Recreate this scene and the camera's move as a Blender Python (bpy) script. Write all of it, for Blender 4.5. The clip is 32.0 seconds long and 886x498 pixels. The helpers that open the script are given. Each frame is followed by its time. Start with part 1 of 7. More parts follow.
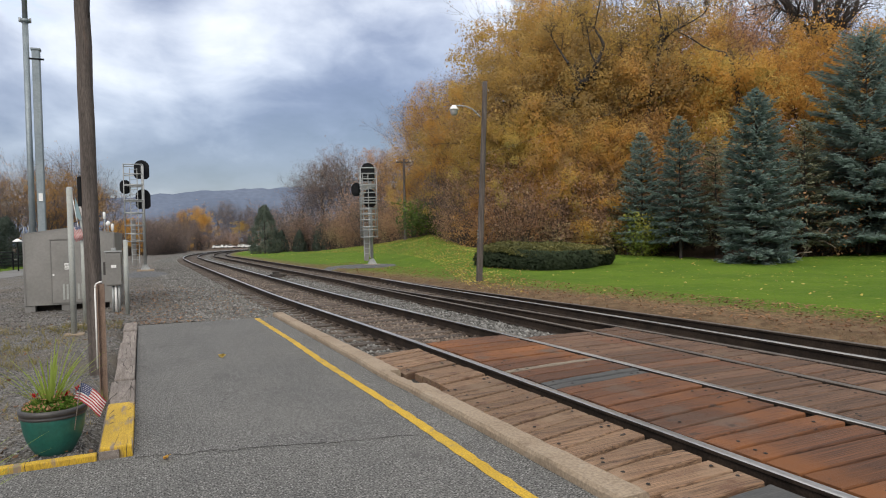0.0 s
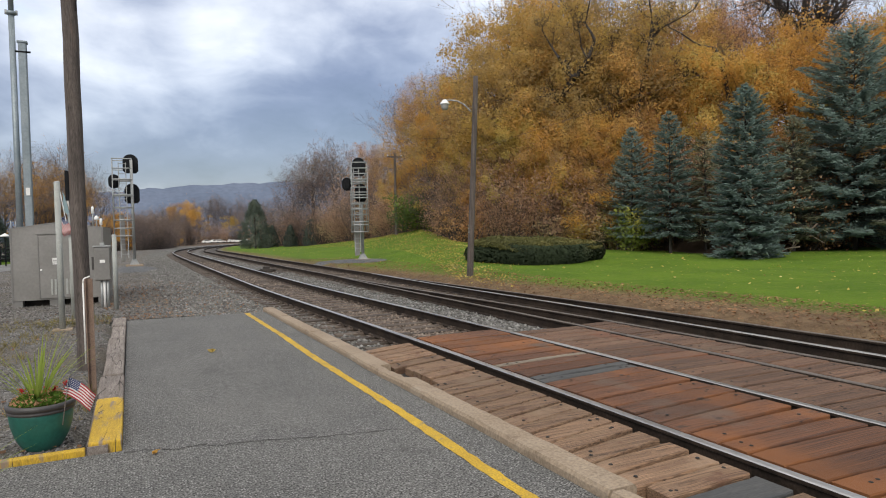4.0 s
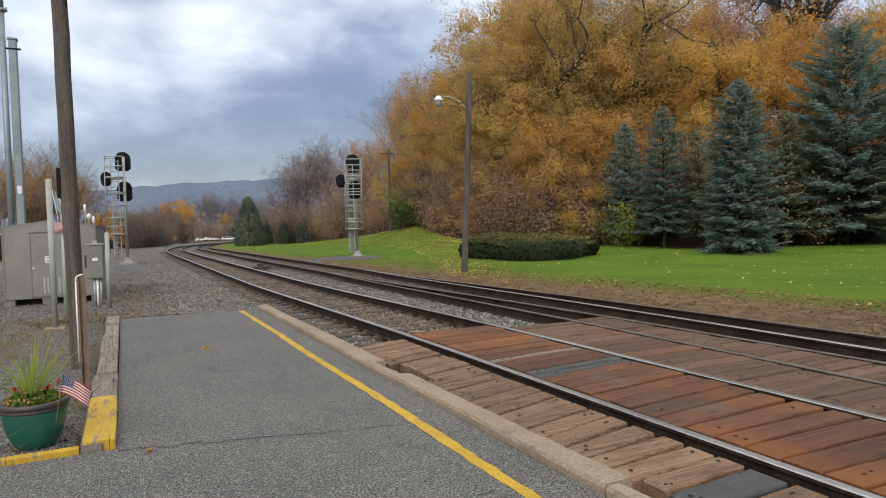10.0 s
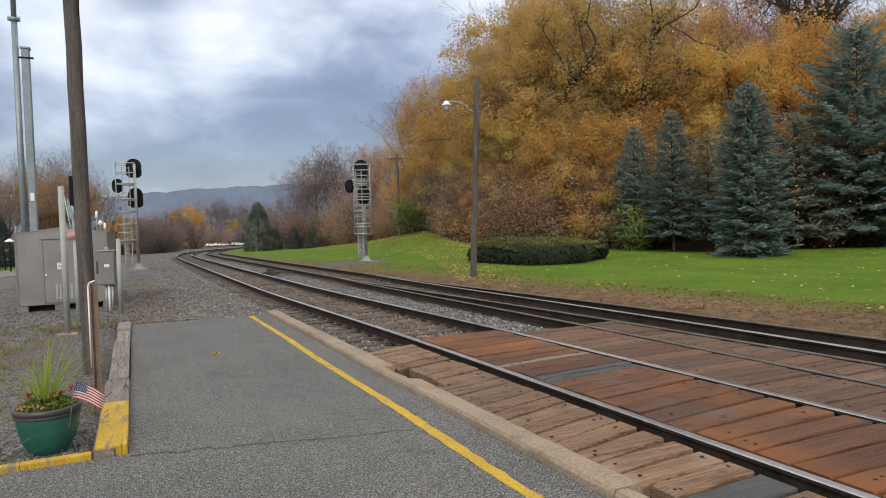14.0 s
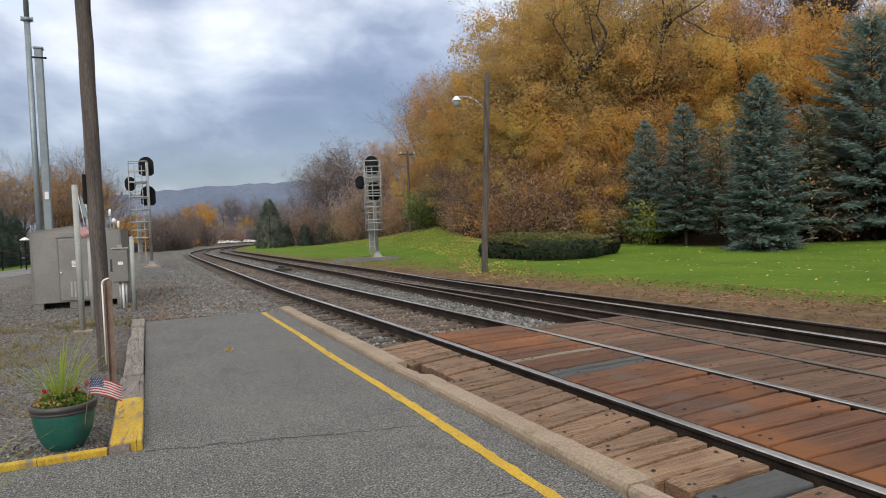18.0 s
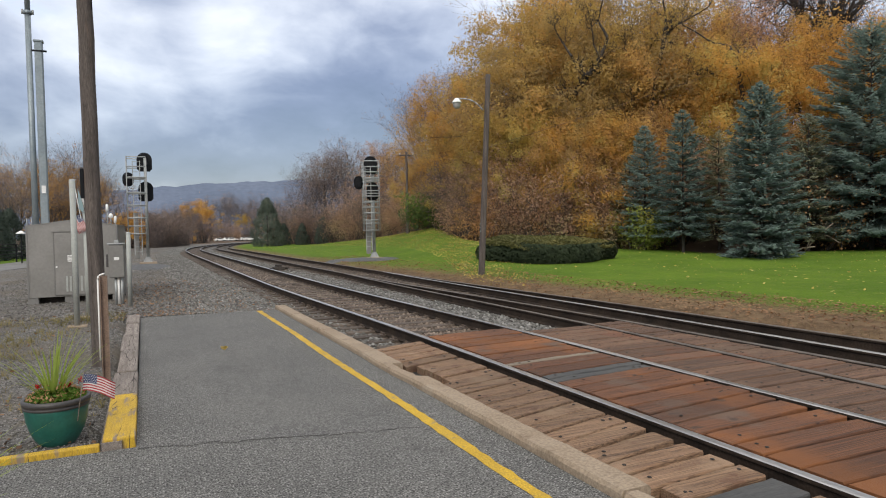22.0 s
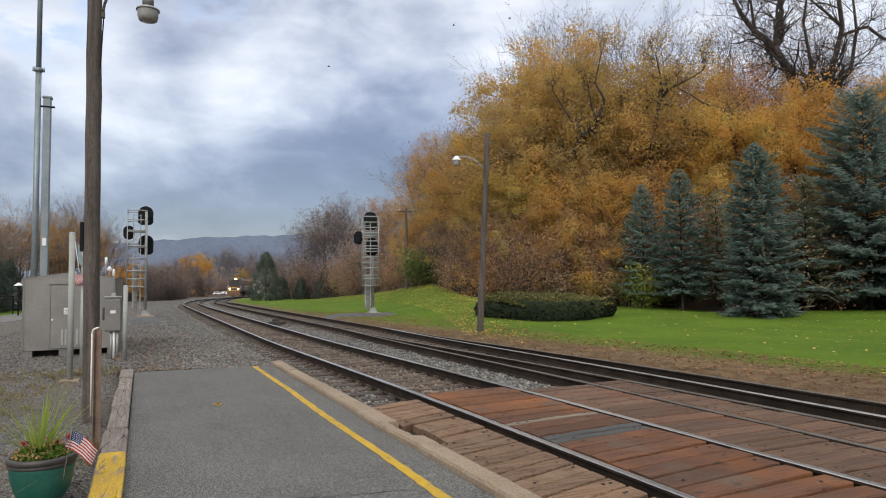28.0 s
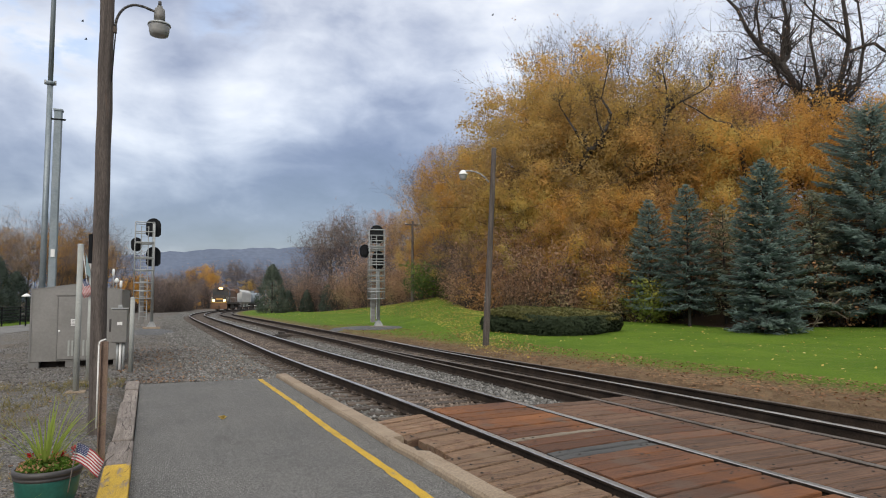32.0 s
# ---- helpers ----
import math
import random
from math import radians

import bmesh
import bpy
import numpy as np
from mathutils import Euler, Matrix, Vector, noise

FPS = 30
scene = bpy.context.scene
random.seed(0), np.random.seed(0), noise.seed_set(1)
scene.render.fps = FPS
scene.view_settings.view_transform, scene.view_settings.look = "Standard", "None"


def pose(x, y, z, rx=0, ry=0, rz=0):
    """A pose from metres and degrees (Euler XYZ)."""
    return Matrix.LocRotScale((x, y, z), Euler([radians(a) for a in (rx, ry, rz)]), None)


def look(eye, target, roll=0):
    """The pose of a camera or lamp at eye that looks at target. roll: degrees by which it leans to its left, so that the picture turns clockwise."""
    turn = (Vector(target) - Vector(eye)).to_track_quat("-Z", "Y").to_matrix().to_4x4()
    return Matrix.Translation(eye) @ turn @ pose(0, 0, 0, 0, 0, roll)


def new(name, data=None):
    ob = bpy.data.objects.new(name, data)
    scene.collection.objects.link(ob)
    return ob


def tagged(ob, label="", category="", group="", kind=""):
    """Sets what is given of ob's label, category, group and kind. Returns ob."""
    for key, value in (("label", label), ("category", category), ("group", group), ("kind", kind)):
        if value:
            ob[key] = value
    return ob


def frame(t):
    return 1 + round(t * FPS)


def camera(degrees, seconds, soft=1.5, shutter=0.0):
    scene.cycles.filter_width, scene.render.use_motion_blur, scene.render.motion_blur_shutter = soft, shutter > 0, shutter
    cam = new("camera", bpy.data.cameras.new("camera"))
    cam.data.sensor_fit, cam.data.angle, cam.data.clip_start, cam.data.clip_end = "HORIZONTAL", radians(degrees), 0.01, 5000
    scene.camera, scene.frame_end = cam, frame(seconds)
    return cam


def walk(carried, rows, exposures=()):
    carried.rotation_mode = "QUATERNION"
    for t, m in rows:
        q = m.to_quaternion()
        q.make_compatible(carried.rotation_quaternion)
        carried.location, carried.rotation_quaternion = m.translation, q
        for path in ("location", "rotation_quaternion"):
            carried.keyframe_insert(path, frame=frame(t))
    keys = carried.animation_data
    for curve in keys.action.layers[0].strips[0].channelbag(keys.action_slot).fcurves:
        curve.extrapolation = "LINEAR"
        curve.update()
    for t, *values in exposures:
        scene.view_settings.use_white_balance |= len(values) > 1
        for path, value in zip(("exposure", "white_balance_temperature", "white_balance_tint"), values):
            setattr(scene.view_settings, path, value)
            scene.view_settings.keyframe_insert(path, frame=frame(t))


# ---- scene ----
# ---------------------------------------------------------------- camera
cam = camera(68.0, 32.0, soft=1.05)

PATH = [
    (0, 0.000, -0.000, 1.574, -24.691, -1.201, -1.364),
    (0.5, 0.009, 0.011, 1.575, -24.972, -1.222, -1.071),
    (1, 0.005, -0.004, 1.573, -25.253, -1.236, -1.170),
    (1.5, 0.003, -0.007, 1.572, -25.204, -1.416, -1.135),
    (2, 0.005, 0.003, 1.572, -25.255, -1.611, -1.203),
    (2.5, 0.009, 0.006, 1.571, -25.337, -1.651, -1.279),
    (3, 0.008, 0.010, 1.572, -25.408, -1.672, -1.270),
    (3.5, 0.008, -0.015, 1.571, -25.398, -1.667, -1.313),
    (5.5, 0.008, -0.012, 1.572, -25.630, -1.700, -1.449),
    (6, 0.004, -0.018, 1.572, -25.594, -1.734, -1.451),
    (6.5, 0.005, -0.019, 1.571, -25.472, -1.750, -1.512),
    (7, 0.003, -0.027, 1.571, -25.277, -2.176, -1.289),
    (7.5, 0.005, -0.022, 1.573, -25.312, -2.400, -1.465),
    (8, 0.009, -0.034, 1.575, -24.426, -2.377, -2.279),
    (8.5, 0.006, -0.012, 1.574, -24.476, -2.889, -2.253),
    (9, 0.001, -0.006, 1.570, -23.840, -2.733, -1.705),
    (9.5, 0.007, 0.003, 1.565, -23.788, -2.280, -1.654),
    (10, 0.010, -0.008, 1.564, -25.930, -1.977, -1.627),
    (10.5, 0.010, -0.019, 1.568, -25.848, -1.815, -1.350),
    (11, 0.008, -0.031, 1.568, -25.651, -1.761, -1.241),
    (11.5, 0.009, -0.033, 1.569, -25.538, -1.741, -1.420),
    (12, 0.008, -0.027, 1.569, -25.370, -1.742, -1.611),
    (12.5, 0.010, -0.040, 1.575, -25.152, -1.660, -1.856),
    (13, 0.009, -0.039, 1.574, -25.114, -1.568, -1.866),
    (13.5, 0.005, -0.029, 1.573, -25.154, -1.563, -1.903),
    (14, 0.005, -0.031, 1.574, -25.169, -1.569, -1.906),
    (14.5, 0.009, -0.037, 1.573, -25.122, -1.510, -1.995),
    (16.5, 0.003, -0.028, 1.573, -24.432, -1.476, -2.023),
    (17, 0.006, -0.023, 1.573, -24.330, -1.469, -2.184),
    (17.5, 0.004, -0.014, 1.569, -24.278, -1.565, -2.224),
    (18, 0.006, -0.024, 1.571, -24.207, -1.904, -2.301),
    (18.5, 0.007, -0.026, 1.567, -24.189, -2.030, -2.569),
    (19, 0.010, -0.008, 1.569, -24.213, -2.193, -2.321),
    (19.5, 0.013, -0.006, 1.568, -24.266, -2.255, -2.099),
    (20, 0.011, -0.000, 1.565, -24.219, -2.179, -2.454),
    (20.5, 0.008, -0.004, 1.567, -24.105, -2.148, -2.262),
    (21, 0.001, -0.006, 1.570, -23.790, -1.873, -2.059),
    (21.5, 0.005, 0.008, 1.571, -23.535, -1.809, -2.205),
    (22, 0.003, 0.004, 1.569, -24.471, -1.763, -1.186),
    (22.5, -0.000, -0.005, 1.571, -24.247, -1.742, -1.116),
    (23, -0.000, -0.002, 1.570, -24.079, -1.689, -1.084),
    (23.5, -0.000, -0.009, 1.569, -23.708, -1.673, -1.131),
    (24, 0.004, 0.004, 1.569, -23.573, -1.339, -1.099),
    (24.5, -0.001, -0.004, 1.567, -23.215, -1.251, -1.170),
    (25, 0.009, 0.005, 1.570, -23.405, -0.869, -0.763),
    (25.5, 0.015, 0.014, 1.572, -23.342, 0.166, -0.666),
    (27.5, 0.015, 0.011, 1.576, -24.530, 2.935, -0.568),
    (28, 0.016, 0.005, 1.578, -24.623, 3.093, -0.661),
    (28.5, 0.012, 0.003, 1.580, -24.628, 3.202, -0.559),
    (29, 0.009, -0.003, 1.581, -24.539, 3.351, -0.482),
    (29.5, 0.012, -0.006, 1.582, -24.417, 3.505, -0.459),
    (30, 0.011, -0.003, 1.583, -24.365, 3.707, -0.424),
    (30.5, 0.005, -0.006, 1.582, -24.296, 3.950, -0.118),
    (31, 0.004, -0.007, 1.586, -24.246, 4.043, -0.325),
    (31.5, 0.007, -0.009, 1.584, -24.123, 4.158, -0.268),
    (32, 0.009, 0.000, 1.586, -24.109, 4.273, -0.265),
]


def eye(x, y, z, yaw, pitch, roll):
    return pose(x, y, z, 0, 0, yaw) @ pose(0, 0, 0, 90 + pitch, 0, 0) @ pose(0, 0, 0, 0, 0, roll)


walk(cam, [(t, eye(*row)) for t, *row in PATH], exposures=[(0.0, 0.0), (25.5, -0.02), (28.0, -0.10), (32.0, -0.12)])


# ---------------------------------------------------------------- node helper
def ramp_fill(node, stops):
    els = node.color_ramp.elements
    while len(els) < len(stops):
        els.new(0.5)
    for e, (p, c) in zip(els, stops):
        e.position, e.color = p, (*c, 1)


class Nodes:
    def __init__(self, tree):
        self.tree = tree
        tree.nodes.clear()

    def add(self, kind, props=None, **inputs):
        n = self.tree.nodes.new(kind)
        p = props or {}
        if "operation" in p:
            n.operation = p["operation"]
        if "use_clamp" in p:
            n.use_clamp = p["use_clamp"]
        if "interpolation_type" in p:
            n.interpolation_type = p["interpolation_type"]
        if "sky_type" in p:
            n.sky_type, n.sun_disc = p["sky_type"], p["sun_disc"]
            n.sun_elevation, n.sun_rotation = p["sun_elevation"], p["sun_rotation"]
        for k, v in inputs.items():
            self.put(n, k.replace("_", " "), v)
        return n

    def put(self, n, key, v):
        sock = n.inputs[int(key[1:])] if key[0] == "i" and key[1:].isdigit() else n.inputs[key]
        if isinstance(v, bpy.types.NodeSocket):
            self.tree.links.new(v, sock)
        elif isinstance(v, bpy.types.Node):
            self.tree.links.new(v.outputs[0], sock)
        else:
            sock.default_value = (*v, 1) if sock.type == "RGBA" and len(v) == 3 else v

    def math(self, op, a, b=0.0, clamp=False):
        return self.add("ShaderNodeMath", {"operation": op, "use_clamp": clamp}, i0=a, i1=b).outputs[0]

    def mix(self, f, a, b, mode="MIX"):
        n = self.tree.nodes.new("ShaderNodeMix")
        n.data_type, n.blend_type = "RGBA", mode
        for k, v in ((0, f), (6, a), (7, b)):
            if isinstance(v, bpy.types.NodeSocket):
                self.tree.links.new(v, n.inputs[k])
            elif k == 0:
                n.inputs[0].default_value = v
            else:
                n.inputs[k].default_value = (*v, 1)
        return n.outputs[2]

    def noise(self, vec, scale, detail=4.0, rough=0.55):
        n = self.add("ShaderNodeTexNoise", Scale=scale, Detail=detail, Roughness=rough)
        self.tree.links.new(vec, n.inputs["Vector"])
        return n.outputs[0]

    def ramp(self, f, stops):
        n = self.add("ShaderNodeValToRGB", Fac=f)
        ramp_fill(n, stops)
        return n.outputs[0]

    def span(self, v, a, b):
        return self.add("ShaderNodeMapRange", {"interpolation_type": "SMOOTHSTEP"}, Value=v, From_Min=a, From_Max=b).outputs[0]


# ---------------------------------------------------------------- world, sun
SUN_AZ, SUN_EL = 212.0, 31.0
world = bpy.data.worlds.new("overcast_sky")
scene.world = world
world.use_nodes = True
W = Nodes(world.node_tree)
sky = W.add("ShaderNodeTexSky", {"sky_type": "NISHITA", "sun_disc": False, "sun_elevation": radians(SUN_EL), "sun_rotation": radians(SUN_AZ)})
way = W.add("ShaderNodeTexCoord").outputs["Generated"]
xyz = W.add("ShaderNodeSeparateXYZ", Vector=way)
flat = W.add("ShaderNodeVectorMath", {"operation": "MULTIPLY"}, i0=way, i1=(1.0, 1.0, 1.9)).outputs[0]
warp = W.add("ShaderNodeVectorMath", {"operation": "ADD"})
wn = W.add("ShaderNodeTexNoise", Scale=3.2, Detail=3.0)
W.tree.links.new(flat, wn.inputs["Vector"])
ws = W.add("ShaderNodeVectorMath", {"operation": "SCALE"}, i0=wn.outputs[1])
ws.inputs["Scale"].default_value = 0.14
W.tree.links.new(flat, warp.inputs[0])
W.tree.links.new(ws.outputs[0], warp.inputs[1])
cl = W.noise(warp.outputs[0], 4.2, 5.0, 0.50)
cl2 = W.noise(warp.outputs[0], 11.0, 5.0, 0.55)


def lobe(az, el, near, far):
    """1 towards that heading and height, 0 beyond far degrees."""
    a, e = radians(az), radians(el)
    d = W.add("ShaderNodeVectorMath", {"operation": "DOT_PRODUCT"}, i0=way, i1=(math.sin(a) * math.cos(e), math.cos(a) * math.cos(e), math.sin(e)))
    return W.span(d.outputs["Value"], math.cos(radians(far)), math.cos(radians(near)))


# brighter breaks between the clouds, and the dark bank over the ridge
light = W.math("MULTIPLY", W.span(xyz.outputs[2], 0.08, 0.34), 0.46)
for az, el, near, far, gain in ((6.9, 16.0, 0.3, 5.0, 0.15), (8.0, 21.0, 1, 8, 0.05), (-7.9, 13.5, 2, 12, 0.15), (-8.8, 6.5, 1, 9, 0.05), (25.7, 23.5, 1, 11, 0.14), (37, 24, 2, 13, 0.18), (52, 22, 2, 18, 0.08),
                                (0.8, 16.2, 0.5, 5, -0.16), (15.6, 12.5, 2, 9, -0.13), (24, 16, 1, 7, -0.10)):
    light = W.math("ADD", light, W.math("MULTIPLY", lobe(az, el, near, far), gain))
tone = W.math("ADD", W.math("ADD", W.math("MULTIPLY", W.math("SUBTRACT", cl, 0.5), 1.15), W.math("MULTIPLY", W.math("SUBTRACT", cl2, 0.5), 0.50)), W.math("ADD", light, 0.10))
cloud = W.ramp(tone, [(0.0, (0.092, 0.096, 0.162)), (0.18, (0.145, 0.153, 0.240)), (0.34, (0.27, 0.286, 0.375)), (0.50, (0.44, 0.46, 0.545)), (0.70, (0.70, 0.715, 0.77)), (0.92, (0.96, 0.955, 0.96))])
blue = W.math("MULTIPLY", W.math("ADD", lobe(-7, 20, 0.5, 5), W.math("MULTIPLY", lobe(5.5, 22.3, 0.3, 3.5), 0.7)), W.span(cl2, 0.40, 0.60))
cloud = W.mix(W.math("MULTIPLY", blue, 0.8), cloud, (0.46, 0.60, 0.86))
cloud = W.mix(W.span(xyz.outputs[2], 0.42, 0.8), cloud, (0.92, 0.88, 0.82))
lift = W.math("ADD", W.math("MULTIPLY", W.span(xyz.outputs[2], 0.42, 0.85), 0.55), 1.0)
cloud_bg = W.add("ShaderNodeBackground", Color=cloud, Strength=lift)
sky_bg = W.add("ShaderNodeBackground", Color=sky.outputs[0], Strength=0.05)
both = W.add("ShaderNodeAddShader", i0=cloud_bg.outputs[0], i1=sky_bg.outputs[0])
W.tree.links.new(both.outputs[0], W.add("ShaderNodeOutputWorld").inputs["Surface"])

sun = new("sun", bpy.data.lights.new("sun", "SUN"))
sun.data.energy, sun.data.angle, sun.data.color = 1.75, radians(25), (1.0, 0.93, 0.82)
sun.matrix_world = look((0, 0, 50), (-50 * math.sin(radians(SUN_AZ)) / math.tan(radians(SUN_EL)), -50 * math.cos(radians(SUN_AZ)) / math.tan(radians(SUN_EL)), 0))


# ---------------------------------------------------------------- materials
def mat(name, c1, c2, scale=4.0, rough=0.7, metal=0.0, bump=0.0, bscale=None, grain=0.0, rand=0.0, stretch=None, dirt=None, dscale=1.5, dcut=0.55, glow=None, spec=0.5, gscale=None, stains=(), specks=None, splits=None):
    """A surface of two colours mixed at one scale, with a finer grain, a stain colour at a second scale and relief."""
    m = bpy.data.materials.new(name)
    m.use_nodes = True
    N = Nodes(m.node_tree)
    co = N.add("ShaderNodeTexCoord").outputs["Object"]
    if rand:
        rnd = N.add("ShaderNodeObjectInfo").outputs["Random"]
        off = N.add("ShaderNodeVectorMath", {"operation": "ADD"}, i0=co)
        sh = N.add("ShaderNodeCombineXYZ", X=N.math("MULTIPLY", rnd, 37.0), Y=N.math("MULTIPLY", rnd, 91.0), Z=0.0)
        N.tree.links.new(sh.outputs[0], off.inputs[1])
        co = off.outputs[0]
    if stretch:
        mp = N.add("ShaderNodeMapping", Vector=co)
        mp.inputs["Scale"].default_value = stretch
        co = mp.outputs[0]
    big = N.noise(co, scale, 5.0)
    col = N.mix(N.span(big, 0.3, 0.7), c1, c2)
    fine = N.noise(co, gscale or scale * 14, 3.0)
    if grain:
        g = N.add("ShaderNodeMapRange", Value=fine, From_Min=0.34, From_Max=0.66, To_Min=1 - grain, To_Max=1 + grain).outputs[0]
        gc = N.add("ShaderNodeCombineXYZ", X=g, Y=g, Z=g).outputs[0]
        col = N.mix(1.0, col, gc, "MULTIPLY")
    if dirt:
        d = N.span(N.noise(co, dscale, 6.0, 0.62), dcut, dcut + 0.14)
        col = N.mix(d, col, dirt)
    if splits:
        sp = N.math("ABSOLUTE", N.math("SUBTRACT", N.noise(co, splits[0], 0.5), 0.5))
        col = N.mix(N.math("MULTIPLY", N.span(sp, splits[1], splits[1] * 0.3), N.span(N.noise(co, splits[0] * 0.45, 2.0), 0.47, 0.56)), col, splits[2])
    if stains or specks:
        here = N.add("ShaderNodeNewGeometry").outputs["Position"]
    for colour, sc, lo, hi in stains:
        col = N.mix(N.span(N.noise(here, sc, 5.0, 0.6), lo, hi), col, colour)
    if specks:
        vo = N.add("ShaderNodeTexVoronoi", Scale=specks[0])
        N.tree.links.new(here, vo.inputs["Vector"])
        one = N.add("ShaderNodeSeparateColor", Color=vo.outputs["Color"])
        near = N.span(vo.outputs["Distance"], specks[1], specks[1] * 0.6)
        col = N.mix(N.math("MULTIPLY", near, N.span(one.outputs[0], 0.55, 0.66)), col, specks[2])
        col = N.mix(N.math("MULTIPLY", near, N.span(one.outputs[0], 0.34, 0.27)), col, specks[3])
    if rand:
        v = N.add("ShaderNodeMapRange", Value=rnd, To_Min=1 - rand, To_Max=1 + rand).outputs[0]
        vc = N.add("ShaderNodeCombineXYZ", X=v, Y=v, Z=v).outputs[0]
        col = N.mix(1.0, col, vc, "MULTIPLY")
    b = N.add("ShaderNodeBsdfPrincipled", Base_Color=col, Metallic=metal)
    r = N.add("ShaderNodeMapRange", Value=big, To_Min=max(0.03, rough - 0.1), To_Max=min(1.0, rough + 0.1)).outputs[0]
    N.tree.links.new(r, b.inputs["Roughness"])
    b.inputs["Specular IOR Level"].default_value = spec
    if bump:
        h = N.noise(co, bscale or scale * 8, 4.0)
        bp = N.add("ShaderNodeBump", Height=h, Strength=0.8, Distance=bump)
        N.tree.links.new(bp.outputs[0], b.inputs["Normal"])
    if glow:
        b.inputs["Emission Color"].default_value = (*glow[0], 1)
        b.inputs["Emission Strength"].default_value = glow[1]
    N.tree.links.new(b.outputs[0], N.add("ShaderNodeOutputMaterial").inputs["Surface"])
    return m


def leaf_mat(name, stops, through_light=0.45, rough=0.7, spec=0.25):
    """Leaves, each of its own colour out of a row of stops."""
    m = bpy.data.materials.new(name)
    m.use_nodes = True
    N = Nodes(m.node_tree)
    rnd = N.add("ShaderNodeNewGeometry").outputs["Random Per Island"]
    co = N.add("ShaderNodeTexCoord").outputs["Object"]
    patch = N.noise(co, 0.55, 2.0)
    own = N.add("ShaderNodeObjectInfo").outputs["Random"]
    f = N.math("ADD", N.math("MULTIPLY", rnd, 0.18), N.math("MULTIPLY", N.math("SUBTRACT", patch, 0.28), 1.75))
    f = N.math("ADD", f, N.math("MULTIPLY", N.math("SUBTRACT", own, 0.5), 0.7), True)
    col = N.ramp(f, stops)
    a = N.add("ShaderNodeBsdfPrincipled", Base_Color=col, Roughness=rough)
    a.inputs["Specular IOR Level"].default_value = spec
    b = N.add("ShaderNodeBsdfTranslucent", Color=col)
    s = N.add("ShaderNodeMixShader", i0=through_light, i1=a.outputs[0], i2=b.outputs[0])
    N.tree.links.new(s.outputs[0], N.add("ShaderNodeOutputMaterial").inputs["Surface"])
    return m


M = {}
M["asphalt"] = mat("asphalt", (0.100, 0.099, 0.095), (0.126, 0.124, 0.118), 0.9, 0.9, bump=0.006, bscale=75, grain=0.8, gscale=68, dirt=(0.080, 0.079, 0.075), dscale=0.7, dcut=0.58, spec=0.3, specks=(58, 0.42, (0.285, 0.281, 0.27), (0.027, 0.026, 0.025)))
M["asphalt_far"] = mat("worn_road", (0.125, 0.125, 0.125), (0.17, 0.167, 0.16), 0.4, 0.9, grain=0.2)
M["crack"] = mat("tar_crack", (0.025, 0.024, 0.022), (0.05, 0.047, 0.043), 8, 0.95)
M["concrete"] = mat("old_concrete", (0.235, 0.178, 0.122), (0.29, 0.228, 0.163), 1.4, 0.9, bump=0.005, bscale=35, grain=0.2, gscale=45, dirt=(0.15, 0.105, 0.072), dscale=3.0, dcut=0.60, stains=(((0.16, 0.115, 0.08), 5.0, 0.60, 0.72), ((0.33, 0.275, 0.21), 2.3, 0.58, 0.72)))
M["yellow"] = mat("worn_yellow_paint", (0.50, 0.318, 0.018), (0.42, 0.265, 0.02), 3, 0.8, bump=0.003, bscale=60, grain=0.3, gscale=70, dirt=(0.19, 0.16, 0.10), dscale=9, dcut=0.57, stains=(((0.33, 0.22, 0.03), 1.6, 0.52, 0.7),))
M["yellow_wood"] = mat("peeling_yellow_paint", (0.52, 0.335, 0.025), (0.44, 0.28, 0.03), 3, 0.8, bump=0.006, bscale=30, grain=0.3, gscale=40, dirt=(0.24, 0.185, 0.135), dscale=2.2, dcut=0.505, stretch=(7, 1.1, 1), splits=(2.0, 0.02, (0.05, 0.035, 0.02)))
M["grey_wood"] = mat("weathered_grey_timber", (0.150, 0.126, 0.108), (0.235, 0.205, 0.182), 3.0, 0.9, bump=0.012, bscale=18, grain=0.45, rand=0.15, stretch=(6, 0.5, 6), dirt=(0.075, 0.058, 0.048), dscale=4, dcut=0.58, splits=(2.0, 0.02, (0.03, 0.022, 0.018)))
M["plank_pale"] = mat("pale_worn_plank", (0.162, 0.095, 0.055), (0.206, 0.128, 0.076), 1.0, 0.88, bump=0.010, bscale=12, grain=0.55, gscale=7, rand=0.26, stretch=(0.14, 16, 16), dirt=(0.096, 0.050, 0.028), dscale=0.8, dcut=0.63, stains=(((0.227, 0.151, 0.095), 2.0, 0.52, 0.68), ((0.119, 0.061, 0.035), 3.5, 0.58, 0.70)), splits=(1.5, 0.013, (0.036, 0.021, 0.013)))
M["plank_red"] = mat("rust_red_plank", (0.088, 0.036, 0.017), (0.118, 0.050, 0.023), 1.0, 0.85, bump=0.010, bscale=12, grain=0.55, gscale=7, rand=0.26, stretch=(0.14, 16, 16), dirt=(0.052, 0.027, 0.017), dscale=0.7, dcut=0.63, stains=(((0.190, 0.069, 0.019), 0.6, 0.44, 0.62), ((0.110, 0.067, 0.045), 1.3, 0.54, 0.68), ((0.046, 0.027, 0.019), 4.0, 0.62, 0.72)), splits=(1.5, 0.013, (0.021, 0.011, 0.009)))
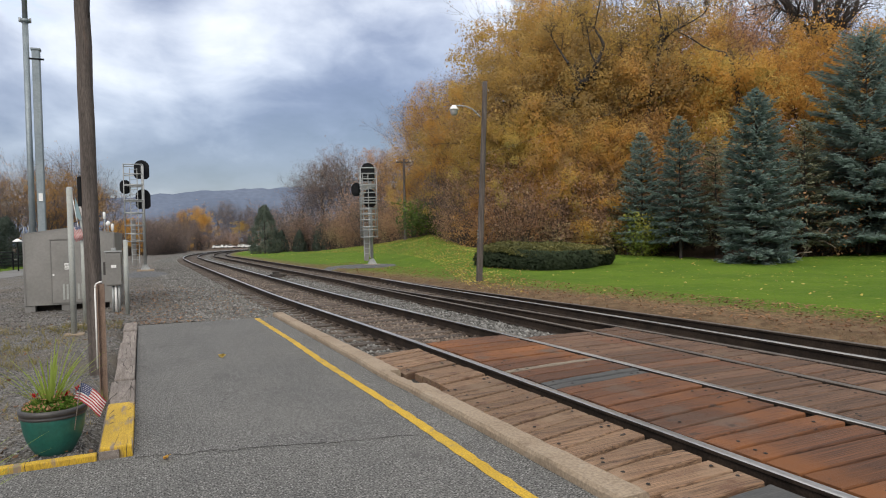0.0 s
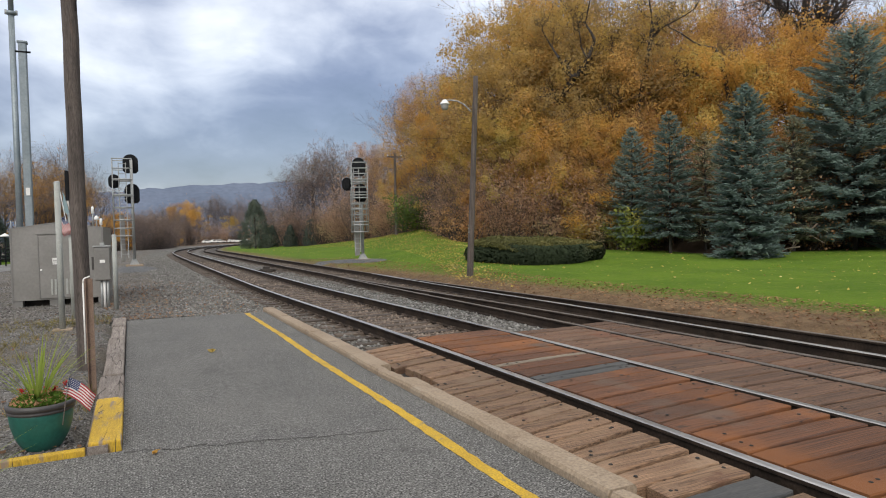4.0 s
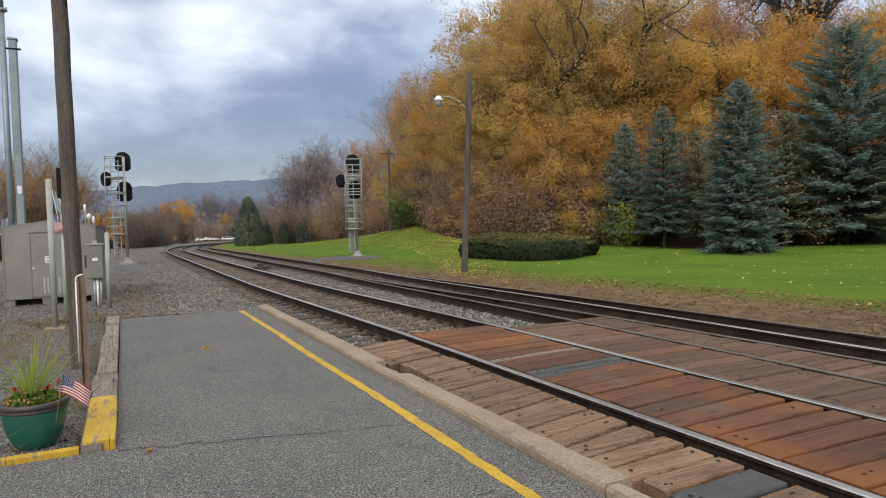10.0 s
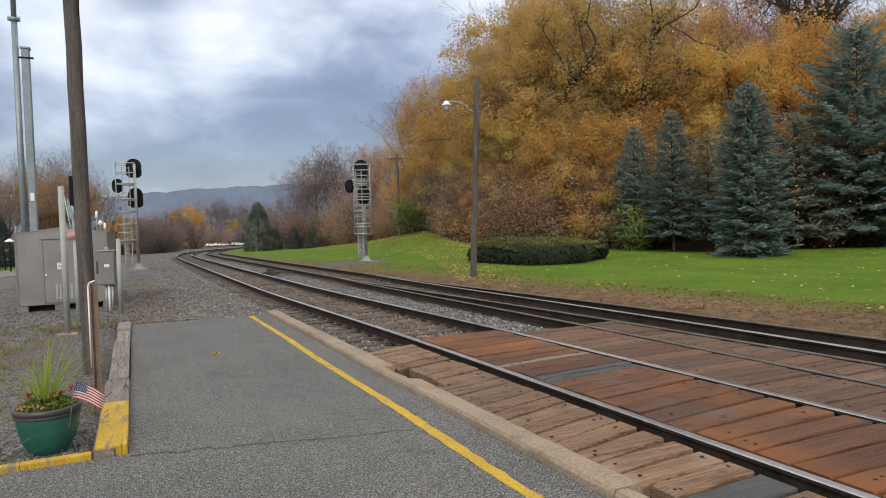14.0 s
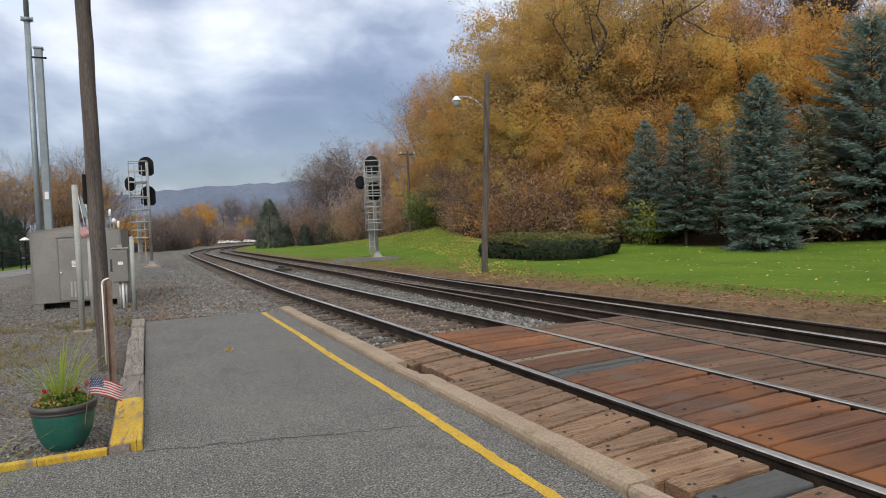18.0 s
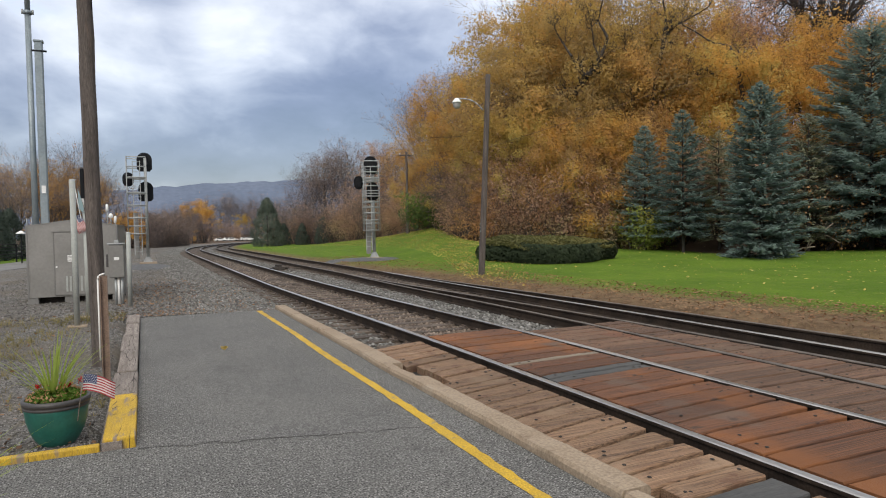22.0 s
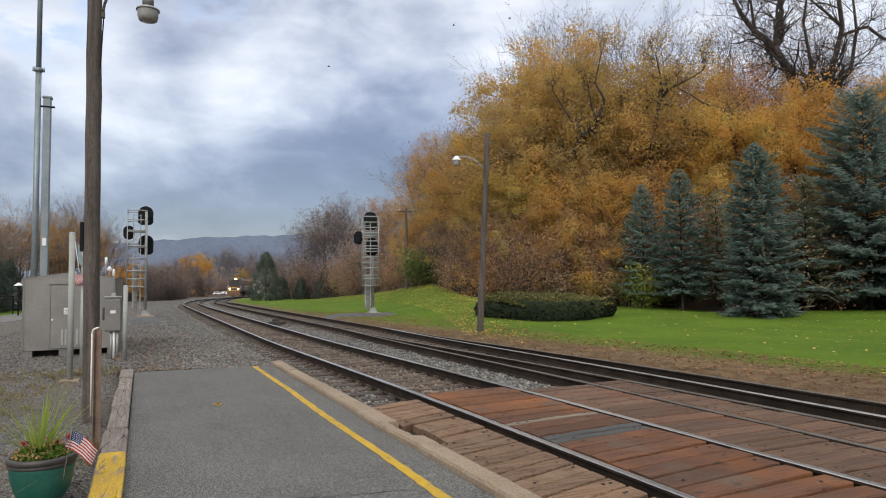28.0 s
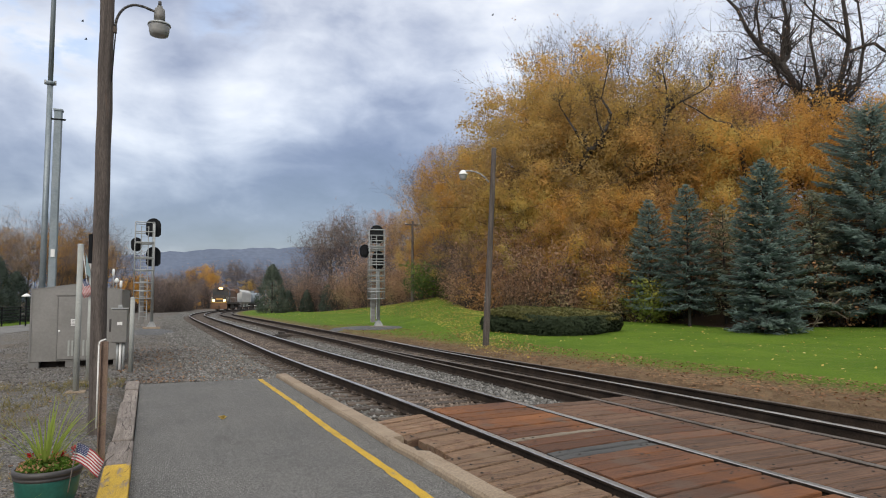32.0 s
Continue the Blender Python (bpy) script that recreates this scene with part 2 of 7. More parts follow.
M["plank_brown"] = mat("greyish_brown_plank", (0.101, 0.055, 0.033), (0.132, 0.074, 0.045), 1.0, 0.88, bump=0.010, bscale=12, grain=0.55, gscale=7, rand=0.26, stretch=(0.14, 16, 16), dirt=(0.064, 0.036, 0.022), dscale=0.7, dcut=0.63, stains=(((0.142, 0.088, 0.056), 1.1, 0.52, 0.66), ((0.140, 0.060, 0.031), 0.9, 0.54, 0.68)), splits=(1.5, 0.013, (0.025, 0.015, 0.011)))
M["plank_white"] = mat("bleached_plank", (0.16, 0.128, 0.095), (0.23, 0.19, 0.145), 1.0, 0.88, bump=0.008, bscale=16, grain=0.4, stretch=(0.5, 14, 14))
M["plank_slate"] = mat("grey_steel_patch", (0.050, 0.052, 0.054), (0.078, 0.078, 0.076), 1.5, 0.75, grain=0.2, stretch=(0.7, 6, 6), dirt=(0.11, 0.06, 0.035), dscale=1.3, dcut=0.60, spec=0.3)
# Near-black that puts the shade of gaps and holes into the colour.
M["hole"] = mat("gap_shade_black", (0.012, 0.011, 0.01), (0.03, 0.026, 0.022), 6, 1.0)
M["bolt"] = mat("rusty_spike", (0.03, 0.02, 0.016), (0.07, 0.045, 0.03), 20, 0.8)
# Rust brown, darkened further to paint in the deep shadow beside the rail head.
M["rail_side"] = mat("shade_darkened_rusty_rail", (0.018, 0.013, 0.010), (0.042, 0.030, 0.022), 3, 0.9, bump=0.002, bscale=60, grain=0.3, spec=0.2)
M["rail_top"] = mat("polished_rail_head", (0.34, 0.335, 0.33), (0.48, 0.475, 0.465), 3, 0.33, metal=0.8, grain=0.15, stretch=(1, 0.2, 1))
M["rail_dull"] = mat("dull_rail_head", (0.10, 0.085, 0.072), (0.16, 0.14, 0.122), 3, 0.55, metal=0.5, grain=0.15)
M["tie"] = mat("creosoted_tie", (0.050, 0.038, 0.030), (0.10, 0.078, 0.06), 3, 0.9, bump=0.01, bscale=20, grain=0.35, rand=0.3, stretch=(1, 6, 6))
M["steel"] = mat("rusty_steel", (0.07, 0.055, 0.045), (0.13, 0.10, 0.08), 6, 0.7, metal=0.4, grain=0.2)
M["galv"] = mat("galvanised_steel", (0.30, 0.315, 0.315), (0.40, 0.415, 0.41), 5, 0.55, metal=0.5, grain=0.12, dirt=(0.23, 0.23, 0.22), dscale=3, dcut=0.6)
M["post_grey"] = mat("pale_grey_post_paint", (0.29, 0.305, 0.285), (0.36, 0.375, 0.35), 3, 0.65, grain=0.1, dirt=(0.20, 0.20, 0.175), dscale=4, dcut=0.6)
M["cabinet"] = mat("grey_aluminium_cabinet", (0.20, 0.195, 0.183), (0.25, 0.243, 0.23), 1.2, 0.5, metal=0.3, grain=0.06, dirt=(0.175, 0.165, 0.15), dscale=2, dcut=0.6)
M["cabinet_dark"] = mat("shaded_cabinet_trim", (0.17, 0.168, 0.16), (0.21, 0.205, 0.195), 2, 0.6, metal=0.3)
M["mast"] = mat("blue_grey_mast", (0.19, 0.23, 0.255), (0.26, 0.30, 0.32), 1.5, 0.5, metal=0.4, grain=0.1)
M["black"] = mat("matt_black_paint", (0.008, 0.009, 0.011), (0.016, 0.017, 0.019), 4, 0.75, spec=0.15)
M["pole_wood"] = mat("dark_weathered_pole", (0.056, 0.046, 0.041), (0.122, 0.102, 0.090), 2.0, 0.9, bump=0.02, bscale=10, grain=0.4, stretch=(7, 7, 0.5), dirt=(0.19, 0.12, 0.082), dscale=1.6, dcut=0.60)
M["rust_post"] = mat("brown_rusted_post", (0.15, 0.10, 0.075), (0.24, 0.17, 0.13), 5, 0.8, grain=0.25)
M["white"] = mat("white_paint", (0.72, 0.72, 0.70), (0.80, 0.80, 0.78), 4, 0.5, grain=0.05)
M["glass_lamp"] = mat("frosted_lamp_lens", (0.27, 0.27, 0.26), (0.36, 0.36, 0.35), 6, 0.25)
M["planter"] = mat("green_glazed_planter", (0.012, 0.085, 0.066), (0.018, 0.115, 0.090), 2.5, 0.42, grain=0.12)
M["planter_rim"] = mat("dark_planter_rim", (0.036, 0.034, 0.034), (0.065, 0.060, 0.058), 4, 0.5, grain=0.1)
M["soil"] = mat("potting_soil", (0.035, 0.025, 0.018), (0.06, 0.045, 0.03), 10, 0.95, bump=0.02, bscale=30, grain=0.3)
M["bark"] = mat("dark_bark", (0.030, 0.025, 0.022), (0.062, 0.052, 0.046), 2.5, 0.95, bump=0.03, bscale=9, grain=0.35, stretch=(3, 3, 0.6))
M["bark_grey"] = mat("grey_brown_bark", (0.062, 0.051, 0.046), (0.115, 0.096, 0.086), 2.5, 0.95, grain=0.3, stretch=(3, 3, 0.6))
M["red"] = mat("flag_red", (0.36, 0.03, 0.04), (0.30, 0.03, 0.04), 6, 0.8)
M["navy"] = mat("flag_navy", (0.025, 0.04, 0.11), (0.03, 0.05, 0.13), 6, 0.8)
M["cloth_white"] = mat("flag_white", (0.50, 0.48, 0.46), (0.56, 0.54, 0.52), 6, 0.8)
M["teal"] = mat("faded_teal_cloth", (0.20, 0.29, 0.31), (0.27, 0.36, 0.37), 4, 0.8)
# Wooded ridge; the distance haze is painted into its blue-grey base colour.
M["ridge"] = mat("haze_tinted_ridge", (0.118, 0.146, 0.205), (0.140, 0.168, 0.228), 0.004, 1.0, grain=0.08, spec=0.0)
M["stone_dark"] = mat("dark_crushed_stone", (0.060, 0.062, 0.066), (0.105, 0.107, 0.11), 2.0, 0.95, bump=0.02, bscale=20, grain=0.6, gscale=16)

M["running_gear"] = mat("dusty_running_gear", (0.03, 0.026, 0.023), (0.06, 0.05, 0.042), 2, 0.85, grain=0.2)
M["maple"] = leaf_mat("orange_maple_leaves", [(0.0, (0.346, 0.207, 0.088)), (0.25, (0.463, 0.270, 0.093)), (0.5, (0.595, 0.332, 0.084)), (0.78, (0.653, 0.385, 0.093)), (1.0, (0.529, 0.414, 0.127))], 0.55)
M["maple_gold"] = leaf_mat("golden_maple_leaves", [(0.0, (0.326, 0.235, 0.110)), (0.3, (0.471, 0.327, 0.118)), (0.6, (0.625, 0.423, 0.105)), (1.0, (0.539, 0.457, 0.144))], 0.55)
M["maple_olive"] = leaf_mat("olive_gold_leaves", [(0.0, (0.326, 0.235, 0.105)), (0.3, (0.481, 0.327, 0.118)), (0.6, (0.606, 0.404, 0.114)), (1.0, (0.499, 0.423, 0.136))], 0.55)
M["maple_brown"] = leaf_mat("tan_brown_maple_leaves", [(0.0, (0.356, 0.231, 0.114)), (0.3, (0.490, 0.308, 0.127)), (0.6, (0.625, 0.371, 0.114)), (1.0, (0.577, 0.423, 0.141))], 0.55)
M["oak"] = leaf_mat("brown_russet_leaves", [(0.0, (0.337, 0.212, 0.142)), (0.35, (0.484, 0.281, 0.156)), (0.7, (0.630, 0.349, 0.156)), (1.0, (0.694, 0.445, 0.191))], 0.5)
M["purple"] = leaf_mat("dull_purple_brown_leaves", [(0.0, (0.172, 0.136, 0.129)), (0.4, (0.236, 0.178, 0.159)), (0.75, (0.299, 0.214, 0.170)), (1.0, (0.380, 0.282, 0.175))], 0.5)
M["brush"] = leaf_mat("brown_brush_leaves", [(0.0, (0.360, 0.240, 0.174)), (0.3, (0.459, 0.300, 0.204)), (0.6, (0.558, 0.348, 0.222)), (0.8, (0.496, 0.414, 0.216)), (1.0, (0.670, 0.504, 0.336))], 0.55)
M["cedar"] = leaf_mat("dark_cedar_sprays", [(0.0, (0.078, 0.101, 0.080)), (0.4, (0.101, 0.129, 0.104)), (0.75, (0.125, 0.156, 0.124)), (1.0, (0.156, 0.183, 0.144))], 0.45, 0.95, 0.05)
M["green_brush"] = leaf_mat("olive_green_leaves", [(0.0, (0.077, 0.122, 0.039)), (0.4, (0.155, 0.221, 0.049)), (0.8, (0.332, 0.376, 0.072)), (1.0, (0.508, 0.464, 0.111))])
M["spruce"] = leaf_mat("blue_green_needles", [(0.0, (0.150, 0.205, 0.175)), (0.35, (0.195, 0.265, 0.230)), (0.7, (0.235, 0.315, 0.280)), (1.0, (0.290, 0.370, 0.330))], 0.5, 0.95, 0.05)
M["spruce_dark"] = leaf_mat("dark_green_needles", [(0.0, (0.160, 0.175, 0.120)), (0.4, (0.215, 0.230, 0.155)), (0.75, (0.270, 0.275, 0.180)), (1.0, (0.360, 0.340, 0.210))], 0.5, 0.95, 0.05)
# Hedge leaves: darker green for the sides, lighter olive-brown for the top.
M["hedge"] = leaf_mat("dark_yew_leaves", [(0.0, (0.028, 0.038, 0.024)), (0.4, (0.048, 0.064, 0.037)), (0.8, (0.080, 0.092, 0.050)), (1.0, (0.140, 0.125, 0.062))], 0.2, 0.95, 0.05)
M["hedge_top"] = leaf_mat("olive_hedge_top_leaves", [(0.0, (0.085, 0.088, 0.030)), (0.4, (0.140, 0.130, 0.042)), (0.8, (0.210, 0.170, 0.055)), (1.0, (0.280, 0.195, 0.075))], 0.2)
M["blade"] = leaf_mat("yellow_green_blades", [(0.0, (0.189, 0.267, 0.045)), (0.5, (0.292, 0.361, 0.072)), (1.0, (0.464, 0.447, 0.162))], 0.5)
M["geranium"] = leaf_mat("geranium_leaves", [(0.0, (0.07, 0.14, 0.02)), (0.5, (0.16, 0.25, 0.03)), (1.0, (0.34, 0.30, 0.05))], 0.3)
M["petal"] = leaf_mat("red_petals", [(0.0, (0.45, 0.02, 0.02)), (1.0, (0.75, 0.06, 0.05))], 0.2)
M["fallen"] = leaf_mat("fallen_yellow_leaves", [(0.0, (0.30, 0.20, 0.07)), (0.4, (0.52, 0.40, 0.10)), (0.8, (0.64, 0.56, 0.25)), (1.0, (0.70, 0.64, 0.38))], 0.2)
M["litter"] = leaf_mat("brown_leaf_litter", [(0.0, (0.12, 0.065, 0.035)), (0.4, (0.24, 0.13, 0.065)), (0.8, (0.34, 0.20, 0.10)), (1.0, (0.50, 0.36, 0.20))], 0.1)


# ---------------------------------------------------------------- mesh helpers
def mesh_of(name, verts, faces, material, smooth=False):
    me = bpy.data.meshes.new(name)
    me.from_pydata([tuple(v) for v in verts], [], [tuple(f) for f in faces])
    me.materials.append(material)
    if smooth:
        me.polygons.foreach_set("use_smooth", [True] * len(me.polygons))
    me.update()
    return me


def quad_mesh(name, verts, material, sides=4, normals=None):
    """A mesh of loose polygons of equal side count; verts is (n * sides, 3). normals: one soft normal for each polygon."""
    n = len(verts) // sides
    me = bpy.data.meshes.new(name)
    me.vertices.add(n * sides)
    me.vertices.foreach_set("co", np.asarray(verts, np.float32).ravel())
    me.loops.add(n * sides)
    me.loops.foreach_set("vertex_index", np.arange(n * sides, dtype=np.int32))
    me.polygons.add(n)
    me.polygons.foreach_set("loop_start", np.arange(0, n * sides, sides, dtype=np.int32))
    me.materials.append(material)
    me.update(calc_edges=True)
    if normals is not None:
        me.polygons.foreach_set("use_smooth", np.ones(n, dtype=bool))
        me.normals_split_custom_set(np.repeat(unit(normals), sides, axis=0))
    return me


def unit(v):
    return v / (np.linalg.norm(v, axis=1)[:, None] + 1e-9)


def leaf_shell(rng, centres, out, size, tilt=0.55):
    """A diamond-shaped leaf at each centre, lying across the way out of its clump and tilted a little at random."""
    c, n = np.asarray(centres, float), len(centres)
    g = unit(unit(out) + rng.normal(0, tilt, (n, 3)))
    u = unit(np.cross(g, rng.normal(size=(n, 3))))
    v = np.cross(g, u)
    s = size * rng.uniform(0.6, 1.25, (n, 1))
    u, v = u * s, v * s * 0.6
    return np.stack([c - u, c - v + 0.1 * u, c + u, c + v + 0.1 * u], 1).reshape(-1, 3)


def tube_mesh(name, segs, material, sides=5):
    """Open tubes from rows (x0, y0, z0, r0, x1, y1, z1, r1)."""
    s = np.asarray(segs, float)
    a, b = s[:, 0:3], s[:, 4:7]
    d = b - a
    d /= np.linalg.norm(d, axis=1)[:, None] + 1e-9
    up = np.where(np.abs(d[:, 2:3]) < 0.9, np.array([[0, 0, 1.0]]), np.array([[1.0, 0, 0]]))
    u = np.cross(d, up)
    u /= np.linalg.norm(u, axis=1)[:, None] + 1e-9
    v = np.cross(d, u)
    n = len(s)
    ang = np.arange(sides) * 2 * np.pi / sides
    ring = u[:, None] * np.cos(ang)[None, :, None] + v[:, None] * np.sin(ang)[None, :, None]
    p0 = a[:, None] + ring * s[:, 3][:, None, None]
    p1 = b[:, None] + ring * s[:, 7][:, None, None]
    verts = np.concatenate([p0, p1], 1).reshape(-1, 3)
    i = np.arange(sides)
    j = (i + 1) % sides
    quad = np.stack([i, j, j + sides, i + sides], 1)
    loops = (quad[None] + (np.arange(n) * 2 * sides)[:, None, None]).reshape(-1)
    me = bpy.data.meshes.new(name)
    me.vertices.add(len(verts))
    me.vertices.foreach_set("co", verts.astype(np.float32).ravel())
    me.loops.add(len(loops))
    me.loops.foreach_set("vertex_index", loops.astype(np.int32))
    me.polygons.add(n * sides)
    me.polygons.foreach_set("loop_start", np.arange(0, n * sides * 4, 4, dtype=np.int32))
    me.polygons.foreach_set("use_smooth", np.ones(n * sides, dtype=bool))
    me.materials.append(material)
    me.update(calc_edges=True)
    return me


def box(bm, x0, y0, z0, x1, y1, z1, bevel=0.0, m=None):
    r = bmesh.ops.create_cube(bm, size=1.0)
    bmesh.ops.scale(bm, vec=(x1 - x0, y1 - y0, z1 - z0), verts=r["verts"])
    bmesh.ops.translate(bm, vec=((x0 + x1) / 2, (y0 + y1) / 2, (z0 + z1) / 2), verts=r["verts"])
    vs = r["verts"]
    if bevel:
        edges = list({e for v in vs for e in v.link_edges})
        vs = bmesh.ops.bevel(bm, geom=edges, offset=bevel, segments=2, affect="EDGES", profile=0.5)["verts"]
    if m is not None:
        bmesh.ops.transform(bm, matrix=m, verts=vs)
    return vs


def rod(bm, a, b, r0, r1=None, n=10, caps=True):
    a, b = Vector(a), Vector(b)
    d = b - a
    r = bmesh.ops.create_cone(bm, cap_ends=caps, segments=n, radius1=r0, radius2=r0 if r1 is None else r1, depth=d.length)
    m = Matrix.Translation((a + b) / 2) @ d.to_track_quat("Z", "Y").to_matrix().to_4x4()
    bmesh.ops.transform(bm, matrix=m, verts=r["verts"])
    for v in r["verts"]:
        for f in v.link_faces:
            f.smooth = len(f.verts) == 4
    return r["verts"]


def bend_rod(bm, pts, r, n=8):
    for a, b in zip(pts, pts[1:]):
        rod(bm, a, b, r, r, n)


def lathe(bm, profile, n=32, at=(0, 0, 0)):
    """A body of revolution about z from rows (radius, height)."""
    rings = []
    for rad, z in profile:
        rings.append([bm.verts.new((at[0] + rad * math.cos(2 * math.pi * k / n), at[1] + rad * math.sin(2 * math.pi * k / n), at[2] + z)) for k in range(n)])
    for a, b in zip(rings, rings[1:]):
        for k in range(n):
            f = bm.faces.new((a[k], a[(k + 1) % n], b[(k + 1) % n], b[k]))
            f.smooth = True


def prism(bm, outline, d0, d1, axis="y"):
    """An outline of (a, b) pairs, in x-z for axis y, in y-z for axis x, in x-y for axis z, drawn from d0 to d1."""
    put = {"y": lambda a, b, d: (a, d, b), "x": lambda a, b, d: (d, a, b), "z": lambda a, b, d: (a, b, d)}[axis]
    lo = [bm.verts.new(put(a, b, d0)) for a, b in outline]
    hi = [bm.verts.new(put(a, b, d1)) for a, b in outline]
    n = len(outline)
    bm.faces.new(lo)
    bm.faces.new(hi[::-1])
    for k in range(n):
        bm.faces.new((lo[k], hi[k], hi[(k + 1) % n], lo[(k + 1) % n]))
    bmesh.ops.recalc_face_normals(bm, faces=bm.faces[:])


def part(name, bm, material, parent=None, label=""):
    """Links a bmesh as one mesh object under a thing or a part."""
    me = bpy.data.meshes.new(name)
    bm.to_mesh(me)
    bm.free()
    me.materials.append(material)
    return child(name, me, parent, label)


def child(name, me, parent=None, label=""):
    ob = new(name, me)
    if parent is not None:
        ob.parent = parent
    if label:
        tagged(ob, label)
    return ob


def thing(name, label, category, m=None, group="", kind=""):
    ob = new(name)
    ob.empty_display_size = 0.2
    if m is not None:
        ob.matrix_basis = m
    return tagged(ob, label, category, group, kind)


def smooth(a, b, v):
    v = np.clip((np.asarray(v, float) - a) / (b - a), 0, 1)
    return v * v * (3 - 2 * v)


# ---------------------------------------------------------------- the plan
# y runs along the tracks, x to their right, z = 0 is the rail head beside the platform
GAUGE = 1.505
BEND_Y, BEND_R, GRADE = 52.0, 400.0, 0.0076
T1_X, T2_X = 4.15, 7.47
PLAT_Z, YARD_Z, BALLAST_Z = -0.06, -0.07, -0.20
LAST_S = 560.0


def line_point(s, off):
    """A point of the line that runs off metres right of the first track's axis, s metres along it, and its heading."""
    base_shift = 0.30 * (1 - smooth(7, 21, s))
    if s <= BEND_Y:
        return T1_X + off + float(base_shift), s, 0.0
    a = (s - BEND_Y) / BEND_R
    r = BEND_R - off
    return T1_X + BEND_R - r * math.cos(a), BEND_Y + r * math.sin(a), a


def line_z(s):
    d = np.maximum(np.asarray(s, float) - BEND_Y, 0)
    return -GRADE * d * smooth(0, 30, d)


def to_line(x, y):
    """Along and across the first track's axis, for arrays of places."""
    dx, dy = x - (T1_X + BEND_R), y - BEND_Y
    ahead = y > BEND_Y
    s = np.where(ahead, BEND_Y + BEND_R * np.arctan2(np.maximum(dy, 0), np.maximum(-dx, 1e-3)), y)
    off = np.where(ahead, BEND_R - np.hypot(dx, dy), x - T1_X - 0.30 * (1 - smooth(7, 21, y)))
    return np.minimum(s, 600), off


EDGE_AZ = [-20, 5, 9, 13.8, 18.6, 23.5, 26.5, 30, 36, 42, 50, 57, 75, 110, 180]
EDGE_D = [160, 150, 118, 97, 78, 61, 47, 44, 43, 42, 36, 45, 48, 50, 50]
EDGE_Z = [0, 0, 0, 0.12, 0.85, 1.68, 0.85, 0.45, 0.2, 0.1, 0.0, 0.0, 0.2, 0.3, 0.3]


def ground_height(x, y):
    x, y = np.asarray(x, float), np.asarray(y, float)
    s, off = to_line(x, y)
    az, d = np.degrees(np.arctan2(x, y)), np.hypot(x, y)
    tz = line_z(s)
    edge, ez = np.interp(az, EDGE_AZ, EDGE_D), np.interp(az, EDGE_AZ, EDGE_Z)
    wave = 0.05 * np.sin(x * 0.31 + 1.3) * np.cos(y * 0.23) + 0.03 * np.sin(x * 0.9 + y * 0.7)
    lawn = ez * smooth(0.42, 1.0, d / edge) + wave * smooth(10.5, 16, off)
    beyond = np.maximum(d - edge - 1.0, 0)
    hill = smooth(14, 26, az) * np.minimum(beyond * 0.30, 9 + beyond * 0.05)
    right = lawn + hill * smooth(12, 22, off) + tz - 0.04
    left = YARD_Z + tz + 0.4 * wave * smooth(-7, -14, off)
    bed = BALLAST_Z + tz
    z = np.where(off > 1.6, bed + (right - bed) * smooth(4.65, 5.2, off), bed + (left - bed) * smooth(-2.0, -3.4, off))
    # under the platform the ground lies lower
    inside = (x > -0.40) & (x < 2.86) & (y < 14.3)
    z = np.where(inside, -0.30, z)
    return np.where((x <= -0.40) & (x > -14) & (y < 5.75), -0.30, z)


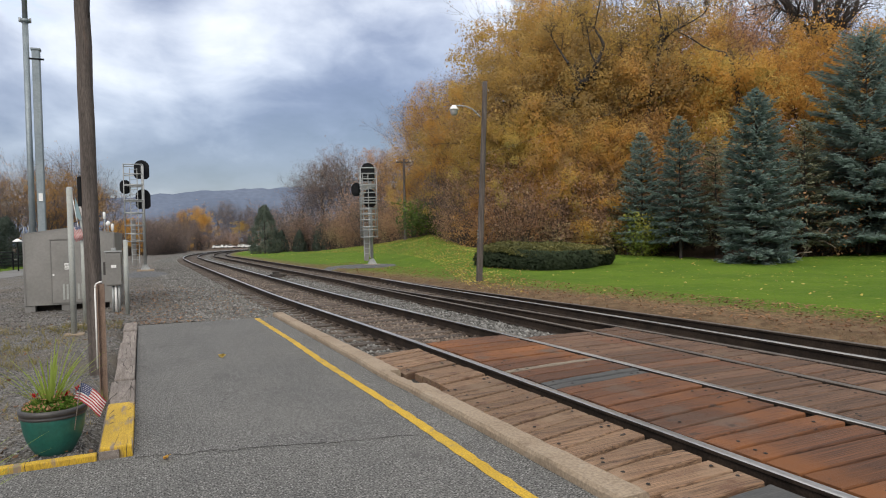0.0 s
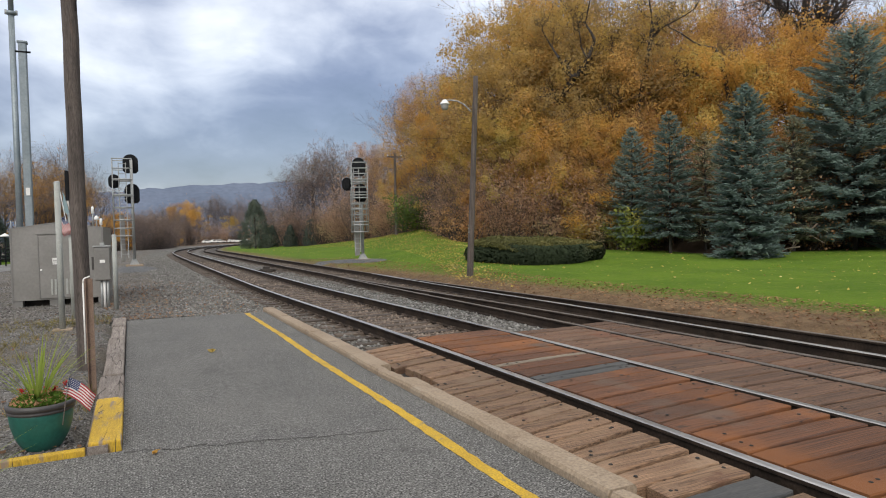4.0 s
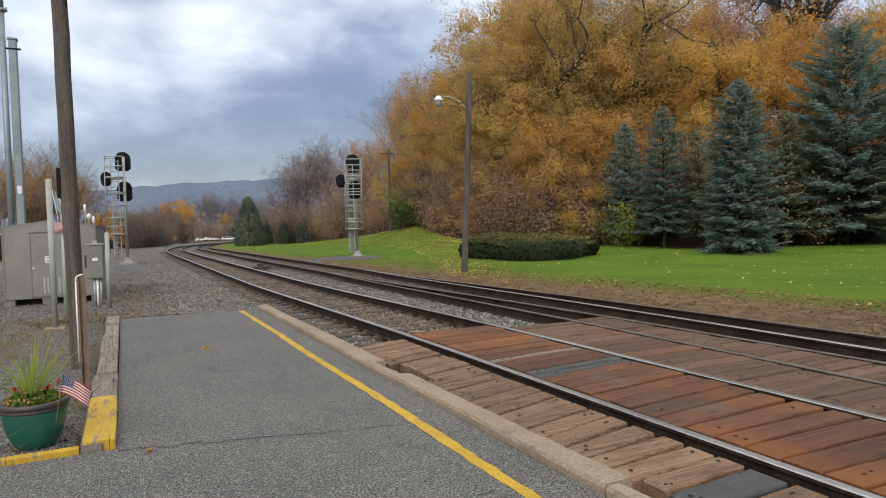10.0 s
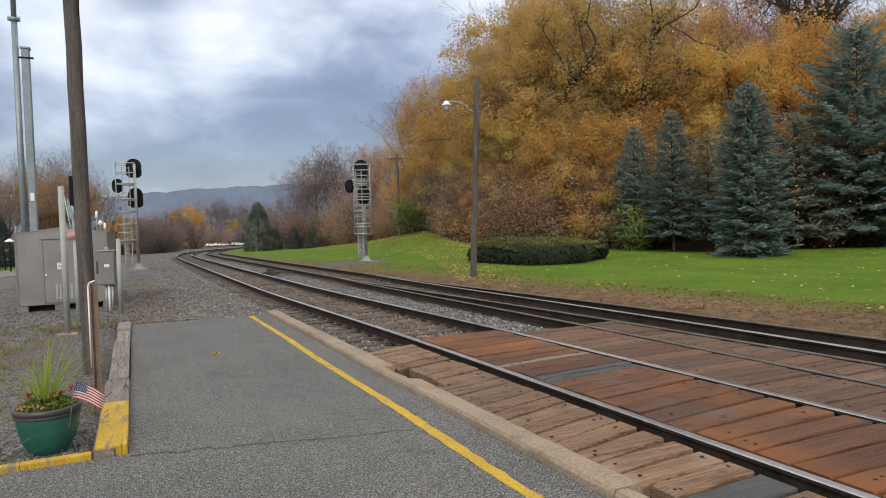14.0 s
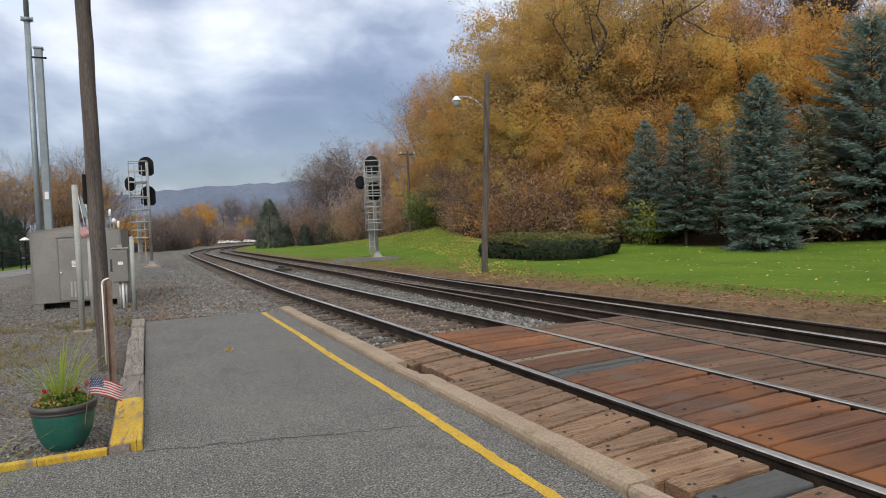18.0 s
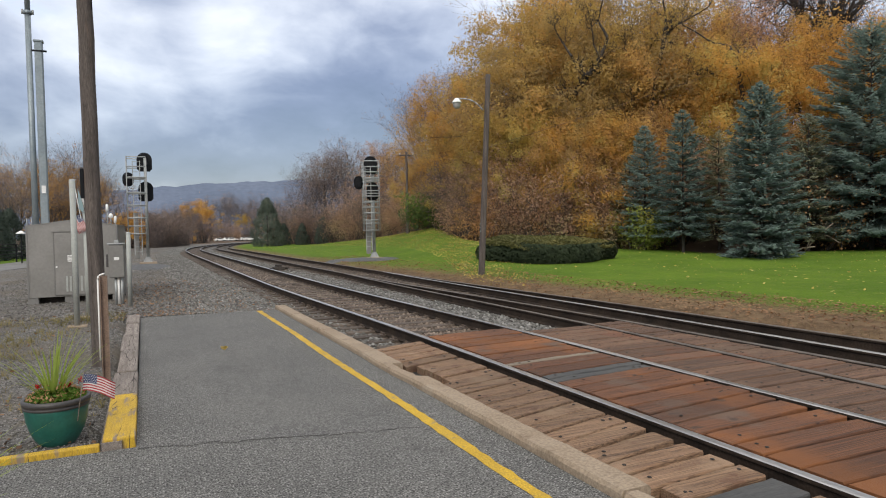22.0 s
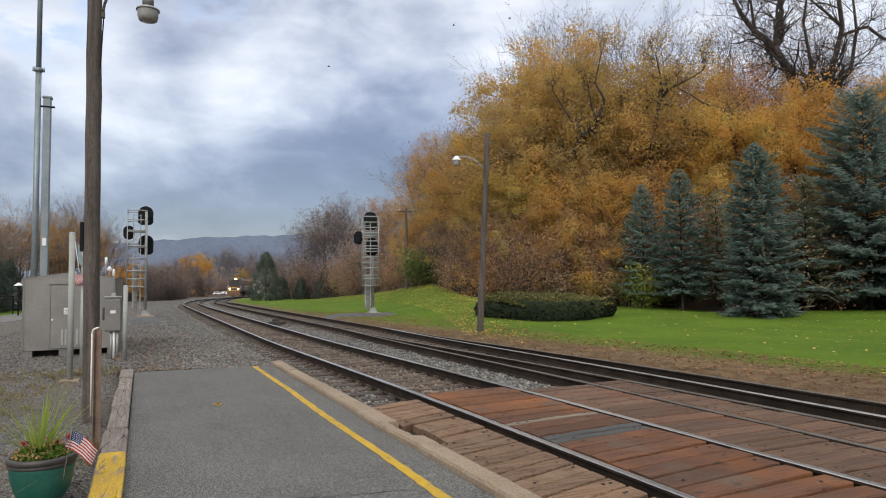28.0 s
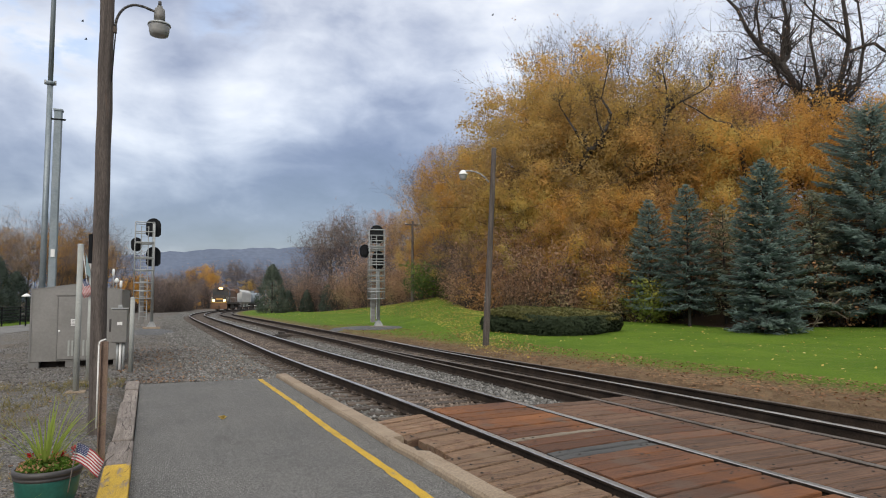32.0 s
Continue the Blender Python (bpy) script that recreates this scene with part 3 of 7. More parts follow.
# ---------------------------------------------------------------- ground
def ground_mat():
    m = bpy.data.materials.new("ground_cover")
    m.use_nodes = True
    N = Nodes(m.node_tree)
    co = N.add("ShaderNodeTexCoord").outputs["Object"]

    def attr(k):
        n = N.tree.nodes.new("ShaderNodeAttribute")
        n.attribute_name = k
        return n.outputs["Fac"]

    n1, n2, n3, n4 = N.noise(co, 0.35, 5.0), N.noise(co, 3.0, 5.0), N.noise(co, 22.0, 3.0), N.noise(co, 0.08, 3.0)
    grass = N.mix(N.span(n1, 0.32, 0.68), (0.078, 0.148, 0.008), (0.118, 0.198, 0.012))
    grass = N.mix(N.math("MULTIPLY", N.span(n2, 0.48, 0.72), 0.5), grass, (0.180, 0.222, 0.032))
    grass = N.mix(N.math("MULTIPLY", N.span(n3, 0.46, 0.66), 0.6), grass, (0.036, 0.072, 0.007))
    brown = N.mix(N.span(n2, 0.35, 0.65), (0.125, 0.082, 0.045), (0.20, 0.138, 0.078))
    brown = N.mix(N.math("MULTIPLY", N.span(n3, 0.48, 0.7), 0.6), brown, (0.09, 0.055, 0.035))
    vor = N.add("ShaderNodeTexVoronoi", Scale=38.0)
    N.tree.links.new(co, vor.inputs["Vector"])
    vd = N.add("ShaderNodeSeparateColor", Color=vor.outputs["Color"]).outputs[0]
    grav = N.ramp(vd, [(0.0, (0.066, 0.063, 0.059)), (0.4, (0.125, 0.121, 0.115)), (0.8, (0.185, 0.18, 0.172)), (1.0, (0.30, 0.292, 0.28))])
    grav = N.mix(N.math("MULTIPLY", N.span(n1, 0.42, 0.62), 0.7), grav, (0.135, 0.115, 0.092))
    grav = N.mix(N.math("MULTIPLY", N.span(n2, 0.52, 0.68), 0.55), grav, (0.14, 0.12, 0.075))
    vor2 = N.add("ShaderNodeTexVoronoi", Scale=17.0)
    N.tree.links.new(co, vor2.inputs["Vector"])
    vd2 = N.add("ShaderNodeSeparateColor", Color=vor2.outputs["Color"]).outputs[0]
    ball = N.ramp(vd2, [(0.0, (0.035, 0.033, 0.030)), (0.4, (0.11, 0.109, 0.10)), (0.75, (0.185, 0.184, 0.17)), (1.0, (0.29, 0.286, 0.265))])
    oily = N.ramp(vd2, [(0.0, (0.036, 0.027, 0.022)), (0.5, (0.098, 0.074, 0.058)), (1.0, (0.19, 0.152, 0.122))])
    ball = N.mix(attr("oily"), ball, oily)
    wob = N.math("MULTIPLY", N.math("SUBTRACT", n2, 0.5), 0.9)
    col = N.mix(N.span(N.math("ADD", attr("ballast"), wob), 0.35, 0.65), grav, ball)
    col = N.mix(N.span(N.math("ADD", attr("brown"), wob), 0.35, 0.65), col, brown)
    col = N.mix(N.span(N.math("ADD", attr("grass"), N.math("MULTIPLY", N.math("SUBTRACT", N.math("ADD", n2, n3), 1.0), 0.8)), 0.30, 0.75), col, grass)
    col = N.mix(N.span(N.math("ADD", attr("forest"), wob), 0.35, 0.65), col, (0.095, 0.066, 0.045))
    b = N.add("ShaderNodeBsdfPrincipled", Base_Color=col, Roughness=0.95)
    b.inputs["Specular IOR Level"].default_value = 0.2
    h = N.math("ADD", N.math("MULTIPLY", vor.outputs["Distance"], 0.8), N.math("MULTIPLY", n3, 0.6))
    bp = N.add("ShaderNodeBump", Height=h, Strength=0.9, Distance=0.03)
    N.tree.links.new(bp.outputs[0], b.inputs["Normal"])
    N.tree.links.new(b.outputs[0], N.add("ShaderNodeOutputMaterial").inputs["Surface"])
    return m


def build_ground():
    def axis(lo, hi, near0, near1, fine):
        v = list(np.arange(near0, near1 + 1e-6, fine))
        step, p = fine, near1
        while p < hi:
            step *= 1.14
            p += step
            v.append(min(p, hi))
        step, p = fine, near0
        while p > lo:
            step *= 1.14
            p -= step
            v.insert(0, max(p, lo))
        return np.array(v)

    xs, ys = axis(-1900, 1900, -8, 42, 0.34), axis(-400, 2600, 0, 60, 0.34)
    X, Y = np.meshgrid(xs, ys)
    Z = ground_height(X, Y)
    far = np.hypot(X, Y)
    Z = np.where(far > 450, Z + (-4.0 - Z) * smooth(450, 700, far), Z)
    ny, nx = X.shape
    i = np.arange(nx * ny).reshape(ny, nx)
    f = np.stack([i[:-1, :-1], i[:-1, 1:], i[1:, 1:], i[1:, :-1]], -1).reshape(-1, 4)
    me = bpy.data.meshes.new("ground")
    me.vertices.add(nx * ny)
    me.vertices.foreach_set("co", np.stack([X, Y, Z], -1).astype(np.float32).ravel())
    me.loops.add(f.size)
    me.loops.foreach_set("vertex_index", f.astype(np.int32).ravel())
    me.polygons.add(len(f))
    me.polygons.foreach_set("loop_start", np.arange(0, f.size, 4, dtype=np.int32))
    me.polygons.foreach_set("use_smooth", np.ones(len(f), dtype=bool))
    me.update(calc_edges=True)
    s, off = to_line(X, Y)
    az, d = np.degrees(np.arctan2(X, Y)), np.hypot(X, Y)
    edge = np.interp(az, EDGE_AZ, EDGE_D)
    grass0 = np.interp(s, [0, 8, 18, 30, 42, 60, 90], [7.6, 7.1, 6.5, 5.8, 5.6, 5.6, 5.6])
    grass = smooth(-3.0, 2.2, off - grass0) * (off > 3)
    verge = smooth(-10.6, -11.4, off) * smooth(36, 40, Y) * smooth(80, 66, Y)
    oily = smooth(1.5, 0.9, np.abs(off - 0.0)) * smooth(6, 10, Y)
    ballast = smooth(-3.6, -2.6, off) * smooth(5.2, 4.7, off)
    brown = smooth(4.6, 5.0, off) * (off > 3)
    forest = smooth(-1.5, 1.0, d - edge) * (az > 9) * (off > 8) + smooth(150, 190, d) * ((off > 9) | (off < -9))
    for name, val in (("grass", np.maximum(grass, verge)), ("oily", oily), ("ballast", ballast), ("brown", brown), ("forest", np.clip(forest, 0, 1))):
        at = me.attributes.new(name, "FLOAT", "POINT")
        at.data.foreach_set("value", np.ascontiguousarray(val, dtype=np.float32).ravel())
    me.materials.append(ground_mat())
    tagged(new("ground", me), "gravel yard, stone ballast, leaf-strewn verge and mown lawn rising to woods", "ground", kind="structure")


build_ground()


# ---------------------------------------------------------------- far ridge
def build_ridge():
    rng = np.random.default_rng(4)
    az = np.linspace(-60, 80, 281)
    top = np.interp(az, [-60, -12, -4, 0.65, 3.5, 6.7, 10.7, 16, 30, 80], [2.0, 2.7, 3.35, 3.72, 3.98, 4.18, 4.34, 4.4, 4.6, 4.2])
    top = top + 0.06 * np.sin(az * 1.7) + 0.03 * np.sin(az * 4.1 + 1) + rng.normal(0, 0.012, len(az))
    verts, faces = [], []
    rows = [(2300, -0.6), (2350, 0.35), (2450, 0.7), (2600, 1.0), (2900, 0.9)]
    for dist, k in rows:
        for a, e in zip(az, top):
            z = 1.6 + dist * math.tan(radians(e * k)) if k > 0 else -8
            verts.append((dist * math.sin(radians(a)), dist * math.cos(radians(a)), z))
    n = len(az)
    for r in range(len(rows) - 1):
        for k in range(n - 1):
            faces.append((r * n + k, r * n + k + 1, (r + 1) * n + k + 1, (r + 1) * n + k))
    tagged(new("backdrop", mesh_of("backdrop", verts, faces, M["ridge"], True)), "wooded mountain ridge on the horizon, haze painted into its blue colour", "hill", kind="structure")


build_ridge()


# ---------------------------------------------------------------- platform
def build_platform():
    bm = bmesh.new()
    prism(bm, [(2.505, -8.0), (2.505, 14.06), (-0.10, 14.22), (-0.10, 5.55), (-14.0, 5.55), (-14.0, -8.0)], -0.30, PLAT_Z, "z")
    plat = part("platform", bm, M["asphalt"])
    tagged(plat, "grey worn asphalt platform with fine cracks", "platform", kind="structure")
    # the yellow warning line, its edge ragged
    rng = random.Random(3)
    bm = bmesh.new()
    ys = [-8 + 0.11 * k for k in range(int((14.02 + 8) / 0.11) + 1)]
    left = [bm.verts.new((2.098 + rng.uniform(-0.007, 0.007) + 0.01 * math.sin(y * 1.3), y, PLAT_Z + 0.004)) for y in ys]
    right = [bm.verts.new((2.193 + rng.uniform(-0.009, 0.009) + 0.01 * math.sin(y * 1.3 + 0.4), y, PLAT_Z + 0.004)) for y in ys]
    for k in range(len(ys) - 1):
        bm.faces.new((left[k], right[k], right[k + 1], left[k + 1]))
    part("warning_line", bm, M["yellow"], plat, "worn yellow painted line on asphalt")
    # cracks
    for cx0, cy0, cx1, cy1, w, seed in ((-0.09, 5.50, 0.5, 5.36, 0.014, 1), (0.5, 5.35, 1.3, 5.12, 0.012, 3), (1.3, 5.1, 2.03, 5.0, 0.011, 5), (1.18, 9.54, 2.04, 9.5, 0.012, 2), (0.35, 9.3, 0.75, 9.42, 0.008, 7), (0.3, 3.1, 2.0, 3.45, 0.007, 4)):
        bm = bmesh.new()
        r = random.Random(seed)
        n = 26
        prev = None
        wob = 0.0
        for k in range(n + 1):
            f = k / n
            wob = wob * 0.8 + r.uniform(-0.022, 0.022)
            p = Vector((cx0 + (cx1 - cx0) * f, cy0 + (cy1 - cy0) * f + wob, PLAT_Z + 0.0035))
            ww = w * r.uniform(0.5, 1.5)
            cur = (bm.verts.new(p + Vector((0, -ww / 2, 0))), bm.verts.new(p + Vector((0, ww / 2, 0))))
            if prev:
                bm.faces.new((prev[0], cur[0], cur[1], prev[1]))
            prev = cur
        part("crack", bm, M["crack"], plat)
    # weathered timber edging, the first length painted yellow
    edge = thing("timber_edging", "weathered grey timber platform edging, front length painted yellow", "edging", kind="structure")
    for y0, y1, x0, ma in ((5.62, 7.15, -0.335, "yellow_wood"), (7.20, 8.33, -0.350, "grey_wood"), (8.38, 9.88, -0.325, "grey_wood"), (9.93, 11.48, -0.34, "grey_wood"), (11.54, 12.98, -0.32, "grey_wood"), (13.03, 14.3, -0.335, "grey_wood")):
        bm = bmesh.new()
        box(bm, x0, y0, -0.28, -0.102 - 0.01 * (y0 > 8), y1, 0.0 + 0.012 * math.sin(y0 * 7), 0.014)
        part("timber", bm, M[ma], edge, "peeling yellow paint on timber" if ma == "yellow_wood" else "")
    bm = bmesh.new()
    prism(bm, [(-0.345, 5.60), (-0.20, 5.60), (-0.20, 5.617), (-0.338, 5.617), (-0.338, 7.16), (-0.345, 7.16)], -0.28, -0.012, "z")
    part("bare_side", bm, M["grey_wood"], edge)
    # low yellow board in front of the planting
    for x0, x1 in ((-2.6, -0.352), (-5.2, -2.63), (-8.0, -5.23)):
        bm = bmesh.new()
        box(bm, x0, 5.585, -0.28, x1, 5.665, -0.022, 0.008)
        part("front_board", bm, M["yellow_wood"], edge, "yellow painted timber board")
    # concrete kerb in broken lengths
    kerb = thing("platform_kerb", "chipped tan concrete kerb along the platform edge", "kerb", kind="structure")
    rng = random.Random(11)
    cuts = [-8.0, -4.0, 0.6, 3.05, 7.23, 10.3, 12.6, 14.3]
    for a, b in zip(cuts, cuts[1:]):
        bm = bmesh.new()
        n = max(2, int((b - a) / 0.10))
        rows = []
        for k in range(n + 1):
            y = a + 0.012 + (b - a - 0.024) * k / n
            shift = 0.012 * math.sin(y * 0.9)
            c = rng.uniform(0, 0.010)
            if 6.42 < y < 7.22:
                c = 0.115 + rng.uniform(-0.025, 0.02)
            if 2.3 < y < 3.04:
                c = rng.uniform(0.07, 0.12)
            z = 0.004 + rng.uniform(-0.004, 0.004)
            xo = 2.745 + shift - c
            inner = 2.508 - 0.03 * math.exp(-((y - 7.2) / 0.9) ** 2)
            rows.append([(inner + rng.uniform(-0.012, 0.008), y, -0.28), (inner + 0.004 + rng.uniform(0, 0.010), y, z - 0.025), (inner + 0.020 + rng.uniform(0, 0.010), y, z), (xo - 0.02, y, z), (xo, y, z - 0.02), (xo, y, -0.28)])
        vs = [[bm.verts.new(p) for p in r] for r in rows]
        for r0, r1 in zip(vs, vs[1:]):
            for k in range(5):
                bm.faces.new((r0[k], r0[k + 1], r1[k + 1], r1[k]))
        bm.faces.new(vs[0])
        bm.faces.new(vs[-1][::-1])
        bmesh.ops.recalc_face_normals(bm, faces=bm.faces[:])
        part("kerb_length", bm, M["concrete"], kerb)


build_platform()


# ---------------------------------------------------------------- tracks
RAIL = [(-0.070, -0.172), (-0.070, -0.160), (-0.012, -0.142), (-0.010, -0.045), (-0.036, -0.032), (-0.037, -0.008), (-0.030, 0.0), (0.030, 0.0), (0.037, -0.008), (0.036, -0.032), (0.010, -0.045), (0.012, -0.142), (0.070, -0.160), (0.070, -0.172)]


def rail_mesh(name, places, top):
    """Sweeps the rail's section through rows (x, y, z, heading); the running face has its own material."""
    verts, faces, slots = [], [], []
    n = len(RAIL)
    for x, y, z, a in places:
        for u, h in RAIL:
            verts.append((x + u * math.cos(a), y - u * math.sin(a), z + h))
    for r in range(len(places) - 1):
        for k in range(n - 1):
            faces.append((r * n + k, r * n + k + 1, (r + 1) * n + k + 1, (r + 1) * n + k))
            slots.append(1 if k in (5, 6, 7) else 0)
    me = mesh_of(name, verts, faces, M["rail_side"])
    me.materials.append(top)
    me.polygons.foreach_set("material_index", slots)
    me.update()
    return me


def steps(a, b):
    out, s = [], a
    while s < b:
        out.append(s)
        s += 1.0 if s < 70 else 3.0 if s < 160 else 6.0
    return out + [b]


def route_b(s):
    return T2_X - T1_X + (0.45 - 0.30) * (1 - float(smooth(9, 23, s)))


def route_a(s):
    return T2_X - T1_X - 0.78 * max(0.0, (24.0 - s) / 22.0)


def rail_line(off_fn, side, a, b):
    rows = []
    for s in steps(a, b):
        x, y, h = line_point(s, off_fn(s) + side * GAUGE / 2)
        rows.append((x, y, float(line_z(s)), h))
    return rows


def build_track(name, label, off_fn, start, end, tops, tie_from=None):
    tr = thing(name, label, "railway track", kind="structure")
    for side, top in zip((-1, 1), tops):
        child("rail", rail_mesh("rail", rail_line(off_fn, side, start, end), top), tr)
    if tie_from is None:
        return tr
    bm = bmesh.new()
    box(bm, -1.28, -0.115, -0.34, 1.28, 0.115, -0.168, 0.012)
    tie = bpy.data.meshes.new("tie")
    bm.to_mesh(tie)
    bm.free()
    tie.materials.append(M["tie"])
    rng = random.Random(len(name))
    s, far = tie_from, []
    while s < 190:
        x, y, h = line_point(s, off_fn(s) + rng.uniform(-0.05, 0.05))
        m = pose(x, y, float(line_z(s)) + rng.uniform(-0.01, 0.004), rng.uniform(-0.6, 0.6), 0, -math.degrees(h) + rng.uniform(-1.5, 1.5))
        if s < 75:
            ob = child("tie", tie, tr)
            ob.matrix_basis = m
        else:
            c = [m @ Vector((sx * 1.28, sy * 0.115, -0.168)) for sx, sy in ((-1, -1), (1, -1), (1, 1), (-1, 1))]
            far.append(c)
        s += 0.53
    fv = np.array([[tuple(p) for p in c] for c in far]).reshape(-1, 3)
    tagged(child("far_ties", quad_mesh("far_ties", fv, M["tie"]), tr), kind="stuff")
    # tie plates with spikes along the nearest stretch
    bm = bmesh.new()
    box(bm, -0.16, -0.09, -0.172, 0.16, 0.09, -0.158, 0.003)
    for sx in (-0.095, 0.095):
        box(bm, sx - 0.018, -0.07, -0.16, sx + 0.018, -0.04, -0.125, 0.004)
        box(bm, sx - 0.018, 0.04, -0.16, sx + 0.018, 0.07, -0.125, 0.004)
    plate = bpy.data.meshes.new("tie_plate")
    bm.to_mesh(plate)
    bm.free()
    plate.materials.append(M["steel"])
    s = tie_from
    while s < 34:
        for side in (-1, 1):
            x, y, h = line_point(s, off_fn(s) + side * GAUGE / 2)
            ob = child("tie_plate", plate, tr)
            ob.matrix_basis = pose(x, y, 0.003, 0, 0, -math.degrees(h))
        s += 0.53
    return tr


build_track("track_1", "main railway track, polished rails on dark wooden ties in ballast", lambda s: 0.0, -12.0, LAST_S, (M["rail_top"], M["rail_top"]), 9.25)
build_track("track_2", "second railway track with bright rails bending with the first", route_b, -12.0, 300.0, (M["rail_dull"], M["rail_dull"]), 9.0)
build_track("track_3", "turnout rails branching off the second track at the crossing", route_a, -12.0, 23.5, (M["rail_dull"], M["rail_top"]))


def build_joint_bars():
    """Bolted bars over the rail joints of the second track."""
    for s0, side in ((15.75, -1), (13.6, 1)):
        x, y, h = line_point(s0, route_b(s0) + side * GAUGE / 2)
        t = thing("joint_bar", "dark bolted steel bar over a rail joint", "rail joint", pose(x, y, float(line_z(s0)), 0, 0, -math.degrees(h)))
        for q in (-1, 1):
            bm = bmesh.new()
            box(bm, 0.012 if q > 0 else -0.034, -0.46, -0.135, 0.034 if q > 0 else -0.012, 0.46, -0.048, 0.004)
            part("bar", bm, M["rail_side"], t)
            for k in range(6):
                bm = bmesh.new()
                rod(bm, (q * 0.034, -0.39 + 0.156 * k, -0.09), (q * 0.062, -0.39 + 0.156 * k, -0.09), 0.021, 0.021, 6)
                part("bolt", bm, M["bolt"], t)


build_joint_bars()


# ---------------------------------------------------------------- plank crossing
def plank_mesh(x0, x1, w, skew, seed, top):
    """A board across the track: its ends lie along the rails and its long edges run on a slant."""
    rng = random.Random(seed)
    bm = bmesh.new()
    ln = x1 - x0
    nseg = 9
    lo, hi = [], []
    for k in range(nseg + 1):
        f = k / nseg
        y = skew * ln * f
        wob = rng.uniform(-0.004, 0.004)
        zt = top + rng.uniform(-0.003, 0.003)
        e = 0.004 if k in (0, nseg) else 0.0
        row = [(x0 + ln * f, y - w / 2 + wob, top - 0.10), (x0 + ln * f, y - w / 2 + wob, zt - 0.010 - e), (x0 + ln * f, y - w / 2 + 0.006 + wob, zt - e), (x0 + ln * f, y + w / 2 - 0.006 + wob, zt - e), (x0 + ln * f, y + w / 2 + wob, zt - 0.010 - e), (x0 + ln * f, y + w / 2 + wob, top - 0.10)]
        hi.append([bm.verts.new(p) for p in row])
    for a, b in zip(hi, hi[1:]):
        for k in range(5):
            bm.faces.new((a[k], b[k], b[k + 1], a[k + 1]))
    bm.faces.new(hi[0])
    bm.faces.new(hi[-1][::-1])
    bmesh.ops.recalc_face_normals(bm, faces=bm.faces[:])
    me = bpy.data.meshes.new("plank")
    bm.to_mesh(me)
    bm.free()
    return me


def build_crossing():
    cross = thing("plank_crossing", "timber plank track crossing, rust-red between the rails, pale beside the platform", "crossing", kind="structure")
    rng = random.Random(21)
    spots = []

    def strip(lo, hi, y_end, y_stop, skew, width, gap, kinds, top, special=None):
        y, n, x0, x1 = y_end, 0, lo, hi
        while y > y_stop:
            w = width * rng.uniform(0.86, 1.1)
            ma = kinds[n % len(kinds)] if len(kinds) > 1 else kinds[0]
            for y0, y1, other, ww in special or ():
                if y0 < y - w / 2 < y1:
                    ma, w = other, ww
            if callable(lo):
                x0 = lo(y)
            if callable(hi):
                x1 = hi(y)
            if lo == 2.775:
                x0 = lo + (0.13 if 6.30 < y - w / 2 < 7.12 else 0.06 if 2.3 < y - w / 2 < 3.05 else 0.0)
            dx0, dx1 = rng.uniform(-0.012, 0.0), rng.uniform(0.0, 0.012)
            slant = float(np.interp(y, *skew)) if isinstance(skew, tuple) else skew
            me = plank_mesh(x0 + dx0, x1 + dx1, w, slant + rng.uniform(-0.015, 0.015), rng.randint(0, 9999), top + rng.uniform(-0.006, 0.006))
            me.materials.append(M[ma])
            ob = child("plank", me, cross)
            ob.matrix_basis = pose(0, y - w / 2, 0)
            if rng.random() < 0.9:
                for _ in range(rng.choice((2, 2, 3, 4))):
                    fx = rng.choice((0.10, 0.14, 0.2, 0.8, 0.84, 0.9))
                    spots.append((x0 + (x1 - x0) * fx, y - w / 2 + slant * (x1 - x0) * fx + rng.uniform(-0.05, 0.05), top))
            y -= w + gap * rng.uniform(0.6, 1.4)
            n += 1

    strip(2.775, 3.560, 8.40, -3.0, ((2.2, 3.0, 3.6, 4.0, 5.0, 6.5, 8.5), (0.02, 0.07, 0.13, 0.25, 0.27, 0.29, 0.38)), 0.218, 0.028, ["plank_pale"], -0.040, [(2.45, 2.8, "plank_slate", 0.27)])
    strip(3.800, 5.120, 8.92, -3.0, ((3.0, 3.6, 4.2, 5.0, 9.0), (-0.04, 0.04, 0.10, 0.10, 0.06)), 0.254, 0.028, ["plank_red"], -0.010, [(6.42, 6.68, "plank_white", 0.11), (5.55, 5.80, "plank_slate", 0.13)])

    def rail_a(y):
        return line_point(y, route_a(y) - GAUGE / 2)[0]

    strip(5.300, lambda y: rail_a(y) - 0.06, 8.55, -3.0, -0.03, 0.254, 0.022, ["plank_brown"], -0.014, [(6.50, 6.72, "plank_white", 0.10)])
    strip(lambda y: rail_a(y) + 0.10, 7.090, 8.60, -3.0, 0.02, 0.254, 0.022, ["plank_brown"], -0.012)
    # spike holes and knots
    me = None
    for x, y, z in spots:
        bm = bmesh.new()
        if me is None:
            lathe(bm, [(0.0, 0.0), (0.011, 0.0006), (0.016, -0.004)], 8)
            me = bpy.data.meshes.new("spike_hole")
            bm.to_mesh(me)
            me.materials.append(M["hole"])
        bm.free()
        ob = child("spike_hole", me, cross)
        ob.matrix_basis = pose(x, y, z + 0.006, 0, 0, rng.uniform(0, 180))
    # flangeway bottoms and the bed under the boards, near-black to paint the gaps' shade
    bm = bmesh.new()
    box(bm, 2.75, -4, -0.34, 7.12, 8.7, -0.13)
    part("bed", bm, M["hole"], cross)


build_crossing()


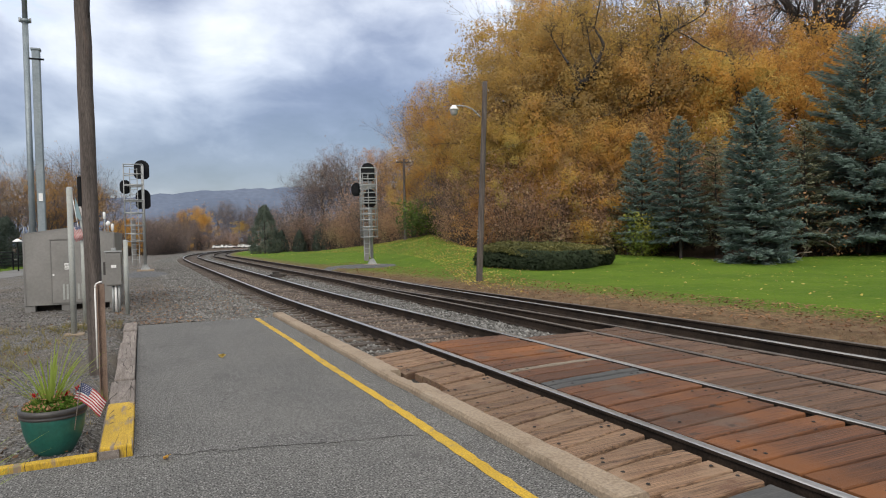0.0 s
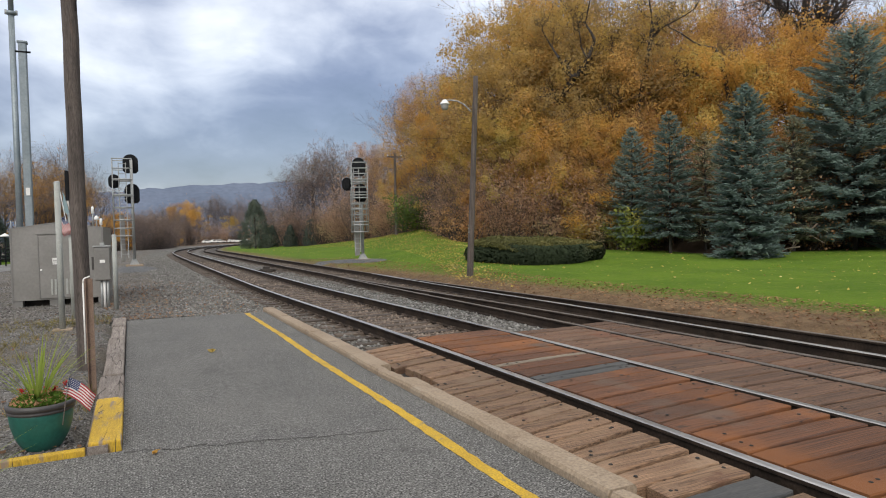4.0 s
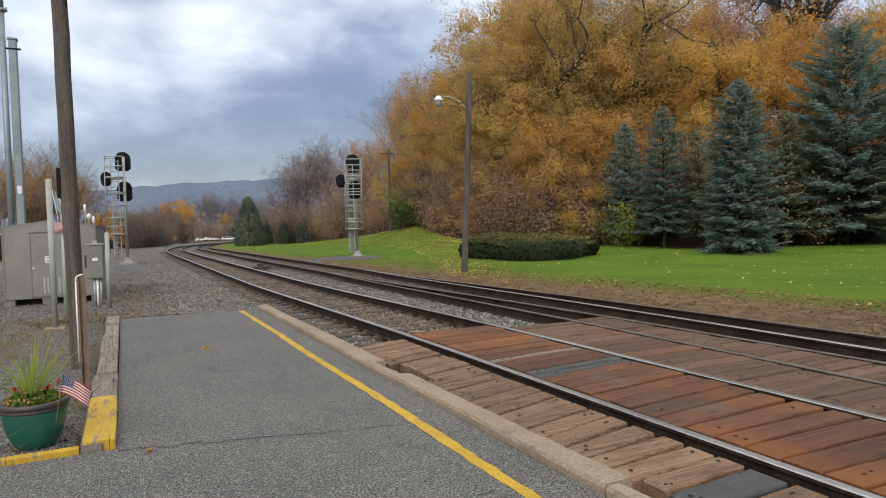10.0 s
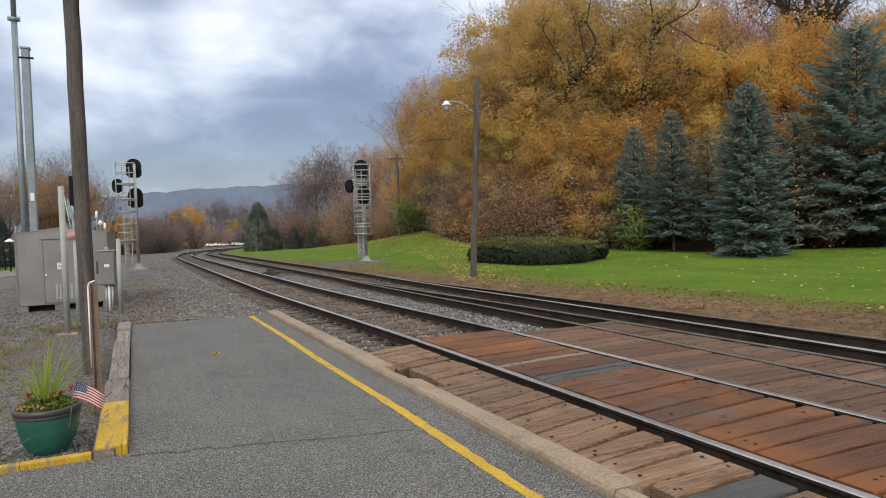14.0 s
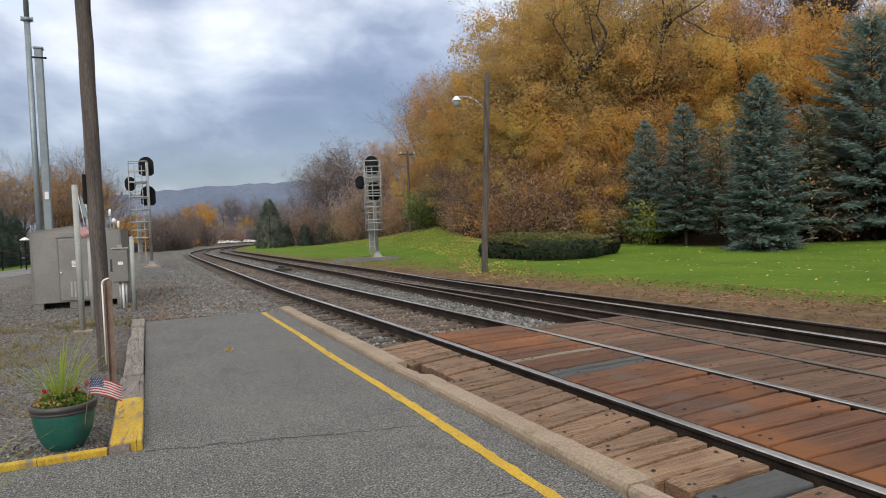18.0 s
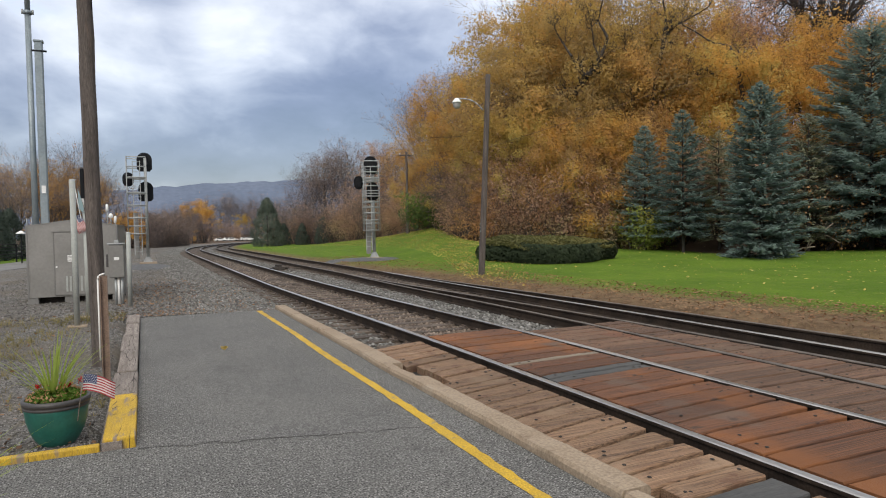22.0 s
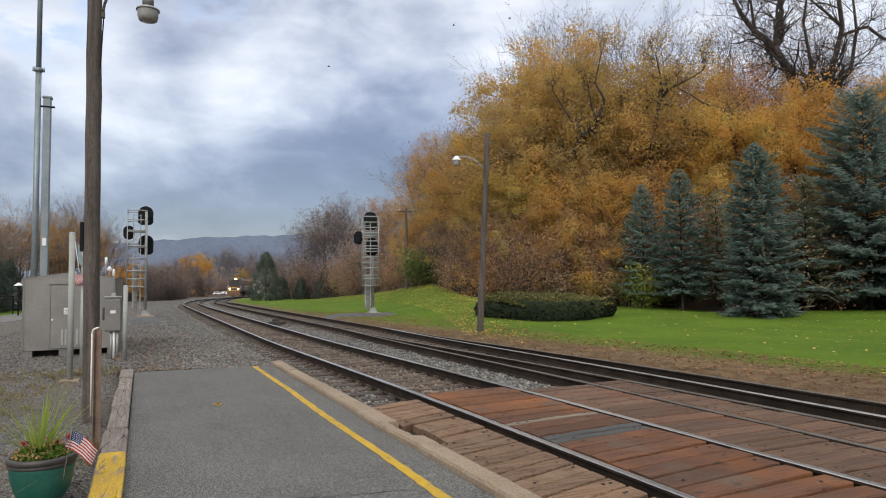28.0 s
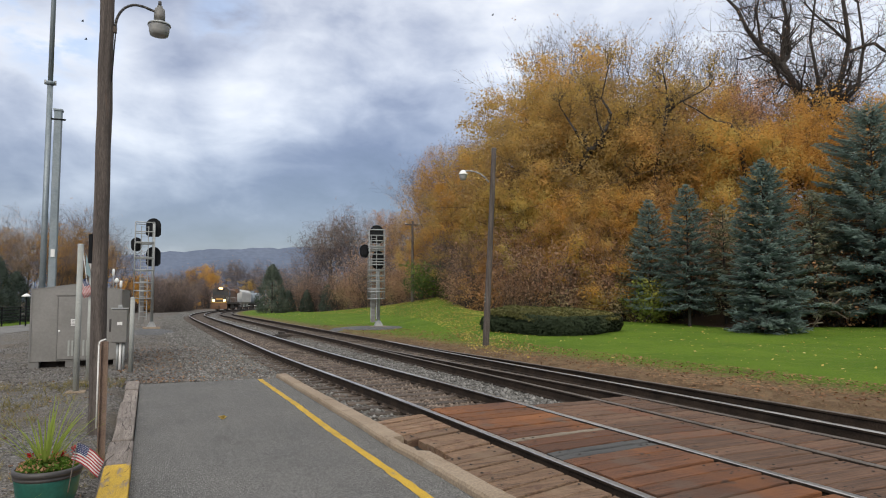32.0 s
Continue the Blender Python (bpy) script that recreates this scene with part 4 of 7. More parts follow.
# ---------------------------------------------------------------- lamp poles
def wood_pole(bm, base, top, r0, r1, seed):
    rng = random.Random(seed)
    a, b = Vector(base), Vector(top)
    n, rows = 14, []
    for k in range(n + 1):
        f = k / n
        c = a.lerp(b, f) + Vector((rng.uniform(-0.006, 0.006), rng.uniform(-0.006, 0.006), 0))
        r = r0 + (r1 - r0) * f
        rows.append([bm.verts.new(c + Vector((math.cos(q) * r * rng.uniform(0.95, 1.04), math.sin(q) * r * rng.uniform(0.95, 1.04), 0))) for q in [2 * math.pi * j / 14 for j in range(14)]])
    for r0_, r1_ in zip(rows, rows[1:]):
        for j in range(14):
            f = bm.faces.new((r0_[j], r0_[(j + 1) % 14], r1_[(j + 1) % 14], r1_[j]))
            f.smooth = True
    bm.faces.new(rows[-1])


def build_lamp_near():
    t = thing("lamp_pole", "dark weathered wooden pole with a bracket yard lamp, on gravel", "lamp post", pose(-0.575, 9.30, -0.09))
    bm = bmesh.new()
    wood_pole(bm, (0.03, 0, 0), (-0.012, 0, 7.2), 0.097, 0.081, 5)
    part("pole", bm, M["pole_wood"], t)
    bm = bmesh.new()
    box(bm, -0.118, -0.03, 2.13, -0.072, 0.05, 2.50, 0.01)
    part("fuse_box", bm, M["black"], t, "black box strapped to the pole")
    arm = [(0.10 + 0.25 * (1 - math.cos(q)), -0.02, 5.20 + 0.335 * math.sin(q)) for q in (math.pi * k / 20 for k in range(11))] + [(0.42, -0.02, 5.53), (0.52, -0.02, 5.50), (0.60, -0.02, 5.48)]
    bm = bmesh.new()
    bend_rod(bm, arm, 0.017, 10)
    part("arm", bm, M["planter_rim"], t, "curved dark grey steel arm")
    bm = bmesh.new()
    box(bm, 0.06, -0.045, 5.12, 0.12, 0.01, 5.20, 0.008)
    part("bracket", bm, M["steel"], t)
    bm = bmesh.new()
    bend_rod(bm, [(0.105, -0.03, 5.16), (0.10, -0.04, 5.0), (0.09, -0.06, 4.75), (0.08, -0.075, 4.45)], 0.008, 6)
    part("cable", bm, M["black"], t)
    spot = (0.62, -0.02, 5.42)
    bm = bmesh.new()
    lathe(bm, [(0.0, 0.15), (0.035, 0.15), (0.035, 0.12), (0.062, 0.11), (0.07, 0.02), (0.07, -0.05), (0.04, -0.055)], 20)
    part("ballast_housing", bm, M["cabinet_dark"], t).location = spot
    bm = bmesh.new()
    lathe(bm, [(0.055, -0.055), (0.10, -0.075), (0.142, -0.10), (0.145, -0.12), (0.135, -0.12), (0.10, -0.085)], 24)
    part("reflector", bm, M["galv"], t).location = spot
    bm = bmesh.new()
    lathe(bm, [(0.134, -0.115), (0.126, -0.20), (0.112, -0.25), (0.07, -0.262), (0.0, -0.266)], 24)
    part("lens", bm, M["glass_lamp"], t, "ribbed pale lamp lens").location = spot
    bm = bmesh.new()
    rod(bm, (0, 0, 0), (0, 0, 0.06), 0.022, 0.022, 10)
    part("photocell", bm, M["planter_rim"], t).location = (0.62, -0.02, 5.575)


def build_lamp_far():
    t = thing("street_lamp", "leaning brown wooden pole with a curved-arm street lamp, on lawn", "lamp post", pose(10.33, 19.6, -0.05))
    bm = bmesh.new()
    wood_pole(bm, (0, 0, 0), (0.31, -0.14, 6.74), 0.112, 0.082, 8)
    part("pole", bm, M["pole_wood"], t)
    bm = bmesh.new()
    bend_rod(bm, [(0.13, -0.1, 5.55), (0.05, -0.02, 5.68), (-0.08, 0.06, 5.83), (-0.26, 0.16, 5.93), (-0.44, 0.25, 5.965), (-0.60, 0.31, 5.96)], 0.022)
    part("arm", bm, M["galv"], t, "pale curved steel arm")
    bm = bmesh.new()
    lathe(bm, [(0.0, 0.06), (0.06, 0.05), (0.11, -0.02), (0.16, -0.08), (0.165, -0.10), (0.13, -0.10)], 18)
    part("hood", bm, M["white"], t).location = (-0.64, 0.33, 5.93)
    bm = bmesh.new()
    lathe(bm, [(0.13, -0.10), (0.125, -0.20), (0.09, -0.28), (0.0, -0.30)], 18)
    part("globe", bm, M["glass_lamp"], t).location = (-0.64, 0.33, 5.93)
    for z in (1.5, 1.62, 1.74):
        bm = bmesh.new()
        box(bm, -0.09, -0.125, z, -0.055, -0.095, z + 0.035, 0.005)
        part("tag", bm, M["post_grey"], t, "small white pole tag")


build_lamp_near()
build_lamp_far()


def build_far_pole():
    t = thing("utility_pole", "slim grey wooden utility pole with a short crossarm before the woods", "utility pole", pose(22.66, 57.7, float(ground_height(22.66, 57.7)) - 0.1))
    bm = bmesh.new()
    wood_pole(bm, (0, 0, 0), (0.02, 0, 7.75), 0.15, 0.10, 9)
    part("pole", bm, M["bark_grey"], t)
    bm = bmesh.new()
    box(bm, -0.75, -0.06, 7.35, 0.75, 0.06, 7.47, 0.01)
    part("crossarm", bm, M["bark_grey"], t)
    for x in (-0.68, 0.68):
        bm = bmesh.new()
        lathe(bm, [(0.0, 0.0), (0.05, 0.01), (0.06, 0.08), (0.03, 0.13), (0.0, 0.14)], 10)
        part("insulator", bm, M["white"], t).location = (x, 0, 7.47)


build_far_pole()


# ---------------------------------------------------------------- posts beside the platform end
def build_posts():
    for x, y, z, r, cap in ((-1.14, 13.57, 2.66, 0.050, False), (-1.05, 15.0, 2.14, 0.048, True), (-0.32, 16.7, 1.70, 0.048, True)):
        t = thing("steel_post", "pale grey painted round steel post in gravel", "post", pose(x, y, YARD_Z - 0.02), group="posts by the signal hut")
        bm = bmesh.new()
        rod(bm, (0, 0, 0), (0, 0, z + 0.02), r, r, 16)
        part("tube", bm, M["post_grey"], t)
        bm = bmesh.new()
        lathe(bm, [(r + 0.003, -0.02), (r + 0.003, 0.0), (r * 0.6, 0.012), (0.0, 0.014)], 16)
        part("cap", bm, M["galv"], t).location = (0, 0, z + 0.02)
        if y == 13.57 or y == 15.0:
            bm = bmesh.new()
            box(bm, -0.16, -0.14, 0.0, 0.16, 0.14, 0.045, 0.01)
            part("footing", bm, M["concrete"], t)
    # rusted sign post with a white conduit
    t = thing("sign_post", "brown rusted channel post with a pale conduit along it", "post", pose(-0.415, 7.78, YARD_Z - 0.02))
    bm = bmesh.new()
    for x0, x1, y0, y1 in ((-0.02, 0.055, -0.012, 0.0), (-0.02, -0.010, -0.05, 0.0), (0.045, 0.055, -0.05, 0.0)):
        box(bm, x0, y0, 0, x1, y1, 1.24, 0.002)
    part("channel", bm, M["rust_post"], t)
    bm = bmesh.new()
    bend_rod(bm, [(-0.035, -0.01, 0.35), (-0.035, -0.01, 1.20), (-0.028, -0.01, 1.235), (-0.01, -0.01, 1.25), (0.03, -0.01, 1.262)], 0.0085, 8)
    part("conduit", bm, M["white"], t, "thin white conduit")


build_posts()


def flag(t, at, w, h, turn, droop, name="flag"):
    """A striped flag in rigid sheets: field and stripes, curved by a soft fold."""
    stripes = 13

    def sheet(u0, u1, v0, v1, n=8):
        bm = bmesh.new()
        rows = []
        for k in range(n + 1):
            u = u0 + (u1 - u0) * k / n
            wav = 0.05 * w * math.sin(u * 7.0) + 0.03 * w * math.sin(u * 13)
            drop = -droop * w * u * u
            rows.append([bm.verts.new((u * w, wav + dy, drop - v * h)) for v, dy in ((v0, 0), (v1, 0), (v1, 0.003), (v0, 0.003))])
        for a, b in zip(rows, rows[1:]):
            for k in range(4):
                bm.faces.new((a[k], a[(k + 1) % 4], b[(k + 1) % 4], b[k]))
        bmesh.ops.recalc_face_normals(bm, faces=bm.faces[:])
        return bm

    for k in range(stripes):
        u0 = 0.42 if k < 7 else 0.0
        p = part("stripe", sheet(u0, 1.0, k / stripes, (k + 1) / stripes), M["red"] if k % 2 == 0 else M["cloth_white"], t)
        p.matrix_basis = at @ pose(0, 0, 0, 0, 0, turn)
    field = part("field", sheet(0.0, 0.42, 0.0, 7 / 13), M["navy"], t, "navy field with white stars")
    field.matrix_basis = at @ pose(0, 0, 0, 0, 0, turn)
    bm = bmesh.new()
    for r in range(5):
        for c in range(6):
            u, v = 0.035 + 0.07 * c - (0.03 if r % 2 else 0) + 0.02, 0.05 + r * 0.1
            wav = 0.05 * w * math.sin(u * 7.0) + 0.03 * w * math.sin(u * 13)
            s = 0.011 * w * 1.4
            z = -droop * w * u * u - v * h
            for dy in (-0.0025, 0.0055):
                bm.faces.new([bm.verts.new((u * w + s * math.cos(a), wav + dy, z + s * math.sin(a))) for a in (0, 1.05, 2.1, 3.14, 4.19, 5.24)])
    st = part("stars", bm, M["cloth_white"], field)
    return t


def build_yard_flag():
    t = thing("hanging_flag", "small striped flag and teal pennant hanging from a grey post", "flag", pose(-1.06, 15.0, 0.0))
    bm = bmesh.new()
    rod(bm, (-0.02, -0.075, 1.62), (-0.16, -0.10, 2.62), 0.008, 0.008, 6)
    part("staff", bm, M["white"], t)
    flag(t, pose(-0.075, -0.10, 2.02, 0, 66, 0), 0.36, 0.17, 0, 0.05)
    bm = bmesh.new()
    prism(bm, [(-0.10, 2.52), (-0.05, 2.36), (0.0, 2.10), (-0.03, 2.04), (-0.09, 2.12)], -0.115, -0.112, "y")
    part("pennant", bm, M["teal"], t, "faded teal and white pennant")
    bm = bmesh.new()
    prism(bm, [(-0.05, 2.37), (0.02, 2.08), (0.05, 2.12), (-0.01, 2.34)], -0.121, -0.118, "y")
    part("pennant_panel", bm, M["cloth_white"], t)


build_yard_flag()


# ---------------------------------------------------------------- signal hut, junction box, masts
def build_hut():
    t = thing("signal_hut", "grey aluminium railway equipment hut with louvred door on skids", "equipment hut", pose(-1.60, 18.62, YARD_Z, 0, 0, -2.5))
    w, d, h = 1.0, 2.6, 1.78
    bm = bmesh.new()
    prism(bm, [(-w, 0.16), (w, 0.16), (w, h + 0.12), (0.0, h + 0.26), (-w, h + 0.12)], 0.0, d, "y")
    part("body", bm, M["cabinet"], t)
    bm = bmesh.new()
    prism(bm, [(-w - 0.012, h + 0.118), (0, h + 0.258), (w + 0.012, h + 0.118), (w + 0.012, h + 0.138), (0, h + 0.278), (-w - 0.012, h + 0.138)], -0.012, d + 0.012, "y")
    part("roof", bm, M["cabinet"], t)
    for x0, x1 in ((-w, -w + 0.04), (w - 0.04, w)):
        bm = bmesh.new()
        box(bm, x0, -0.012, 0.16, x1, 0.0, h + 0.11, 0.002)
        part("corner_trim", bm, M["cabinet_dark"], t)
    door = None
    bm = bmesh.new()
    box(bm, -0.40, -0.035, 0.20, 0.34, -0.004, h - 0.06, 0.006)
    door = part("door", bm, M["cabinet"], t)
    for x in (-0.425, 0.35):
        bm = bmesh.new()
        box(bm, x, -0.028, 0.18, x + 0.02, -0.004, h - 0.02, 0.002)
        part("door_jamb", bm, M["cabinet_dark"], t)
    bm = bmesh.new()
    box(bm, -0.47, -0.03, h - 0.02, 0.40, -0.004, h + 0.10, 0.004)
    part("door_hood", bm, M["cabinet"], t)
    for k, x in enumerate((-0.17, -0.09, -0.01, 0.15, 0.23)):
        bm = bmesh.new()
        box(bm, x, -0.048, 0.28, x + 0.045, -0.036, 0.66, 0.004)
        part("louvre", bm, M["post_grey"], door)
    bm = bmesh.new()
    box(bm, -0.12, -0.040, 1.02, 0.03, -0.036, 1.18, 0.002)
    sign = part("notice", bm, M["white"], door, "small white notice")
    for k, z in enumerate((1.145, 1.11, 1.075, 1.045)):
        bm = bmesh.new()
        box(bm, -0.105, -0.043, z, 0.005 - 0.02 * (k % 2), -0.0405, z + 0.012)
        part("print_bar", bm, M["cabinet_dark"], sign)
    bm = bmesh.new()
    rod(bm, (-0.36, -0.034, 0.90), (-0.36, -0.075, 0.90), 0.018, 0.022, 10)
    part("handle", bm, M["white"], door)
    for x0, x1 in ((-w, -0.78), (-0.22, -0.02), (0.30, 0.62), (0.84, w)):
        bm = bmesh.new()
        box(bm, x0, 0.02, 0.0, x1, d - 0.02, 0.16, 0.006)
        part("skid", bm, M["cabinet_dark"], t)
    # added panel between the skids, its black standing for shade below the floor
    bm = bmesh.new()
    box(bm, -w + 0.03, 0.25, 0.0, w - 0.03, d - 0.2, 0.155)
    part("shadow_gap_panel", bm, M["hole"], t, "near-black panel painting the shade under the hut")
    for x in (-w + 0.02, -w + 0.12):
        bm = bmesh.new()
        rod(bm, (x, 0.1, h + 0.1), (x, 0.1, h + 0.32), 0.012, 0.012, 8)
        part("rod", bm, M["galv"], t)
    # aerials on the roof
    for x, hh, ball in ((0.76, 0.42, False), (0.84, 0.25, True), (0.94, 0.12, False)):
        bm = bmesh.new()
        rod(bm, (x, 0.3, h + 0.1), (x, 0.3, h + 0.1 + hh), 0.014, 0.014, 8)
        part("aerial_stem", bm, M["galv"], t)
        bm = bmesh.new()
        if ball:
            lathe(bm, [(0.0, -0.05), (0.05, -0.02), (0.06, 0.02), (0.03, 0.07), (0.0, 0.09)], 14, (x, 0.3, h + 0.1 + hh))
        else:
            lathe(bm, [(0.0, 0.0), (0.032, 0.01), (0.032, 0.17), (0.0, 0.19)], 12, (x, 0.3, h + 0.1 + hh - 0.04))
        part("aerial", bm, M["white"], t)


build_hut()


def build_junction_box():
    t = thing("junction_box", "grey metal junction box on a pipe pedestal", "utility box", pose(-0.60, 17.4, YARD_Z))
    bm = bmesh.new()
    box(bm, -0.17, -0.10, 0.64, 0.17, 0.12, 1.43, 0.01)
    part("case", bm, M["cabinet"], t)
    bm = bmesh.new()
    box(bm, -0.155, -0.118, 0.66, 0.155, -0.101, 1.40, 0.006)
    door = part("door", bm, M["cabinet"], t)
    bm = bmesh.new()
    box(bm, -0.19, -0.13, 1.43, 0.19, 0.14, 1.46, 0.006)
    part("lid", bm, M["galv"], t)
    bm = bmesh.new()
    box(bm, -0.04, -0.05, 1.46, 0.06, 0.05, 1.53, 0.01)
    part("breather", bm, M["galv"], t)
    bm = bmesh.new()
    box(bm, -0.05, -0.122, 1.06, 0.06, -0.119, 1.13, 0.001)
    part("notice", bm, M["white"], door)
    for x, ma in ((0.03, "white"), (-0.03, "galv"), (0.10, "galv")):
        bm = bmesh.new()
        rod(bm, (x, 0.0, -0.02), (x, 0.0, 0.66), 0.028, 0.028, 10)
        part("conduit", bm, M[ma], t)
    bm = bmesh.new()
    box(bm, -0.22, -0.05, 0.90, -0.17, 0.05, 1.2, 0.006)
    part("switch", bm, M["planter_rim"], t)


build_junction_box()


def build_masts():
    t = thing("radio_mast", "tall slim blue-grey steel mast behind the hut", "mast", pose(-3.03, 23.82, YARD_Z))
    bm = bmesh.new()
    rod(bm, (0, 0, 0), (0, 0, 8.55), 0.088, 0.084, 16)
    rod(bm, (0, 0, 8.55), (0, 0, 15.0), 0.075, 0.066, 16)
    part("tube", bm, M["mast"], t)
    bm = bmesh.new()
    lathe(bm, [(0.09, -0.06), (0.125, -0.05), (0.125, 0.05), (0.080, 0.06)], 16, (0, 0, 8.55))
    part("collar", bm, M["mast"], t)
    for x in (-0.14, 0.14):
        bm = bmesh.new()
        rod(bm, (x, 0, 8.50), (x, 0, 8.64), 0.03, 0.03, 8)
        part("bolt", bm, M["galv"], t)
    t = thing("tilt_pole", "thick blue-grey steel support pole with a blunt top", "mast", pose(-2.78, 23.9, YARD_Z))
    bm = bmesh.new()
    box(bm, -0.11, -0.11, 0, 0.11, 0.11, 7.72, 0.03)
    part("tube", bm, M["mast"], t)
    bm = bmesh.new()
    rod(bm, (-0.24, -0.1, 7.40), (0.22, -0.1, 7.40), 0.03, 0.03, 8)
    part("pin", bm, M["black"], t)
    bm = bmesh.new()
    box(bm, -0.05, -0.145, 3.0, 0.06, -0.112, 3.24, 0.006)
    part("notice", bm, M["white"], t)
    bm = bmesh.new()
    box(bm, -0.135, -0.135, 7.68, 0.135, 0.135, 7.74, 0.01)
    part("cap", bm, M["mast"], t)


build_masts()


# ---------------------------------------------------------------- railway signals
def signal_plate(t, x, y, z, w, h, round_all=False, parent_name="head"):
    """A dark oval backboard with lamp hoods."""
    bm = bmesh.new()
    out = []
    n = 14
    r = w / 2
    for k in range(n + 1):
        a = math.pi * k / n
        out.append((x + r * math.cos(a), z + h / 2 - r + r * math.sin(a)))
    if round_all:
        for k in range(1, n):
            a = math.pi + math.pi * k / n
            out.append((x + r * math.cos(a), z - h / 2 + r + r * math.sin(a)))
    else:
        c = 0.14
        out += [(x - r, z - h / 2 + c), (x - r + c, z - h / 2), (x + r - c, z - h / 2), (x + r, z - h / 2 + c)]
    prism(bm, out, y, y + 0.035, "y")
    head = part(parent_name, bm, M["black"], t, "black oval signal backboard")
    bm = bmesh.new()
    box(bm, x - 0.11, y - 0.10, z - h * 0.34, x + 0.11, y, z + h * 0.34, 0.02)
    part("lamp_case", bm, M["black"], head)
    for dz in (-h * 0.24, 0.0, h * 0.24):
        bm = bmesh.new()
        rod(bm, (x, y + 0.035, z + dz), (x, y + 0.30, z + dz), 0.115, 0.105, 14, False)
        part("lamp_hood", bm, M["black"], head)
    return head


def build_signal(base, turn, label, spec):
    """A ladder signal: mast, caged platform, ladder and black heads."""
    t = thing("railway_signal", label, "railway signal", pose(*base, 0, 0, turn), group="signals by the tracks")
    H, mx, lx0, lx1, cage, cage_w = spec["H"], spec["mast"], spec["lad0"], spec["lad1"], spec["cage"], spec["cage_w"]
    bm = bmesh.new()
    rod(bm, (mx, 0, 0), (mx, 0, H), 0.085, 0.075, 14)
    part("mast", bm, M["galv"], t)
    bm = bmesh.new()
    prism(bm, [(mx - 0.3, 0.0), (mx + 0.3, 0.0), (mx + 0.11, 0.38), (mx - 0.11, 0.38)], -0.2, 0.2, "y")
    part("base_casting", bm, M["galv"], t)
    bm = bmesh.new()
    box(bm, mx - 0.45, -0.4, -0.25, mx + 0.45, 0.4, 0.10, 0.03)
    part("foundation", bm, M["concrete"], t)
    bm = bmesh.new()
    lathe(bm, [(0.0, 0.09), (0.9, 0.08), (1.7, 0.05), (2.3, -0.01), (2.7, -0.2)], 28)
    pad = part("stone_pad", bm, M["stone_dark"], t, "low mound of dark crushed stone")
    pad.location = (mx + spec["pad"][0], spec["pad"][1], 0)
    pad.scale = (spec["pad"][2], spec["pad"][3], 1)
    # cable duct beside the mast
    bm = bmesh.new()
    box(bm, spec["duct"] - 0.13, -0.10, 0.3, spec["duct"] + 0.13, 0.10, spec["duct_h"], 0.01)
    part("duct", bm, M["cabinet"], t)
    bm = bmesh.new()
    for x in (lx0, lx1):
        box(bm, x - 0.022, -0.02 - 0.4, 0.5, x + 0.022, 0.02 - 0.4, H - 0.2)
    lad = part("ladder", bm, M["galv"], t)
    rung = None
    z = 0.7
    while z < H - 0.25:
        if rung is None:
            bm = bmesh.new()
            rod(bm, (lx0, -0.4, 0), (lx1, -0.4, 0), 0.014, 0.014, 6)
            rung = bpy.data.meshes.new("rung")
            bm.to_mesh(rung)
            bm.free()
            rung.materials.append(M["galv"])
        child("rung", rung, lad).location = (0, 0, z)
        z += 0.28
    x0, x1 = cage_w
    for zz in cage:
        bm = bmesh.new()
        for a, b in (((x0, -0.75, zz), (x1, -0.75, zz)), ((x0, 0.35, zz), (x1, 0.35, zz)), ((x0, -0.75, zz), (x0, 0.35, zz)), ((x1, -0.75, zz), (x1, 0.35, zz))):
            rod(bm, a, b, 0.030, 0.030, 6)
        part("hoop", bm, M["galv"], t)
    for cx, cy in ((x0, -0.75), (x1, -0.75), (x0, 0.35), (x1, 0.35)):
        bm = bmesh.new()
        rod(bm, (cx, cy, cage[0]), (cx, cy, cage[-1]), 0.026, 0.026, 6)
        part("cage_post", bm, M["galv"], t)
    for zz in spec["decks"]:
        bm = bmesh.new()
        for k in range(7):
            y = -0.7 + k * 0.15
            box(bm, x0, y, zz, x1, y + 0.03, zz + 0.03)
        for x in (x0, x1):
            box(bm, x - 0.015, -0.72, zz - 0.03, x + 0.015, 0.3, zz)
        part("deck", bm, M["galv"], t, "grated steel deck")
    for x, y, z, w, h, rnd in spec["heads"]:
        signal_plate(t, x, y, z, w, h, rnd)
        bm = bmesh.new()
        rod(bm, (x, y + 0.15, z), (mx, 0.0, z), 0.03, 0.03, 8)
        part("bracket", bm, M["galv"], t)


build_signal((0.10, 41.0, -0.07), 0, "galvanised ladder signal with black oval heads beside ballast", dict(
    pad=(-0.1, -4.0, 0.5, 1.6), H=6.0, mast=0.10, lad0=-0.55, lad1=-0.18, duct=-0.46, duct_h=2.9, cage=[1.72, 2.15, 2.6, 3.3, 4.0, 4.85, 5.45, 5.98], cage_w=(-0.86, 0.12),
    decks=[1.72, 3.95, 4.85], heads=[(0.07, 0.30, 5.80, 0.80, 1.08, False), (0.10, 0.30, 4.12, 0.78, 1.12, False), (-0.80, 0.30, 4.80, 0.58, 0.80, True)]))
